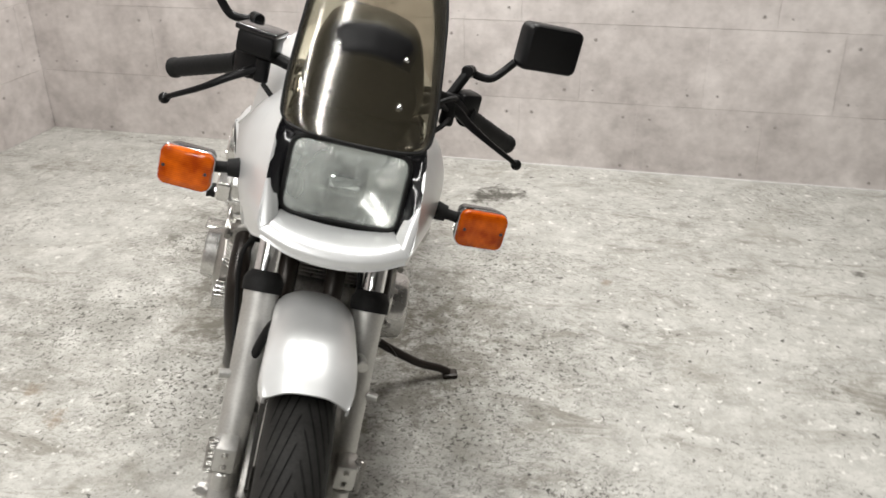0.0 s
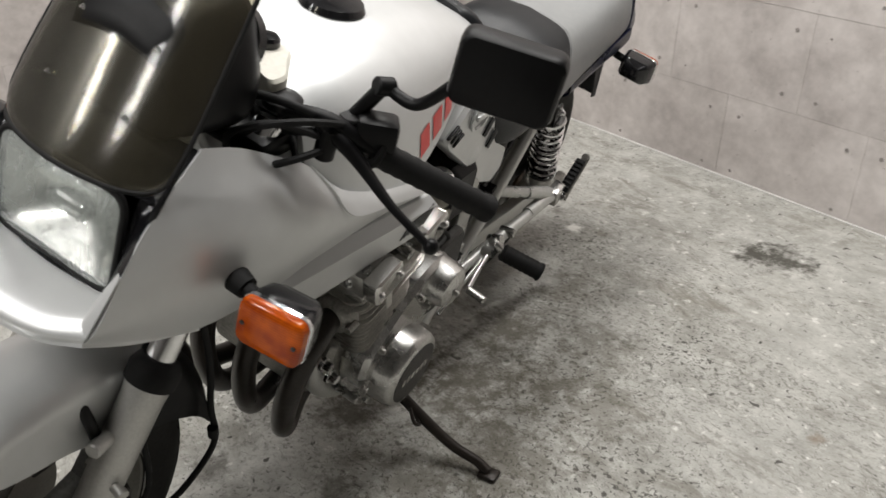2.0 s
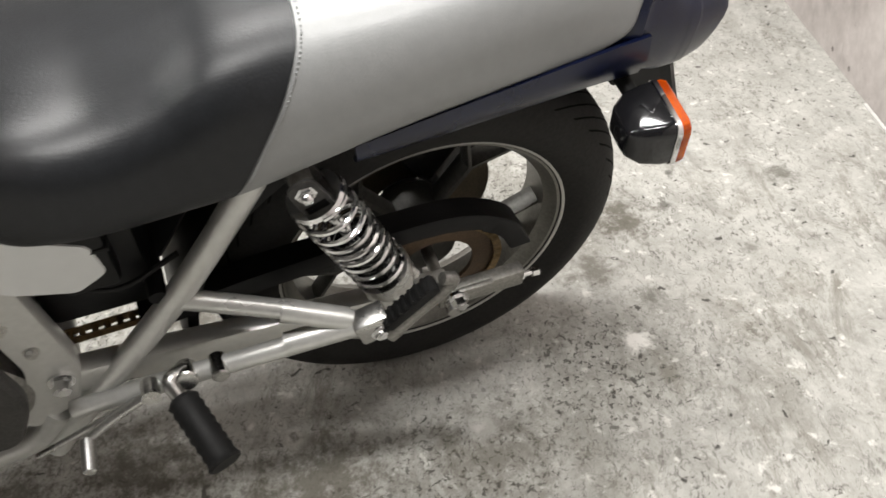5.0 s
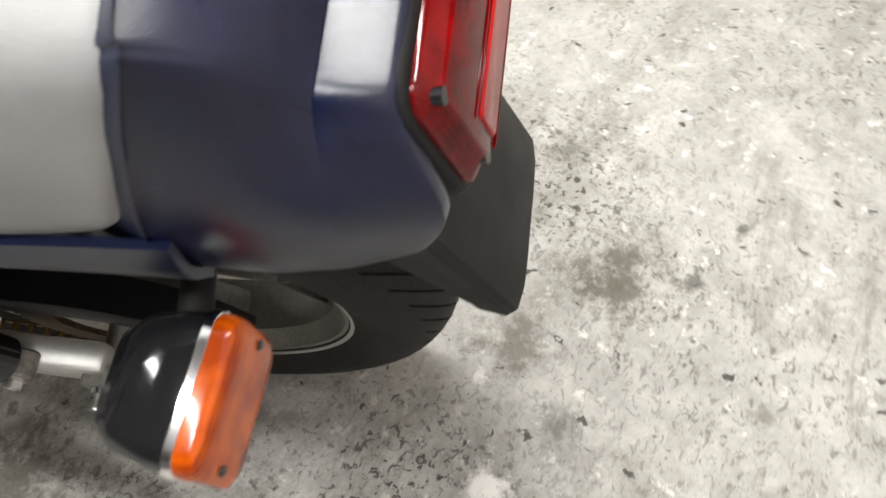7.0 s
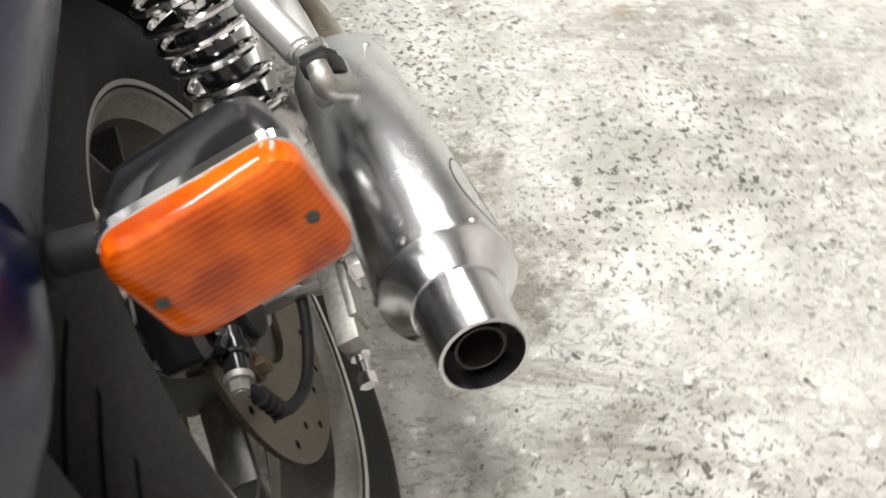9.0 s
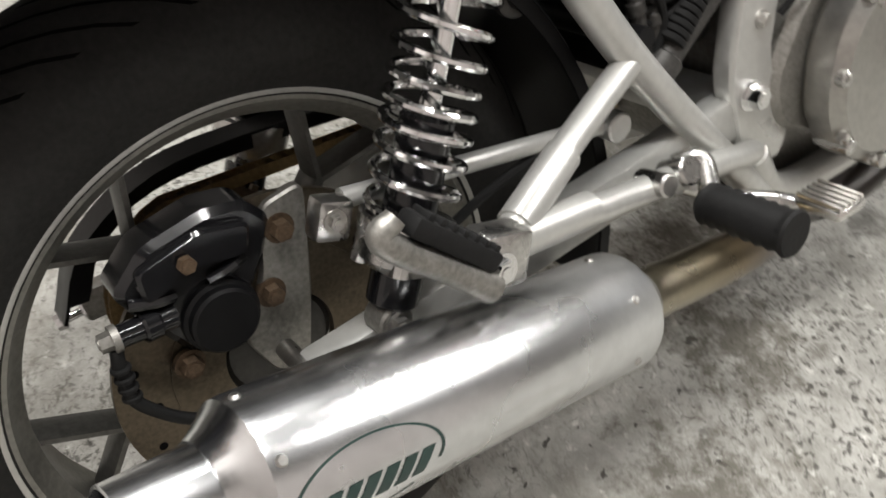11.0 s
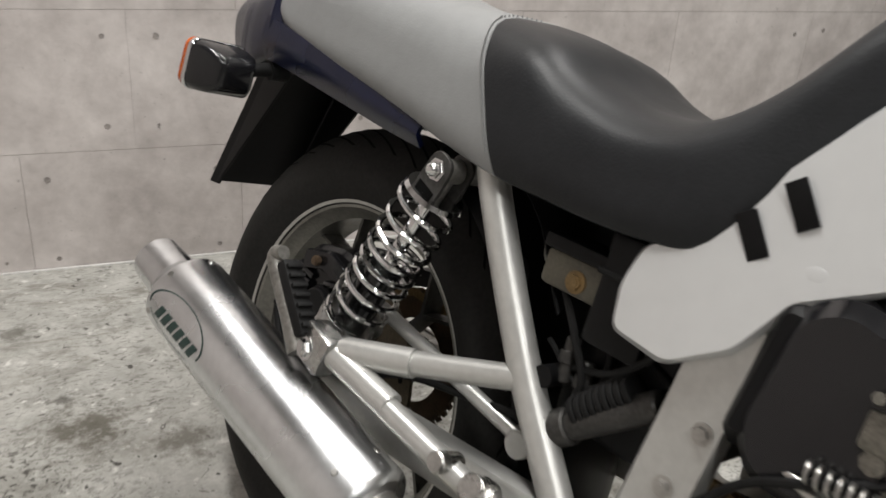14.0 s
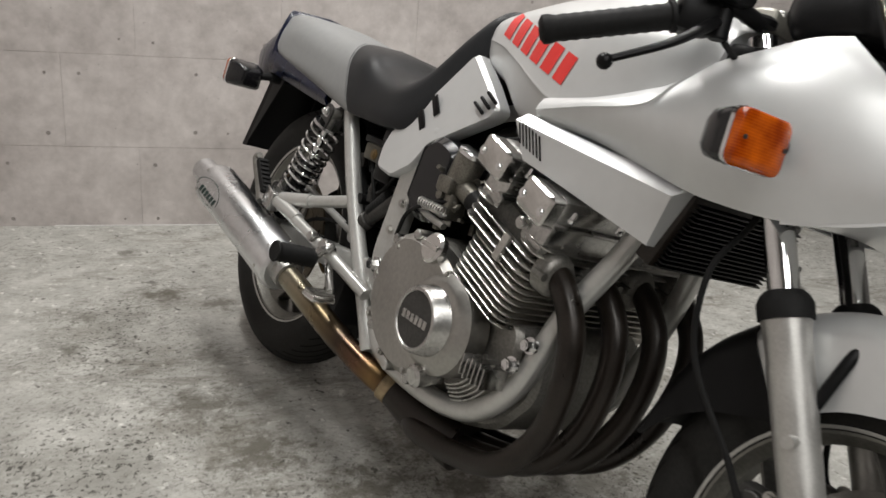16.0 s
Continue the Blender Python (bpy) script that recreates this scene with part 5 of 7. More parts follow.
# meter shroud behind the screen
bm = loft([(0.325, [(0, 0.94), (0.06, 0.94), (0.082, 0.955), (0.08, 0.99), (0.06, 1.02), (0.03, 1.035), (0, 1.04)]),
           (0.36, [(0, 0.94), (0.07, 0.94), (0.095, 0.955), (0.092, 1.0), (0.07, 1.06), (0.035, 1.075), (0, 1.08)]),
           (0.43, [(0, 0.93), (0.07, 0.93), (0.095, 0.95), (0.092, 1.0), (0.07, 1.065), (0.035, 1.082), (0, 1.087)]),
           (0.46, [(0, 0.95), (0.06, 0.95), (0.08, 0.965), (0.078, 1.0), (0.06, 1.055), (0.03, 1.07), (0, 1.075)])])
meter = part("meter_shroud", bm, black, bike, "black plastic instrument shroud")
for x, r in ((0.035, 0.042), (-0.04, 0.036)):
    bm = bmesh.new()
    cyl(bm, (x, 0.455, 1.01), (x, 0.468, 1.005), r, n=32)
    part("gauge", bm, gloss_black, meter)

# side shroud below the tank (radiator cover)
for sx in (1, -1):
    sh = new("radiator_shroud")
    sh.parent = bike
    tagged(sh, "silver radiator shroud with a louvred rear end")
    bm = bmesh.new()
    stations = []
    for q in range(7):
        f = q / 6
        top, cham, low = (V(*a).lerp(V(*b), f) for a, b in (((0.141, 0.459, 0.719), (0.199, 0.745, 0.751)), ((0.162, 0.474, 0.702), (0.213, 0.752, 0.737)), ((0.152, 0.494, 0.630), (0.203, 0.722, 0.684))))
        stations.append([bm.verts.new((sx * x, y, z)) for x, y, z in ((0.10, top.y, top.z), top, cham, low, (0.10, low.y, low.z))])
    skin(bm, stations)
    rim = [e for e in bm.edges if len(e.link_faces) == 2 and e.calc_face_angle(0) > 0.35]
    bmesh.ops.bevel(bm, geom=rim, offset=0.0035, segments=3, affect="EDGES", profile=0.5)
    panel = part("shroud_panel", bm, silver, sh)
    shroud_tree = BVHTree.FromPolygons([v.co.copy() for v in panel.data.vertices], [tuple(p.vertices) for p in panel.data.polygons])
    for k in range(7):
        bm = bmesh.new()
        line = []
        for q in range(6):
            y, z = 0.690 + 0.0072 * k + 0.012 * q / 5, 0.690 + 0.0026 * k + 0.034 * q / 5
            got = shroud_tree.ray_cast(V(sx * 0.5, y, z), V(-sx, 0, 0))
            x = got[0].x if got[0] is not None else sx * 0.2
            line.append([bm.verts.new((x + sx * e, y + w, z)) for e, w in ((-0.004, -0.0017), (0.001, -0.0017), (0.001, 0.0017), (-0.004, 0.0017))])
        skin(bm, line)
        part("louvre", bm, black, sh)
rad = new("radiator")
rad.parent = bike
tagged(rad, "black finned radiator")
RM = Matrix.Translation((0, 0.47, 0.655)) @ Matrix.Rotation(radians(20), 4, "X")
bm = bmesh.new()
box(bm, (0, 0.02, 0), (0.27, 0.03, 0.115), 0.004, RM)
part("core", bm, pipe_black, rad)
for k in range(15):
    bm = bmesh.new()
    box(bm, (0, -0.0, -0.05 + 0.007 * k), (0.25, 0.012, 0.0022), 0.0, RM)
    part("fin", bm, black, rad)

# ---- fork, mudguard, handlebar ----
FD = V(0, 0.170, 0.322).normalized()
for sx in (1, -1):
    fork = new("fork_leg")
    fork.parent = bike
    tagged(fork, "telescopic fork leg with a chromed tube and silver slider")
    ax = V(sx * 0.092, 0.147, 0.305)
    seal = V(sx * 0.092, 0.317, 0.627)
    bm = bmesh.new()
    cyl(bm, seal - FD * 0.02, seal + FD * 0.34, 0.0195, n=24)
    part("fork_tube", bm, chrome, fork)
    bm = bmesh.new()
    lathe(bm, ax - FD * 0.045, FD, [(0, 0.016), (0.008, 0.022), (0.03, 0.026), (0.10, 0.026), (0.20, 0.0265), (0.36, 0.028), (0.395, 0.031), (0.405, 0.031)], 28)
    box(bm, (0, -0.028, 0), (0.022, 0.03, 0.02), 0.004, Matrix.Translation(ax + FD * 0.10))
    cyl(bm, ax + FD * 0.2 - V(sx * 0.03, 0, 0), ax + FD * 0.2 + V(sx * 0.042, -0.012, 0), 0.008, n=12)
    part("slider", bm, slider_silver, fork, "silver painted fork slider with scuffs")
    bm = bmesh.new()
    lathe(bm, seal - FD * 0.026, FD, [(0, 0.0335), (0.02, 0.034), (0.03, 0.029), (0.036, 0.0225)], 28)
    part("dust_seal", bm, rubber, fork)
    bolt(fork, ax + V(sx * 0.026, 0, 0), (sx, 0, 0), 0.012, 0.012, steel, "axle_nut")
    # brake caliper
    cal = new("front_caliper")
    cal.parent = bike
    tagged(cal, "dark twin-piston brake caliper")
    bm = bmesh.new()
    cc = AXLE_F + V(sx * 0.074, 0.115, 0.055)
    box(bm, cc, (0.034, 0.055, 0.085), 0.012)
    cyl(bm, cc + V(sx * 0.012, 0, 0.02), cc + V(sx * 0.026, 0, 0.02), 0.019, n=20, bev=0.002)
    cyl(bm, cc + V(sx * 0.012, 0, -0.02), cc + V(sx * 0.026, 0, -0.02), 0.019, n=20, bev=0.002)
    part("caliper_body", bm, dark_metal, cal)
    bolt(cal, cc + V(sx * 0.018, -0.02, 0.04), (sx, 0, 0), 0.007, 0.008, steel)
    bolt(cal, cc + V(sx * 0.018, 0.02, -0.04), (sx, 0, 0), 0.007, 0.008, rusty)
for z_, yy in ((0.735, 0.374), (0.90, 0.461)):
    bm = bmesh.new()
    box(bm, (0, yy + 0.012, z_), (0.235, 0.075, 0.032), 0.01, Matrix.Translation((0, 0, 0)))
    part("triple_clamp", bm, black, bike, "black painted triple clamp")
bm = bmesh.new()
cyl(bm, AXLE_F + V(-0.13, 0, 0), AXLE_F + V(0.13, 0, 0), 0.009, n=16)
part("front_axle", bm, steel, bike)
bm = bmesh.new()
tube(bm, [(0.085, 0.24, 0.515), (0.06, 0.225, 0.60), (0, 0.22, 0.625), (-0.06, 0.225, 0.60), (-0.085, 0.24, 0.515)], 0.008, 10)
part("fork_brace", bm, black, bike)

def guard_row(a, w, drop, r):
    c0, s0 = math.cos(radians(a)), math.sin(radians(a))
    def q(x, rr):
        return (x, AXLE_F.y - rr * c0, AXLE_F.z + rr * s0)
    return [q(-w, r - drop), q(-w, r - drop * 0.45), q(-w * 0.92, r - 0.012), q(-w * 0.5, r + 0.008), q(0, r + 0.012), q(w * 0.5, r + 0.008), q(w * 0.92, r - 0.012), q(w, r - drop * 0.45), q(w, r - drop)]

front_guard = part("front_mudguard", sheet([guard_row(a, w, dr, r) for a, w, dr, r in ((68, 0.062, 0.030, 0.325), (74, 0.069, 0.05, 0.330), (80, 0.071, 0.07, 0.333), (88, 0.070, 0.090, 0.335), (105, 0.068, 0.106, 0.340), (118, 0.067, 0.115, 0.342), (130, 0.066, 0.120, 0.342))], 0.0035, 5, 4), silver, bike, "silver painted front mudguard")
part("mudguard_tail", sheet([guard_row(a, w, dr, r) for a, w, dr, r in ((128, 0.069, 0.124, 0.344), (138, 0.071, 0.102, 0.344), (148, 0.073, 0.072, 0.342), (158, 0.074, 0.040, 0.337), (167, 0.074, 0.014, 0.330))], 0.0035, 5, 4), black, front_guard, "black plastic rear end of the mudguard")

bars = new("handlebar")
bars.parent = bike
tagged(bars, "black handlebar with rubber grips")
for sx in (1, -1):
    clip = [(sx * 0.105, 0.475, 0.945), (sx * 0.16, 0.495, 0.95), (sx * 0.21, 0.535, 0.918), (sx * 0.318, 0.617 + (0.022 if sx > 0 else 0), 0.868 - (0.016 if sx > 0 else 0.010))]
    bm = bmesh.new()
    tube(bm, clip, 0.011, 14)
    part("bar", bm, black, bars)
    bm = bmesh.new()
    a, b_ = V(sx * 0.205, 0.531, 0.919), V(sx * 0.320, 0.617 + (0.022 if sx > 0 else 0), 0.868 - (0.016 if sx > 0 else 0.010))
    d = (b_ - a)
    prof = []
    for k in range(22):
        q = k / 21
        prof.append((q * d.length, 0.0165 + (0.0012 if k % 2 else 0.0)))
    lathe(bm, a, d, [(0, 0.021), (0.006, 0.021)] + prof[1:] + [(d.length + 0.004, 0.019), (d.length + 0.012, 0.0185), (d.length + 0.016, 0.012)], 24)
    part("grip", bm, rubber, bars, "ribbed black rubber grip")
    bm = bmesh.new()
    c0 = V(sx * 0.186, 0.515, 0.928) if sx < 0 else V(0.199, 0.539, 0.936)
    box(bm, (0.0, 0.006, -0.012), (0.03, 0.05, 0.03), 0.008, Matrix.Translation(c0) @ Matrix.Rotation(radians(sx * 36), 4, "Z"))
    box(bm, (0, 0, 0), (0.052, 0.04, 0.050), 0.009, Matrix.Translation(c0) @ Matrix.Rotation(radians(sx * 36), 4, "Z"))
    part("switchgear", bm, black, bars, "black switch housing")
    bm = bmesh.new()
    if sx > 0:
        tube(bm, [(0.153, 0.487, 0.950), (0.185, 0.497, 0.930), (0.212, 0.503, 0.910), (0.262, 0.500, 0.884), (0.317, 0.506, 0.857)], [0.011, 0.0115, 0.0095, 0.0068, 0.0055], 12, 6, 0.8)
    else:
        tube(bm, [(-0.175, 0.49, 0.925), (-0.215, 0.475, 0.905), (-0.26, 0.480, 0.873), (-0.318, 0.508, 0.834)], [0.0095, 0.0085, 0.0065, 0.0055], 12, 6, 0.8)
    bmesh.ops.create_icosphere(bm, subdivisions=2, radius=0.0105, matrix=Matrix.Translation((sx * 0.320, 0.510, 0.854 if sx > 0 else 0.831)))
    part("lever", bm, black, bars, "black lever with a ball end")
    bm = bmesh.new()
    cyl(bm, (sx * 0.165, 0.492, 0.945), (sx * 0.165, 0.487, 0.905), 0.013, n=14, bev=0.002)
    part("perch", bm, black, bars)
bm = bmesh.new()
tube(bm, [(0.150, 0.478, 0.960), (0.112, 0.456, 0.968), (0.076, 0.452, 0.958), (0.078, 0.462, 0.934), (0.097, 0.472, 0.920), (0.128, 0.488, 0.922), (0.152, 0.500, 0.934)], 0.0055, 10)
part("clutch_cable", bm, rubber, bars, "black cable bent in a loop by the lever")
bm = bmesh.new()
box(bm, (0, 0, 0), (0.068, 0.05, 0.04), 0.008, Matrix.Translation((-0.176, 0.49, 0.970)) @ Matrix.Rotation(radians(-20), 4, "Z"))
res_ob = part("brake_reservoir", bm, black, bars, "black brake fluid reservoir")
bm = bmesh.new()
box(bm, (0, 0, 0.023), (0.074, 0.055, 0.01), 0.003, Matrix.Translation((-0.176, 0.49, 0.970)) @ Matrix.Rotation(radians(-20), 4, "Z"))
part("reservoir_lid", bm, gloss_black, res_ob)
def slab_prism(bm, outline, z0, z1, bev):
    """A flat casting with its outline in (x, y), between two heights, with eased rims."""
    pts = [Vector(p) for p in outline]
    c = sum(pts, Vector((0, 0))) / len(pts)
    rings = []
    for z, k in ((z0, bev), (z0 + bev, 0), (z1 - bev, 0), (z1, bev)):
        rings.append([bm.verts.new((*(p + (c - p).normalized() * k), z)) for p in pts])
    skin(bm, rings)
    return bm


bm = bmesh.new()
yoke = [(-0.088, 0.472), (-0.05, 0.488), (0.05, 0.488), (0.088, 0.472), (0.09, 0.502), (0.07, 0.525), (0.045, 0.565), (-0.045, 0.565), (-0.07, 0.525), (-0.09, 0.502)]
slab_prism(bm, rounded(yoke, 0.014), 0.948, 0.972, 0.004)
part("top_yoke", bm, dirty_white, bars, "pale cast top yoke")
for p, r, m_ in (((0.02, 0.543, 0.972), 0.017, gloss_black), ((0.098, 0.486, 0.945), 0.024, black), ((-0.098, 0.486, 0.945), 0.024, black), ((-0.02, 0.508, 0.972), 0.014, steel)):
    bm = bmesh.new()
    lathe(bm, p, (0, 0, 1), [(0, r), (0.008, r), (0.012, r * 0.8), (0.013, r * 0.35)], 24)
    part("yoke_cap", bm, m_, bars)


def mirror_unit(sx):
    ob = new("mirror")
    ob.parent = bike
    tagged(ob, "black rectangular rear-view mirror on a bent stem")
    bm = bmesh.new()
    cyl(bm, (sx * 0.166, 0.53, 0.944), (sx * 0.193, 0.547, 0.998), 0.0095, n=14, bev=0.002)
    cyl(bm, (sx * 0.186, 0.536, 0.996), (sx * 0.198, 0.557, 0.994), 0.0115, n=16, bev=0.002)
    tube(bm, [(sx * 0.195, 0.550, 0.995), (sx * 0.212, 0.550, 0.990), (sx * 0.234, 0.549, 0.991), (sx * 0.25, 0.551, 1.004), (sx * 0.27, 0.553, 1.030)], 0.0075, 12)
    part("stem", bm, black, ob)
    bm = bmesh.new()
    cyl(bm, (sx * 0.172, 0.52, 0.93), (sx * 0.172, 0.52, 0.955), 0.014, n=14, bev=0.002)
    part("stem_base", bm, black, ob)
    m = Matrix.Translation((sx * 0.326, 0.566, 1.066)) @ Matrix.Rotation(radians(sx * 20), 4, "Z") @ Matrix.Rotation(radians(-4), 4, "X")
    bm = bmesh.new()
    rr = []
    prof = []
    for sx_, sz_, a0 in ((1, 1, 0), (-1, 1, 90), (-1, -1, 180), (1, -1, 270)):
        for k in range(6):
            a = radians(a0 + 18 * k)
            prof.append((sx_ * 0.046 + 0.014 * math.cos(a), sz_ * 0.028 + 0.014 * math.sin(a)))
    for y, k in ((-0.022, 0.90), (-0.019, 0.96), (-0.008, 1.0), (0.012, 1.0), (0.015, 0.98)):
        rr.append([bm.verts.new(m @ V(x * k, y, z * k)) for x, z in prof])
    skin(bm, rr)
    part("housing", bm, black, ob, "black textured plastic housing")
    bm = bmesh.new()
    rbox(bm, (0, 0.015, 0), (0.108, 0.003, 0.072), 0.012, m)
    part("glass", bm, chrome, ob)


mirror_unit(1)
mirror_unit(-1)

# anti-dive valve and sprung hose on each fork leg
for sx in (1, -1):
    unit = new("anti_dive_valve")
    unit.parent = bike
    tagged(unit, "small alloy valve block on the fork with a sprung hose")
    bm = bmesh.new()
    box(bm, (sx * 0.097, 0.128, 0.402), (0.036, 0.042, 0.05), 0.006)
    cyl(bm, (sx * 0.097, 0.118, 0.375), (sx * 0.097, 0.112, 0.345), 0.014, n=16, bev=0.003)
    part("valve_block", bm, slider_silver, unit)
    bm = bmesh.new()
    pts = []
    for q in range(120):
        a = 2 * math.pi * q / 10
        pts.append((sx * 0.118 + 0.0085 * math.cos(a), 0.125 + 0.0085 * math.sin(a), 0.365 + 0.065 * q / 120))
    tube(bm, pts, 0.0016, 6, 1)
    part("hose_spring", bm, steel, unit)
    for z in (0.39, 0.414):
        bolt(unit, (sx * 0.097, 0.107, z), (0, -1, 0), 0.005, 0.006, steel)
    bm = bmesh.new()
    cyl(bm, (sx * 0.108, 0.147, 0.305), (sx * 0.132, 0.147, 0.305), 0.010, n=6)
    cyl(bm, (sx * 0.108, 0.147, 0.305), (sx * 0.138, 0.147, 0.305), 0.006, n=12)
    part("axle_end", bm, steel, unit)

# ---- engine ----
engine = new("engine")
engine.parent = bike
tagged(engine, "finned four-cylinder engine with polished covers")
bm = bmesh.new()
case = rounded([(0.655, 0.44), (0.64, 0.33), (0.70, 0.25), (0.80, 0.215), (0.95, 0.225), (1.05, 0.28), (1.07, 0.38), (1.03, 0.48), (0.93, 0.51), (0.86, 0.475)], 0.03)
plate(bm, case, -0.098, 0.098, 0.01)
plate(bm, rounded([(0.665, 0.44), (0.655, 0.37), (0.70, 0.325), (0.80, 0.300), (0.97, 0.305), (1.05, 0.345), (1.07, 0.40), (1.03, 0.48), (0.93, 0.51), (0.86, 0.475)], 0.025), -0.145, 0.145, 0.01)
part("crankcase", bm, alu_dull, engine, "dull cast aluminium crankcase")
for k in range(5):
    bm = bmesh.new()
    r = 0.098 + 0.0065 * k
    tube(bm, [(-0.150 + 0.004 * k, 0.815 + r * math.cos(radians(a)), 0.386 + r * math.sin(radians(a))) for a in (206, 218, 230, 242, 254)], 0.0022, 6, 3)
    part("cover_rib", bm, alu, engine)
EM = Matrix.Translation((0, 0.7145, 0.651)) @ Matrix.Rotation(radians(18.5), 4, "X")  # between the two camshafts
FLAT = Matrix.Rotation(radians(90), 4, "X")
bm = bmesh.new()
box(bm, (0, -0.022, -0.125), (0.345, 0.115, 0.16), 0.008, EM)
part("cylinder_block", bm, block_dark, engine)
for k in range(8):
    bm = bmesh.new()
    rbox(bm, (0, 0, 0), (0.374, 0.003, 0.158), 0.026, EM @ Matrix.Translation((0, -0.022, -0.1985 + 0.0112 * k)) @ FLAT)
    part("cooling_fin", bm, fin_alloy, engine)
bm = bmesh.new()
box(bm, (0, 0, -0.075), (0.35, 0.15, 0.05), 0.008, EM)
part("cylinder_head", bm, block_dark, engine)
for k in range(3):
    bm = bmesh.new()
    rbox(bm, (0, 0, 0), (0.384 - 0.004 * k, 0.0032, 0.194), 0.03, EM @ Matrix.Translation((0, -0.002, -0.1075 + 0.0135 * k)) @ FLAT)
    part("head_fin", bm, fin_alloy, engine)
for yy in (-0.0605, 0.0605):
    out = 1 if yy > 0 else -1
    bm = bmesh.new()
    box(bm, (0, yy, -0.042), (0.366, 0.058, 0.06), 0.012, EM)
    part("cam_tower", bm, alu, engine)
    for k in range(2):
        bm = bmesh.new()
        rbox(bm, (0, 0, 0), (0.378 - 0.01 * k, 0.0032, 0.062), 0.024, EM @ Matrix.Translation((0, yy + out * 0.008, -0.067 + 0.0135 * k)) @ FLAT)
        part("head_fin", bm, fin_alloy, engine)
    bm = bmesh.new()
    box(bm, (0, yy, 0.008), (0.384, 0.070, 0.046), 0.012, EM)
    box(bm, (0, yy, -0.012), (0.388, 0.078, 0.006), 0.002, EM)
    cam_box = part("cam_cover", bm, alu, engine, "dull cast cam cover")
    for x in (-0.165, -0.06, 0.06, 0.165):
        for dy in (-0.034, 0.034):
            bolt(cam_box, EM @ V(x, yy + dy, 0.004), EM.to_3x3() @ V(0, 0, 1), 0.006, 0.012, chrome)
for sx in (1, -1):
    for yy in (-0.0605, 0.0605):
        bm = bmesh.new()
        rbox(bm, (0, 0, 0), (0.070, 0.030, 0.050), 0.009, EM @ Matrix.Translation((sx * 0.203, yy, 0.004)) @ Matrix.Rotation(radians(-90 * sx), 4, "Z"))
        cap = part("cam_end_cover", bm, polished, engine, "polished rectangular cam end cover")
        for du in (-0.0245, 0.0245):
            bolt(cap, EM @ V(sx * 0.217, yy + 0.002 + du, 0.0), (sx, 0, 0), 0.0055, 0.004, chrome, "screw")
        bm = bmesh.new()
        cyl(bm, EM @ V(sx * 0.15, yy * 0.55, -0.045), EM @ V(sx * 0.192, yy * 0.55, -0.048), 0.010, n=14, bev=0.002)
        part("head_plug", bm, alu, engine)
    bm = bmesh.new()
    box(bm, (sx * 0.188, -0.028, -0.098), (0.012, 0.016, 0.048), 0.003, EM)
    part("fin_bridge", bm, fin_alloy, engine)
    bm = bmesh.new()
    tube(bm, [EM @ V(sx * 0.10, -0.02, 0.02), EM @ V(sx * 0.12, 0.0, -0.03), EM @ V(sx * 0.12, 0.0, -0.07)], 0.008, 10)
    part("spark_plug_lead", bm, rubber, engine)
for k in range(6):
    bm = bmesh.new()
    box(bm, (-0.168, 0.668 + 0.0105 * k, 0.352 + 0.004 * (k % 2)), (0.05, 0.0032, 0.034), 0.001)
    part("case_rib", bm, alu, engine)

# right: clutch cover and round cover
bm = bmesh.new()
cl = rounded([(0.79, 0.305), (0.87, 0.262), (0.97, 0.285), (1.025, 0.36), (1.02, 0.45), (0.96, 0.505), (0.87, 0.50), (0.80, 0.465), (0.765, 0.39)], 0.05)
plate(bm, cl, -0.14, -0.192, 0.012)
clutch = part("clutch_cover", bm, case_alloy, engine, "scuffed aluminium clutch cover")
bm = bmesh.new()
lathe(bm, (-0.15, 0.812, 0.386), (-1, 0, 0), [(0, 0.088), (0.038, 0.086), (0.048, 0.074), (0.054, 0.064)], 48)
round_cover = part("round_cover", bm, case_alloy, engine, "polished round crank cover with a badge plate")
bm = bmesh.new()
lathe(bm, (-0.198, 0.816, 0.388), (-1, 0, 0), [(0, 0.064), (0.006, 0.060), (0.030, 0.056), (0.036, 0.052), (0.0365, 0.047), (0.034, 0.045), (0.034, 0.0)], 56)
part("badge_rim", bm, alu, round_cover)
bm = bmesh.new()
lathe(bm, (-0.2315, 0.816, 0.388), (-1, 0, 0), [(0, 0.0455), (0.0012, 0.045)], 40)
part("badge_plate", bm, dark_metal, round_cover, "dark badge plate with a raised mark")
for k, wd in enumerate((0.062,)):
    for j in range(6):
        bm = bmesh.new()
        box(bm, (-0.2332, 0.845 - 0.0118 * j, 0.388), (0.0012, 0.0088, 0.014), 0.0)
        part("badge_bar", bm, alu, round_cover)
bm = bmesh.new()
lathe(bm, (-0.185, 0.872, 0.494), (-1, 0, 0.25), [(0, 0.026), (0.012, 0.027), (0.016, 0.022)], 32)
box(bm, (-0.202, 0.872, 0.499), (0.006, 0.044, 0.008), 0.001)
part("oil_cap", bm, polished, engine, "polished oil filler cap with a slot bar")
for a in range(9):
    ang = radians(40 * a + 10)
    bolt(engine, (-0.188, 0.897 + 0.118 * math.cos(ang), 0.384 + 0.108 * math.sin(ang)), (-1, 0, 0), 0.0055, 0.006, steel)
bm = bmesh.new()
lathe(bm, (-0.15, 0.815, 0.30), (-1, 0, -0.2), [(0, 0.02), (0.05, 0.02), (0.055, 0.014)], 24)
part("drain_boss", bm, alu, engine)
bm = bmesh.new()
tube(bm, [(-0.15, 1.0, 0.54), (-0.16, 0.96, 0.535), (-0.165, 0.90, 0.53)], 0.006, 10)
part("clutch_arm", bm, steel, engine)
bm = bmesh.new()
pts = []
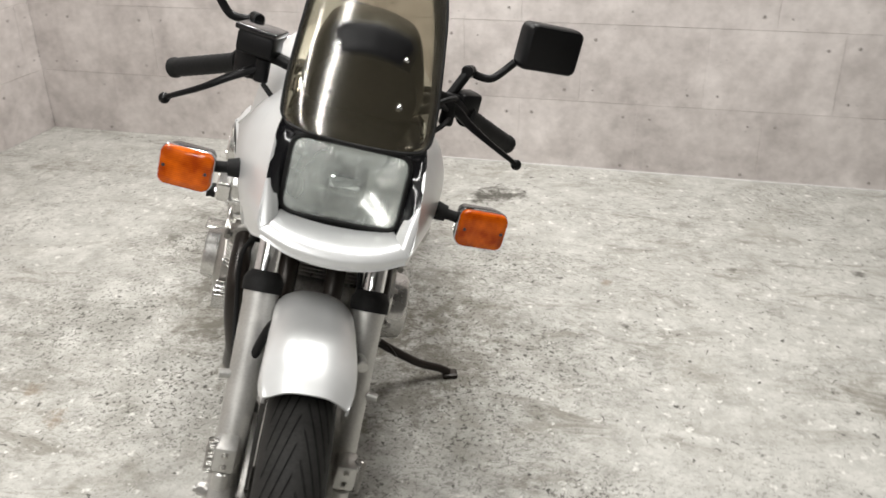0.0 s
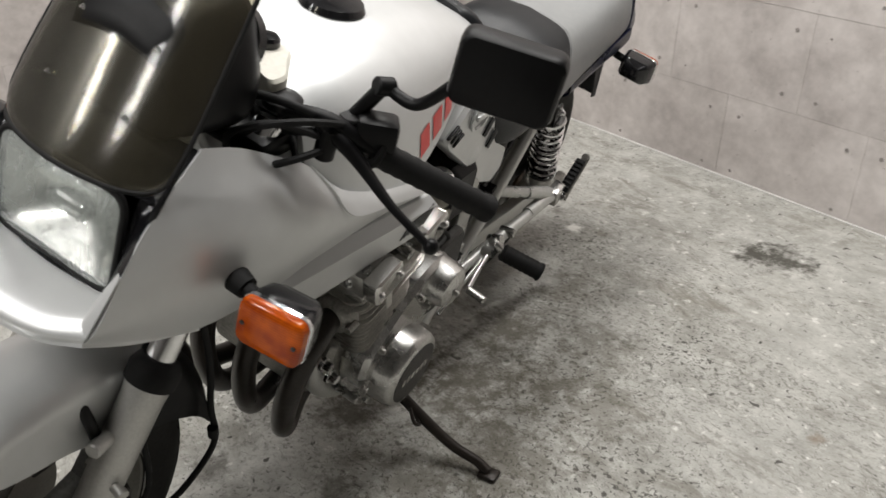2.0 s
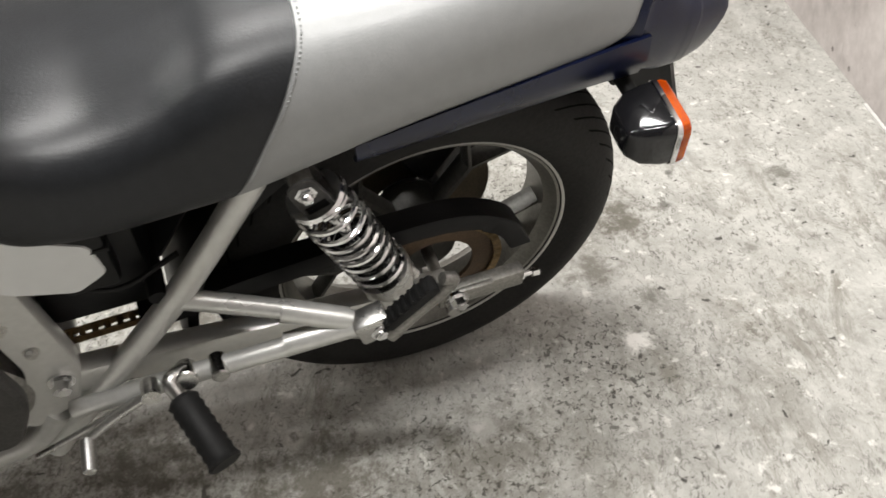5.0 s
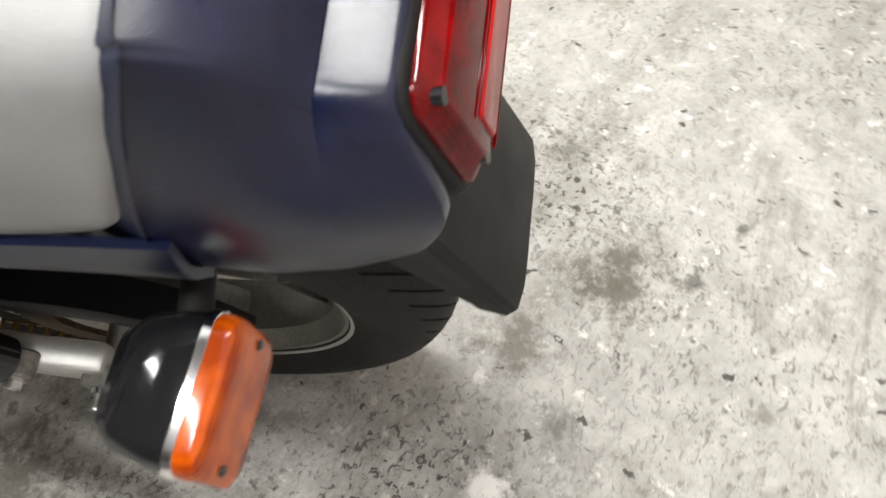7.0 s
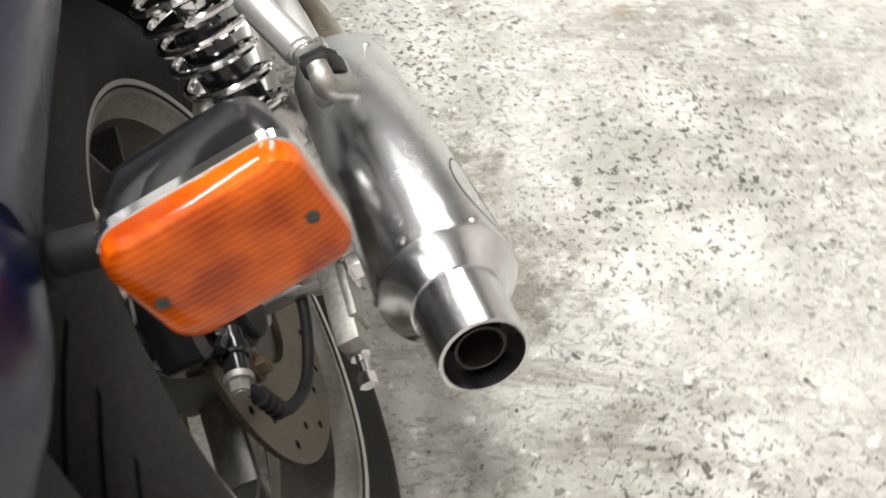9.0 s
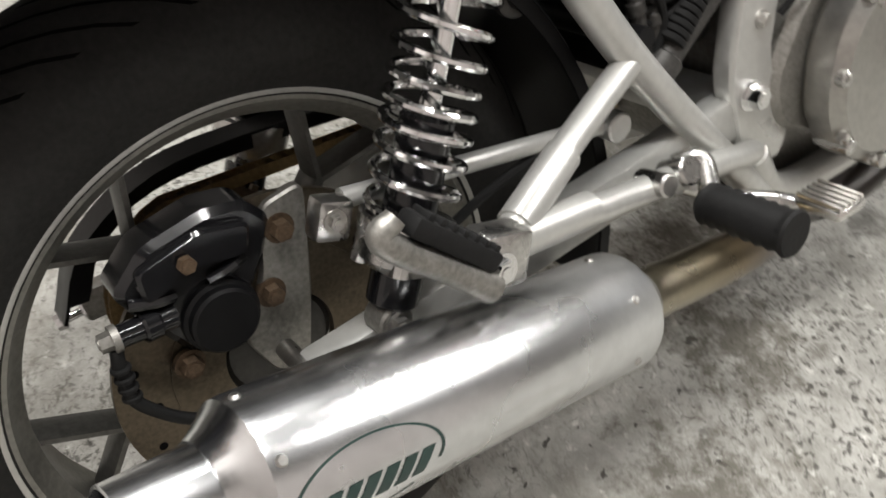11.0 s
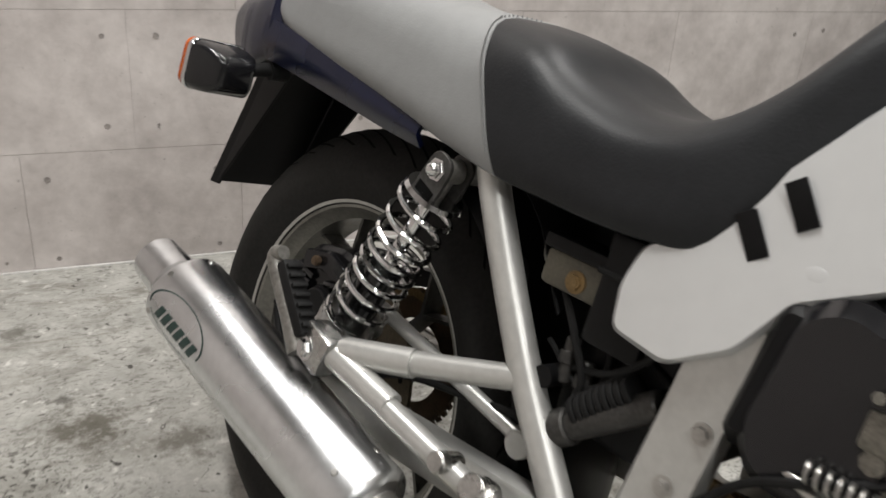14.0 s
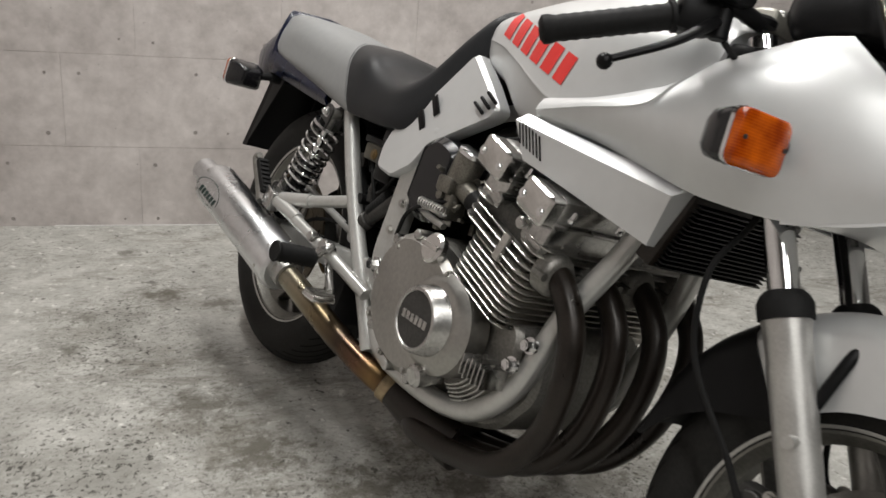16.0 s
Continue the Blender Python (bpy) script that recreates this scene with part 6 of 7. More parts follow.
for k in range(10 * 10):
    a = 2 * math.pi * k / 10
    pts.append((-0.165 + 0.008 * math.cos(a), 0.985 - 0.075 * k / 100, 0.553 + 0.008 * math.sin(a)))
tube(bm, pts, 0.0016, 6, 1)
part("clutch_spring", bm, steel, engine)

# left: alternator cover, starter housing, sprocket cover
bm = bmesh.new()
lathe(bm, (0.14, 0.800, 0.348), (1, 0, 0), [(0, 0.098), (0.034, 0.096), (0.040, 0.090), (0.043, 0.0815), (0.090, 0.078), (0.099, 0.0735), (0.103, 0.067), (0.103, 0.0)], 64)
gen = part("generator_cover", bm, alu, engine, "brushed round generator cover with a dark badge")
bm = bmesh.new()
lathe(bm, (0.2425, 0.800, 0.348), (1, 0, 0), [(0, 0.063), (0.0018, 0.0625), (0.002, 0.060)], 48)
part("badge_plate", bm, dark_metal, gen)
for j in range(6):
    bm = bmesh.new()
    box(bm, (0.2448, 0.764 + 0.0145 * j, 0.349), (0.0012, 0.0085, 0.016), 0.0)
    part("badge_bar", bm, polished, gen)
bm = bmesh.new()
ol = rounded([(0.69, 0.41), (0.77, 0.49), (0.86, 0.54), (0.93, 0.53), (0.945, 0.46), (0.88, 0.40), (0.80, 0.34), (0.70, 0.33)], 0.03)
plate(bm, ol, 0.14, 0.198, 0.01)
part("side_cover_left", bm, alu, engine, "cast aluminium left engine cover")
bm = bmesh.new()
lathe(bm, (0.10, 0.897, 0.487), (1, 0, 0), [(0, 0.052), (0.062, 0.052), (0.066, 0.049), (0.070, 0.0495), (0.083, 0.0485), (0.086, 0.046), (0.118, 0.044), (0.130, 0.040), (0.136, 0.030)], 40)
part("starter_cover", bm, alu, engine, "rounded starter gear cover")
for y, z in ((0.892, 0.485), (0.836, 0.481), (0.73, 0.425), (0.87, 0.44), (0.70, 0.35)):
    bolt(engine, (0.20 if y != 0.892 else 0.237, y, z), (1, 0, 0), 0.006, 0.007, steel)
bm = bmesh.new()
plate(bm, rounded([(0.93, 0.50), (1.045, 0.52), (1.06, 0.40), (1.02, 0.31), (0.93, 0.33)], 0.03), 0.14, 0.165, 0.006)
part("sprocket_cover", bm, dark_metal, engine, "grimy dark sprocket cover")
# carburettors and airbox
carbs = new("carburettors")
carbs.parent = bike
tagged(carbs, "grimy row of carburettors")
for k in range(4):
    x = -0.128 + 0.0853 * k
    c0 = V(x, 0.945, 0.607)
    bm = bmesh.new()
    cyl(bm, c0 + V(0, -0.06, -0.02), c0 + V(0, 0.05, 0.01), 0.019, n=20, bev=0.002)
    for q in range(14):
        rp = c0 + V(random.uniform(-0.026, 0.026), random.uniform(-0.045, 0.03), random.uniform(-0.075, 0.03))
        rd = V(random.choice((-1, 1)) * random.uniform(0.3, 1), random.uniform(-1, 1), random.uniform(-0.6, 0.6)).normalized()
        cyl(bm, rp, rp + rd * random.uniform(0.008, 0.02), random.uniform(0.003, 0.0075), n=8)
    cyl(bm, c0 + V(0, -0.005, 0.0), c0 + V(0, -0.02, 0.052), 0.028, n=20, bev=0.004)
    box(bm, c0 + V(0, 0.01, -0.045), (0.045, 0.06, 0.05), 0.008)
    box(bm, c0 + V(-0.022, 0.0, -0.01), (0.02, 0.04, 0.03), 0.005)
    cyl(bm, c0 + V(-0.03, 0.005, -0.03), c0 + V(-0.012, 0.005, -0.03), 0.009, n=8)
    cyl(bm, c0 + V(0, 0.02, -0.075), c0 + V(0, 0.02, -0.095), 0.008, n=8)
    one = part("carburettor", bm, carb_alloy, carbs, "grimy alloy carburettor")
    bm = bmesh.new()
    lathe(bm, c0 + V(0, -0.02, 0.05), (0, -0.28, 1), [(0, 0.030), (0.007, 0.030), (0.012, 0.022)], 20)
    part("diaphragm_cap", bm, chrome, one)
    bm = bmesh.new()
    cyl(bm, c0 + V(0, -0.055, -0.018), c0 + V(0, -0.10, -0.035), 0.021, n=18, bev=0.003)
    part("intake_rubber", bm, rubber, one)
bm = bmesh.new()
abx = rounded([(0.962, 0.665), (1.055, 0.665), (1.067, 0.53), (0.955, 0.535)], 0.015)
plate(bm, abx, -0.150, 0.150, 0.02)
part("airbox", bm, black, bike, "black plastic airbox")
bm = bmesh.new()
plate(bm, rounded([(1.043, 0.61), (1.050, 0.551), (1.028, 0.517), (0.976, 0.515), (0.930, 0.55), (0.943, 0.608), (0.942, 0.660), (1.0, 0.675), (1.035, 0.655)], 0.02), -0.10, -0.156, 0.012)
part("airbox_duct", bm, gloss_black, bike, "glossy black moulded airbox duct")
bm = bmesh.new()
plate(bm, rounded([(1.315, 0.628), (1.262, 0.618), (1.268, 0.578), (1.30, 0.585)], 0.006), -0.090, -0.094, 0.0008)
tab = part("reservoir_bracket", bm, alu_dull, bike, "thin alloy bracket with a screw")
bolt(tab, (-0.094, 1.292, 0.604), (-1, 0, 0), 0.006, 0.004, rusty, "screw")
bm = bmesh.new()
lathe(bm, (-0.080, 1.341, 0.557), (-1, 0, 0), [(0, 0.020), (0.008, 0.020), (0.010, 0.016), (0.010, 0.012), (0.014, 0.011), (0.015, 0.005)], 24)
part("rubber_mount", bm, dark_metal, bike, "round rubber bush with a bolt")
for y, z in ((1.228, 0.515), (1.205, 0.50)):
    bm = bmesh.new()
    cyl(bm, (-0.108, y, z + 0.022), (-0.112, y - 0.004, z - 0.022), 0.0075, n=14, bev=0.002)
    cyl(bm, (-0.109, y, z + 0.008), (-0.111, y - 0.002, z - 0.004), 0.0092, n=14, bev=0.001)
    part("connector", bm, dark_metal, bike, "grey cable connector")
for q in range(9):
    bm = bmesh.new()
    p_ = V(-0.118, 1.192, 0.480).lerp(V(-0.116, 1.150, 0.522), q / 8)
    cyl(bm, p_ - V(0, -0.0022, 0.0022), p_ + V(0, -0.0022, 0.0022), 0.0165, n=18, bev=0.001)
    part("boot_rib", bm, rubber, bike)
bm = bmesh.new()
box(bm, (0, 1.17, 0.55), (0.20, 0.13, 0.20), 0.012)
part("battery_box", bm, black, bike, "black battery box")

for sx in (1, -1):
    bm = bmesh.new()
    box(bm, (sx * 0.118, 1.178, 0.597), (0.035, 0.062, 0.105), 0.008)
    relay = part("relay_box", bm, black, bike, "black plastic relay box")
    bm = bmesh.new()
    box(bm, (sx * 0.118, 1.178, 0.612), (0.039, 0.066, 0.006), 0.002)
    part("box_strap", bm, rubber, relay)
grimy = material("grimy_plastic", (0.075, 0.068, 0.05), 0.45, 0, 0.35, 20, 0.1, 120)
# right: rear brake reservoir, wiring
bm = bmesh.new()
box(bm, (-0.105, 1.24, 0.592), (0.04, 0.075, 0.036), 0.006)
mc = part("rear_brake_reservoir", bm, grimy, bike, "yellowed brake fluid reservoir with a dark lid")
bm = bmesh.new()
box(bm, (-0.105, 1.24, 0.616), (0.046, 0.082, 0.014), 0.003)
part("reservoir_lid", bm, black, mc)
bolt(mc, (-0.126, 1.235, 0.589), (-1, 0, 0), 0.008, 0.004, chain_gold, "sight_plug")
bm = bmesh.new()
cyl(bm, (-0.118, 1.20, 0.46), (-0.118, 1.12, 0.525), 0.014, n=16, bev=0.002)
cyl(bm, (-0.118, 1.225, 0.44), (-0.118, 1.195, 0.465), 0.018, n=16, bev=0.002)
part("master_cylinder", bm, dark_metal, bike, "black rear brake master cylinder")
for pts in ([(-0.10, 1.225, 0.575), (-0.105, 1.19, 0.54), (-0.112, 1.18, 0.50), (-0.118, 1.165, 0.49)], [(-0.09, 1.2, 0.57), (-0.10, 1.16, 0.55), (-0.105, 1.10, 0.53), (-0.1, 1.06, 0.52)],
            [(-0.118, 1.13, 0.52), (-0.10, 1.25, 0.44), (-0.105, 1.42, 0.40), (-0.10, 1.52, 0.345)],
            [(0.06, 1.2, 0.55), (0.09, 1.12, 0.57), (0.10, 1.05, 0.56)], [(0.03, 0.45, 0.86), (0.06, 0.36, 0.72), (0.075, 0.30, 0.58), (0.115, 0.29, 0.42), (0.10, 0.24, 0.36)],
            [(-0.03, 0.45, 0.86), (-0.075, 0.40, 0.72), (-0.135, 0.40, 0.63), (-0.13, 0.38, 0.52), (-0.11, 0.30, 0.42), (-0.10, 0.26, 0.36)],
            [(0.10, 0.50, 0.92), (0.14, 0.47, 0.88), (0.10, 0.46, 0.83)], [(0.165, 0.49, 0.93), (0.13, 0.43, 0.955), (0.09, 0.41, 0.93), (0.06, 0.44, 0.88)], [(0.175, 0.50, 0.925), (0.15, 0.445, 0.91), (0.10, 0.42, 0.88), (0.05, 0.46, 0.84)], [(0.18, 0.52, 0.945), (0.16, 0.45, 0.965), (0.12, 0.42, 0.95), (0.07, 0.45, 0.90)], [(-0.16, 0.48, 0.905), (-0.12, 0.46, 0.875), (-0.06, 0.45, 0.84)]):
    bm = bmesh.new()
    tube(bm, pts, 0.0045, 8)
    part("cable", bm, rubber, bike, "black rubber hose")
# rear caliper
cal = new("rear_caliper")
cal.parent = bike
tagged(cal, "black opposed-piston rear brake caliper")
CAL = [(1.628, 0.473), (1.597, 0.468), (1.579, 0.447), (1.592, 0.416), (1.611, 0.389), (1.641, 0.353), (1.666, 0.360), (1.693, 0.404), (1.708, 0.436), (1.679, 0.463)]
bm = bmesh.new()
plate(bm, rounded(CAL, 0.008), -0.026, -0.068, 0.006)
body = part("caliper_body", bm, gloss_black, cal)
bm = bmesh.new()
plate(bm, rounded([(1.690, 0.452), (1.640, 0.466), (1.600, 0.455), (1.606, 0.432), (1.650, 0.436), (1.690, 0.425)], 0.006), -0.066, -0.078, 0.003)
part("caliper_bridge", bm, gloss_black, cal)
bm = bmesh.new()
lathe(bm, (-0.064, 1.639, 0.386), (-1, 0, 0), [(0, 0.032), (0.008, 0.031), (0.010, 0.028), (0.016, 0.0275), (0.018, 0.025)], 32)
part("piston_cap", bm, black, cal)
for y0, y1, z0, z1 in ((1.652, 1.690, 0.444, 0.438), (1.610, 1.640, 0.428, 0.420), (1.668, 1.700, 0.420, 0.428)):
    bm = bmesh.new()
    tube(bm, [(-0.070, y0, z0), (-0.073, (y0 + y1) / 2, (z0 + z1) / 2), (-0.070, y1, z1)], 0.005, 8)
    part("casting_rib", bm, gloss_black, cal)
bm = bmesh.new()
cyl(bm, (-0.068, 1.672, 0.404), (-0.072, 1.716, 0.409), 0.0105, 0.009, 16)
cyl(bm, (-0.069, 1.684, 0.4055), (-0.071, 1.698, 0.407), 0.0125, n=16, bev=0.002)
part("banjo_neck", bm, gloss_black, cal)
bolt(cal, (-0.072, 1.718, 0.409), (0, 1, 0.05), 0.008, 0.010, alu_dull, "banjo_bolt")
bm = bmesh.new()
cyl(bm, (-0.062, 1.655, 0.447), (-0.088, 1.655, 0.447), 0.005, n=10)
cyl(bm, (-0.080, 1.655, 0.447), (-0.086, 1.655, 0.447), 0.007, n=6)
part("bleed_nipple", bm, rusty, cal)
for y, z in ((1.574, 0.432), (1.594, 0.380), (1.672, 0.352)):
    bolt(cal, (-0.062, y, z), (-1, 0, 0), 0.0095, 0.010, rusty)
bm = bmesh.new()
plate(bm, rounded([(1.545, 0.462), (1.585, 0.455), (1.596, 0.40), (1.625, 0.345), (1.605, 0.300), (1.575, 0.300), (1.560, 0.36)], 0.012), -0.050, -0.062, 0.002)
part("caliper_bracket", bm, alu_dull, cal, "dull alloy caliper bracket")
bm = bmesh.new()
box(bm, (0, 0, 0), (0.022, 0.030, 0.034), 0.005, Matrix.Translation((-0.108, 1.551, 0.450)) @ Matrix.Rotation(radians(20), 4, "X"))
clip_ob = part("hose_clamp", bm, alu, cal, "alloy clamp block with a bolt")
bolt(clip_ob, (-0.119, 1.552, 0.452), (-1, 0, 0), 0.007, 0.006, steel)
bm = bmesh.new()
tube(bm, [(-0.074, 1.719, 0.402), (-0.076, 1.722, 0.38), (-0.078, 1.718, 0.35), (-0.085, 1.68, 0.315), (-0.095, 1.62, 0.31), (-0.10, 1.56, 0.325)], 0.0052, 10)
part("brake_hose", bm, rubber, cal, "black rubber brake hose")
for q in range(4):
    bm = bmesh.new()
    cyl(bm, (-0.0755, 1.7212, 0.388 - 0.009 * q), (-0.0757, 1.7214, 0.3835 - 0.009 * q), 0.0078, n=12, bev=0.001)
    part("hose_ferrule", bm, rubber, cal)

bm = bmesh.new()
tube(bm, [(-0.10, 1.535, 0.456), (-0.10, 1.248, 0.412)], 0.0085, 14)
cyl(bm, (-0.115, 1.25, 0.412), (-0.085, 1.25, 0.412), 0.015, n=16, bev=0.002)
part("torque_rod", bm, frame_silver, bike, "silver brake torque rod")
# ---- exhaust ----
tinted_pipe = material("tinted_pipe", (0.4, 0.36, 0.28), 0.27, 1, 0.3, 12, 0.04, 150)
nt = tinted_pipe.node_tree
tint_co, tint_sep, tint_map, tint_ramp, tint_mix = (nt.nodes.new("ShaderNode" + n) for n in ("TexCoord", "SeparateXYZ", "MapRange", "ValToRGB", "Mix"))
tint_map.inputs[1].default_value, tint_map.inputs[2].default_value = 0.95, 1.34
nt.links.new(tint_co.outputs["Object"], tint_sep.inputs[0])
nt.links.new(tint_sep.outputs[1], tint_map.inputs[0])
nt.links.new(tint_map.outputs[0], tint_ramp.inputs[0])
for at_, rgb in ((0.12, (0.30, 0.20, 0.10)), (0.22, (0.22, 0.13, 0.09)), (0.36, (0.10, 0.075, 0.06)), (0.55, (0.24, 0.19, 0.12)), (0.75, (0.42, 0.38, 0.29))):
    tint_ramp.color_ramp.elements.new(at_).color = (*rgb, 1)
tint_ramp.color_ramp.elements[0].color = (0.10, 0.06, 0.05, 1)
tint_ramp.color_ramp.elements[-1].color = (0.46, 0.44, 0.38, 1)
tint_mix.data_type, tint_mix.blend_type = "RGBA", "MULTIPLY"
tint_mix.inputs[0].default_value = 0.5
grain = nt.nodes["Principled BSDF"].inputs["Base Color"].links[0].from_socket
nt.links.new(tint_ramp.outputs[0], tint_mix.inputs[6])
nt.links.new(grain, tint_mix.inputs[7])
nt.links.new(tint_mix.outputs[2], nt.nodes["Principled BSDF"].inputs["Base Color"])
exhaust = new("exhaust")
exhaust.parent = bike
tagged(exhaust, "black four-into-one exhaust with a brushed muffler")
for k in range(4):
    x = -0.145 + 0.097 * k
    xe = -0.115 + 0.045 * k
    bm = bmesh.new()
    tube(bm, [(x, 0.668, 0.540), (x, 0.622, 0.532), (x, 0.574, 0.478), (x * 0.95, 0.560, 0.40), (x * 0.85, 0.582, 0.305), (x * 0.62 + xe * 0.3, 0.64, 0.225), (x * 0.25 + xe * 0.7, 0.74, 0.185), (xe, 0.86, 0.168), (-0.085 + 0.025 * k, 0.93, 0.17)], 0.0205, 16)
    part("header_pipe", bm, pipe_black, exhaust, "sooty black header pipe")
    bm = bmesh.new()
    lathe(bm, (x, 0.655, 0.538), (0, -1, -0.12), [(0, 0.034), (0.02, 0.034), (0.026, 0.030), (0.030, 0.024)], 24)
    for dz in (-1, 1):
        cyl(bm, V(x + dz * 0.036, 0.645, 0.537), V(x + dz * 0.036, 0.622, 0.534), 0.007, n=8)
    part("flange", bm, alu_dull, exhaust)
bm = bmesh.new()
tube(bm, [(-0.055, 0.80, 0.172), (-0.082, 0.885, 0.178), (-0.107, 0.975, 0.194)], [0.052, 0.042, 0.029], 20)
part("collector", bm, pipe_black, exhaust)
bm = bmesh.new()
tube(bm, [(-0.098, 0.955, 0.188), (-0.135, 1.03, 0.210), (-0.163, 1.12, 0.237), (-0.178, 1.21, 0.262), (-0.193, 1.342, 0.2945)], 0.0255, 20)
part("link_pipe", bm, tinted_pipe, exhaust, "heat-tinted brown steel link pipe")
bm = bmesh.new()
lathe(bm, (-0.106, 0.968, 0.193), (-0.045, 0.08, 0.028), [(0, 0.028), (0.002, 0.031), (0.022, 0.031), (0.024, 0.028)], 24)
part("pipe_clamp", bm, pipe_brown, exhaust)
MF, MT = V(-0.1925, 1.338, 0.2935), V(-0.2310, 1.7060, 0.3830)
md = (MT - MF).normalized()
ml = (MT - MF).length
bm = bmesh.new()
lathe(bm, MF, md, [(-0.002, 0.03), (-0.001, 0.046), (0.004, 0.0515), (0.009, 0.0535), (ml - 0.010, 0.0535), (ml - 0.004, 0.0525), (ml, 0.048), (ml + 0.010, 0.040), (ml + 0.018, 0.035)], 56)
muffler = part("muffler_can", bm, brushed, exhaust, "brushed aluminium muffler can with worn lettering")
bm = bmesh.new()
lathe(bm, MT, md, [(0.012, 0.034), (0.072, 0.031), (0.0725, 0.0285), (0.02, 0.0285)], 40, closed=True)
part("muffler_tip", bm, brushed, exhaust, "plain aluminium muffler tip")
bm = bmesh.new()
lathe(bm, MT, md, [(0.03, 0.018), (0.064, 0.018), (0.064, 0.016), (0.03, 0.016)], 24, closed=True)
lathe(bm, MT, md, [(0.028, 0.0), (0.03, 0.0284), (0.032, 0.0284)], 24)
part("inner_pipe", bm, pipe_black, exhaust)
bm = bmesh.new()
lathe(bm, MF, md, [(-0.025, 0.0285), (-0.024, 0.032), (0.0, 0.033), (0.004, 0.0285)], 28)
part("muffler_collar", bm, steel, exhaust)
u_, v_ = axes_of(md)
for s_, n_ in ((0.035, 6), (ml - 0.012, 6)):
    for k in range(n_):
        a = 2 * math.pi * k / n_ + 0.3
        rd = u_ * math.cos(a) + v_ * math.sin(a)
        bm = bmesh.new()
        p = MF + md * s_ + rd * 0.0532
        cyl(bm, p, p + rd * 0.002, 0.0042, 0.003, 12)
        part("rivet", bm, steel, muffler)
# worn oval mark and letter bars on the can
MU = V(-1, 0, 0) - md * V(-1, 0, 0).dot(md)
MU.normalize()
MW = md.cross(MU)

def on_can(s, a, r=0.0538):
    return MF + md * s + (MU * math.cos(a) + MW * math.sin(a)) * r

SGN = 1 if MW.z > 0 else -1
A0, SC = SGN * 0.12, ml - 0.068
bm = bmesh.new()
for k in range(96):
    if 52 < k < 62 or 88 < k < 93:
        continue
    a, b_ = 2 * math.pi * k / 96, 2 * math.pi * (k + 1) / 96
    q = [on_can(SC + 0.058 * math.cos(t) * f, A0 + 0.54 * math.sin(t) * f) for t, f in ((a, 1), (b_, 1), (b_, 0.955), (a, 0.955))]
    bm.faces.new([bm.verts.new(p) for p in q])
part("oval_mark", bm, dark_ink, muffler, "worn dark oval outline")
for k in range(6):
    bm = bmesh.new()
    s0 = SC + 0.042 - 0.0145 * k
    steps = [A0 + SGN * (-0.28 + 0.34 * i / 6) for i in range(7)]
    rows_ = [[bm.verts.new(on_can(s0 - 0.0015 * i, a)), bm.verts.new(on_can(s0 - 0.0015 * i - 0.0105, a))] for i, a in enumerate(steps)]
    for a, b_ in zip(rows_, rows_[1:]):
        bm.faces.new((a[0], a[1], b_[1], b_[0]))
    part("mark_bar", bm, dark_ink, muffler)

# ---- foot controls ----
for sx in (1, -1):
    peg = new("footrest")
    peg.parent = bike
    tagged(peg, "ribbed black rubber rider's footrest")
    p0, p1 = (V(0.195, 1.222, 0.372), V(0.288, 1.254, 0.352)) if sx > 0 else (V(-0.195, 1.229, 0.357), V(-0.287, 1.228, 0.361))
    d = p1 - p0
    bm = bmesh.new()
    prof = [(0, 0.015)]
    for k in range(1, 16):
        prof.append((d.length * k / 16, 0.0205 if k % 2 else 0.0185))
    prof += [(d.length * 0.97, 0.022), (d.length, 0.02)]
    lathe(bm, p0, d, prof, 20)
    part("peg_rubber", bm, rubber, peg)
    bm = bmesh.new()
    tube(bm, [(sx * 0.165, 1.235, 0.385), (sx * 0.178, 1.215, 0.388), p0 + d * 0.1], 0.010, 12)
    cyl(bm, (sx * 0.155, 1.235, 0.372), (sx * 0.185, 1.235, 0.388), 0.014, n=16, bev=0.002)
    cyl(bm, (sx * 0.16, 1.275, 0.385), (sx * 0.195, 1.275, 0.392), 0.011, n=16, bev=0.002)
    part("peg_mount", bm, alu, peg)
    pp = new("passenger_footrest")
    pp.parent = bike
    tagged(pp, "folded aluminium passenger footrest with a rubber pad")
    bm = bmesh.new()
    box(bm, (0, 0, 0), (0.03, 0.045, 0.045), 0.005, Matrix.Translation((sx * 0.198, 1.468, 0.418)) @ Matrix.Rotation(radians(15), 4, "X"))
    part("bracket", bm, alu, pp)
    bolt(pp, (sx * 0.213, 1.475, 0.415), (sx, 0, 0), 0.010, 0.007, chrome)
    a, b_ = V(sx * 0.212, 1.485, 0.405), V(sx * 0.212, 1.565, 0.482)
    bm = bmesh.new()
    tube(bm, [a, a + (b_ - a) * 0.4, b_ + V(0, 0, 0), b_ + V(0, -0.012, 0.012)], [0.013, 0.011, 0.010, 0.008], 14)
    part("arm", bm, alu_dull, pp)
    bm = bmesh.new()
    box(bm, (0, 0, 0), (0.024, 0.088, 0.016), 0.004, Matrix.Translation((a + b_) / 2 + V(-sx * 0.002, -0.012, 0.013)) @ Matrix.Rotation(math.atan2(b_.z - a.z, b_.y - a.y), 4, "X"))
    pad = part("pad", bm, rubber, pp)
    for k in range(7):
        bm = bmesh.new()
        box(bm, (0, -0.035 + 0.0115 * k, 0.009), (0.02, 0.005, 0.006), 0.001, Matrix.Translation((a + b_) / 2 + V(-sx * 0.002, -0.012, 0.013)) @ Matrix.Rotation(math.atan2(b_.z - a.z, b_.y - a.y), 4, "X"))
        part("pad_rib", bm, rubber, pad)
bm = bmesh.new()
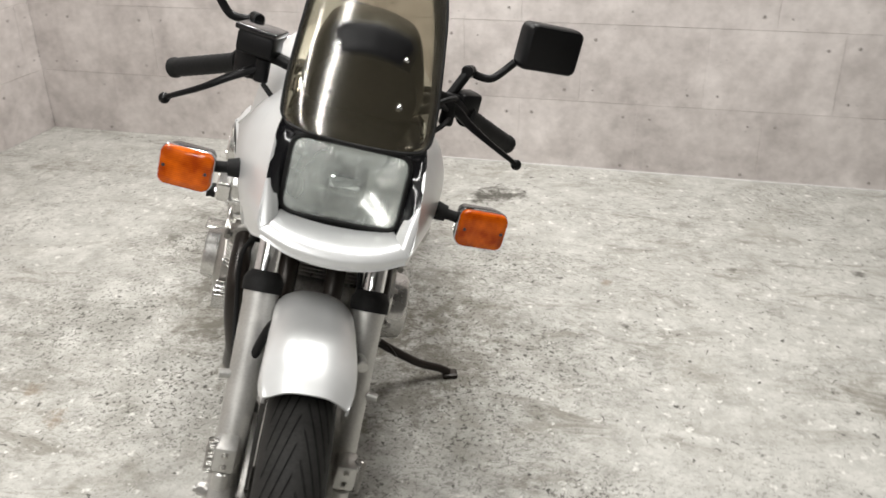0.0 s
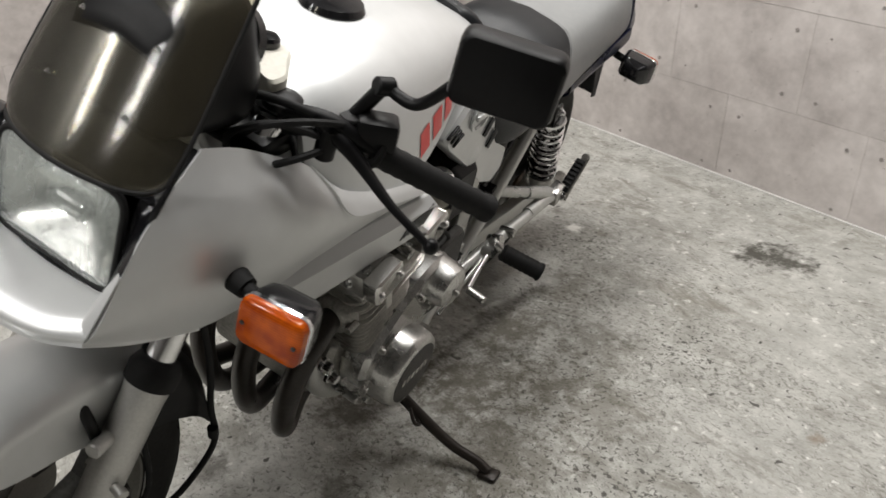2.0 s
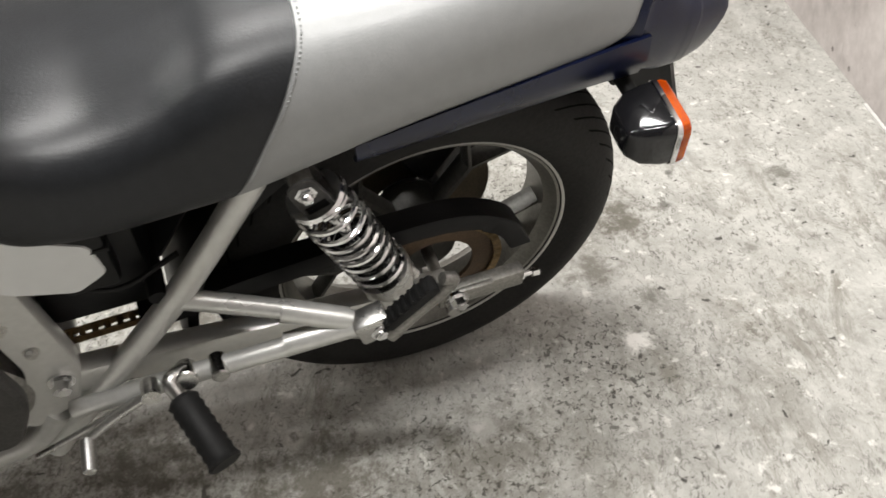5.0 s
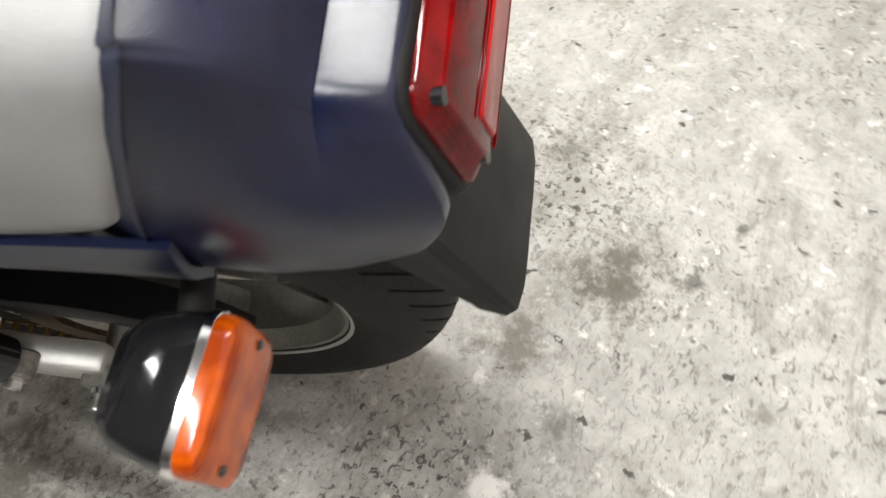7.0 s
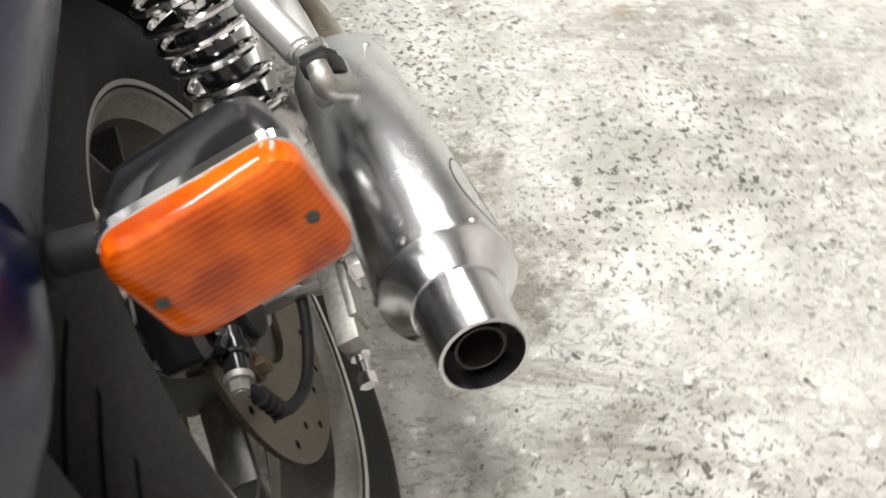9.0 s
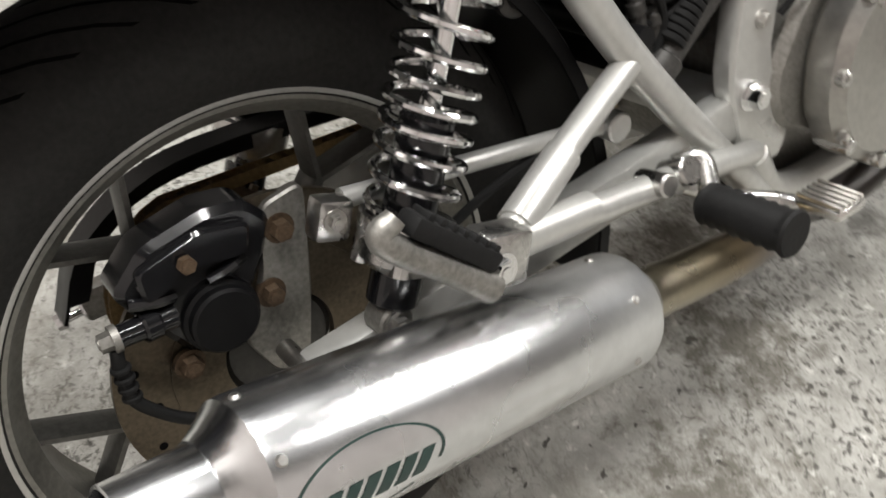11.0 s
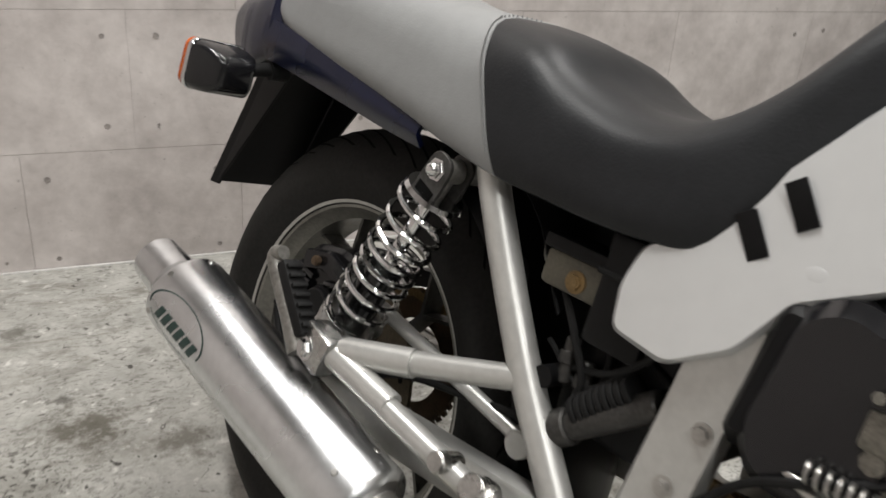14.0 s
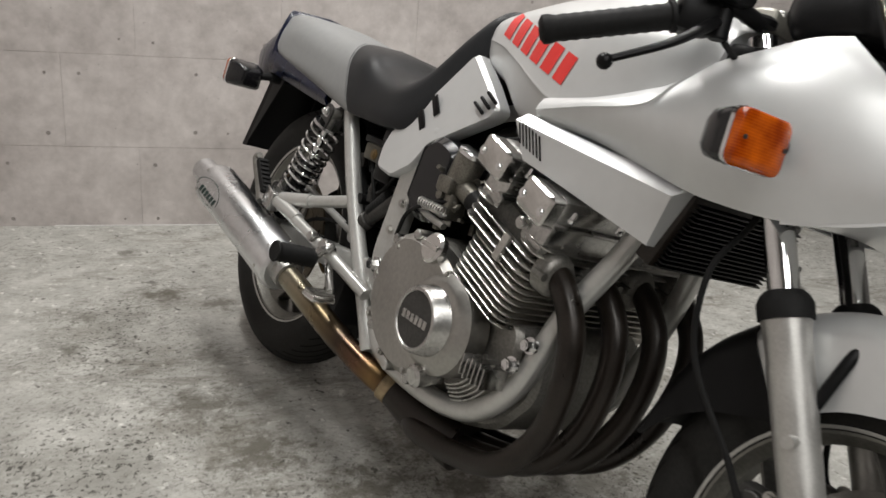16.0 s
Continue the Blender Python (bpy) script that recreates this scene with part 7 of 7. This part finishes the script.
tube(bm, [(-0.165, 1.225, 0.36), (-0.18, 1.18, 0.335), (-0.20, 1.13, 0.318), (-0.235, 1.105, 0.312)], 0.008, 12)
pedal = part("brake_pedal", bm, alu, bike, "cast aluminium rear brake pedal")
bm = bmesh.new()
box(bm, (0, 0, 0), (0.05, 0.045, 0.012), 0.004, Matrix.Translation((-0.24, 1.10, 0.318)))
for k in range(5):
    box(bm, (-0.24, 1.085 + 0.0085 * k, 0.326), (0.046, 0.0035, 0.004), 0.0)
part("pedal_pad", bm, polished, pedal)
bm = bmesh.new()
tube(bm, [(0.18, 1.19, 0.378), (0.185, 1.14, 0.355), (0.19, 1.105, 0.335)], 0.006, 10)
tube(bm, [(0.175, 1.185, 0.37), (0.172, 1.10, 0.325), (0.17, 1.03, 0.29)], 0.0045, 10)
cyl(bm, (0.165, 1.19, 0.376), (0.19, 1.19, 0.382), 0.012, n=14)
shifter = part("gear_lever", bm, alu, bike, "aluminium gear lever with a linkage rod")
bm = bmesh.new()
cyl(bm, (0.19, 1.10, 0.333), (0.235, 1.097, 0.330), 0.009, n=16, bev=0.002)
part("lever_tip", bm, alu, shifter)
FLOOR_Z = math.tan(radians(16.03))
bm = bmesh.new()
foot = V(0.425, 0.885, 0.425 * FLOOR_Z + 0.012)
tube(bm, [(0.15, 0.86, 0.24), (0.22, 0.865, 0.20), (0.33, 0.875, 0.155), foot + V(-0.03, 0, 0.008), foot], [0.016, 0.012, 0.011, 0.0105, 0.011], 14)
stand_ob = part("side_stand", bm, pipe_black, bike, "black steel side stand folded out on the floor")
bm = bmesh.new()
box(bm, (0, 0, 0), (0.040, 0.034, 0.012), 0.0055, Matrix.Translation(foot + V(0.004, 0, -0.004)) @ Matrix.Rotation(radians(-16), 4, "Y"))
part("stand_foot", bm, pipe_black, stand_ob)
bm = bmesh.new()
tube(bm, [(0.24, 0.85, 0.205), (0.262, 0.838, 0.19), (0.268, 0.852, 0.178), (0.25, 0.862, 0.185)], 0.004, 8)
part("stand_tang", bm, pipe_black, stand_ob)

# ---- word mark on the tank: six slanted bars a side, in place of the maker's name ----
def tank_x(y, z):
    hit = tank_tree.ray_cast(V(0.5, y, z), V(-1, 0, 0))
    return hit[0].x if hit[0] is not None else 0.15

tank_tree = BVHTree.FromPolygons([v.co.copy() for v in tank.data.vertices], [tuple(p.vertices) for p in tank.data.polygons])
for sx in (1, -1):
    for k in range(6):
        q0 = k / 6 + 0.012
        q1 = (k + 0.80) / 6
        bm = bmesh.new()
        grid = []
        for i in range(5):
            q = q0 + (q1 - q0) * i / 4
            row = []
            for j in range(7):
                h = -0.5 + j / 6
                y = (0.727 if sx > 0 else 0.713) + 0.255 * q - 0.014 * h
                z = 0.826 + 0.070 * q + 0.044 * h
                row.append(bm.verts.new((sx * (tank_x(y, z) + 0.0012), y, z)))
            grid.append(row)
        for a, b_ in zip(grid, grid[1:]):
            for j in range(6):
                bm.faces.new((a[j], a[j + 1], b_[j + 1], b_[j]))
        part("mark_bar", bm, red_ink, tank, "faded red decal bar")

# ---- wires, hoses and small fixings about the engine ----
bm = bmesh.new()
tube(bm, [(0.070, 0.405, 0.660), (0.084, 0.425, 0.545), (0.090, 0.432, 0.444), (0.102, 0.434, 0.362), (0.096, 0.364, 0.294), (0.086, 0.300, 0.315)], 0.0052, 10)
part("front_brake_hose", bm, rubber, bike, "black rubber brake hose hanging in a loop")
bm = bmesh.new()
cyl(bm, (0.099, 0.431, 0.405), (0.101, 0.433, 0.385), 0.0085, n=14, bev=0.001)
part("front_hose_clip", bm, rubber, bike)
bm = bmesh.new()
cyl(bm, (0.088, 0.245, 0.545), (0.094, 0.214, 0.549), 0.011, n=16, bev=0.002)
part("fork_boss", bm, slider_silver, bike)
for pts, r in (([(-0.13, 0.90, 0.66), (-0.15, 0.86, 0.69), (-0.12, 0.80, 0.715), (-0.06, 0.76, 0.72)], 0.005), ([(-0.145, 0.93, 0.57), (-0.165, 0.97, 0.55), (-0.16, 1.02, 0.52), (-0.14, 1.06, 0.47)], 0.004),
               ([(0.13, 0.90, 0.66), (0.15, 0.86, 0.69), (0.12, 0.80, 0.715), (0.06, 0.76, 0.72)], 0.005), ([(0.145, 0.93, 0.57), (0.16, 0.97, 0.53), (0.15, 1.0, 0.50), (0.12, 1.03, 0.47)], 0.004),
               ([(-0.12, 1.10, 0.62), (-0.13, 1.13, 0.57), (-0.125, 1.17, 0.53), (-0.11, 1.22, 0.51)], 0.0035), ([(-0.11, 1.12, 0.63), (-0.125, 1.15, 0.55), (-0.115, 1.20, 0.50), (-0.10, 1.26, 0.52)], 0.003),
               ([(-0.115, 1.25, 0.575), (-0.12, 1.22, 0.54), (-0.118, 1.20, 0.50), (-0.118, 1.215, 0.46)], 0.004), ([(0.11, 1.12, 0.62), (0.125, 1.15, 0.56), (0.12, 1.2, 0.52), (0.10, 1.27, 0.53)], 0.0035)):
    bm = bmesh.new()
    tube(bm, pts, r, 8)
    part("wire", bm, rubber, engine, "black rubber hose")
for y, z in ((0.80, 0.315), (0.845, 0.272), (0.91, 0.268), (0.985, 0.315), (1.012, 0.40), (0.985, 0.478), (0.93, 0.503), (0.80, 0.455), (0.775, 0.40)):
    bm = bmesh.new()
    cyl(bm, (-0.150, y, z), (-0.1925, y, z), 0.0095, n=14, bev=0.002)
    part("cover_lug", bm, alu, engine)
for y, z in ((0.715, 0.30), (0.76, 0.262), (0.84, 0.255), (0.705, 0.39), (0.765, 0.465)):
    bm = bmesh.new()
    cyl(bm, (0.140, y, z), (0.190, y, z), 0.0095, n=14, bev=0.002)
    part("cover_lug", bm, alu, engine)
    bolt(engine, (0.190, y, z), (1, 0, 0), 0.0055, 0.006, steel)
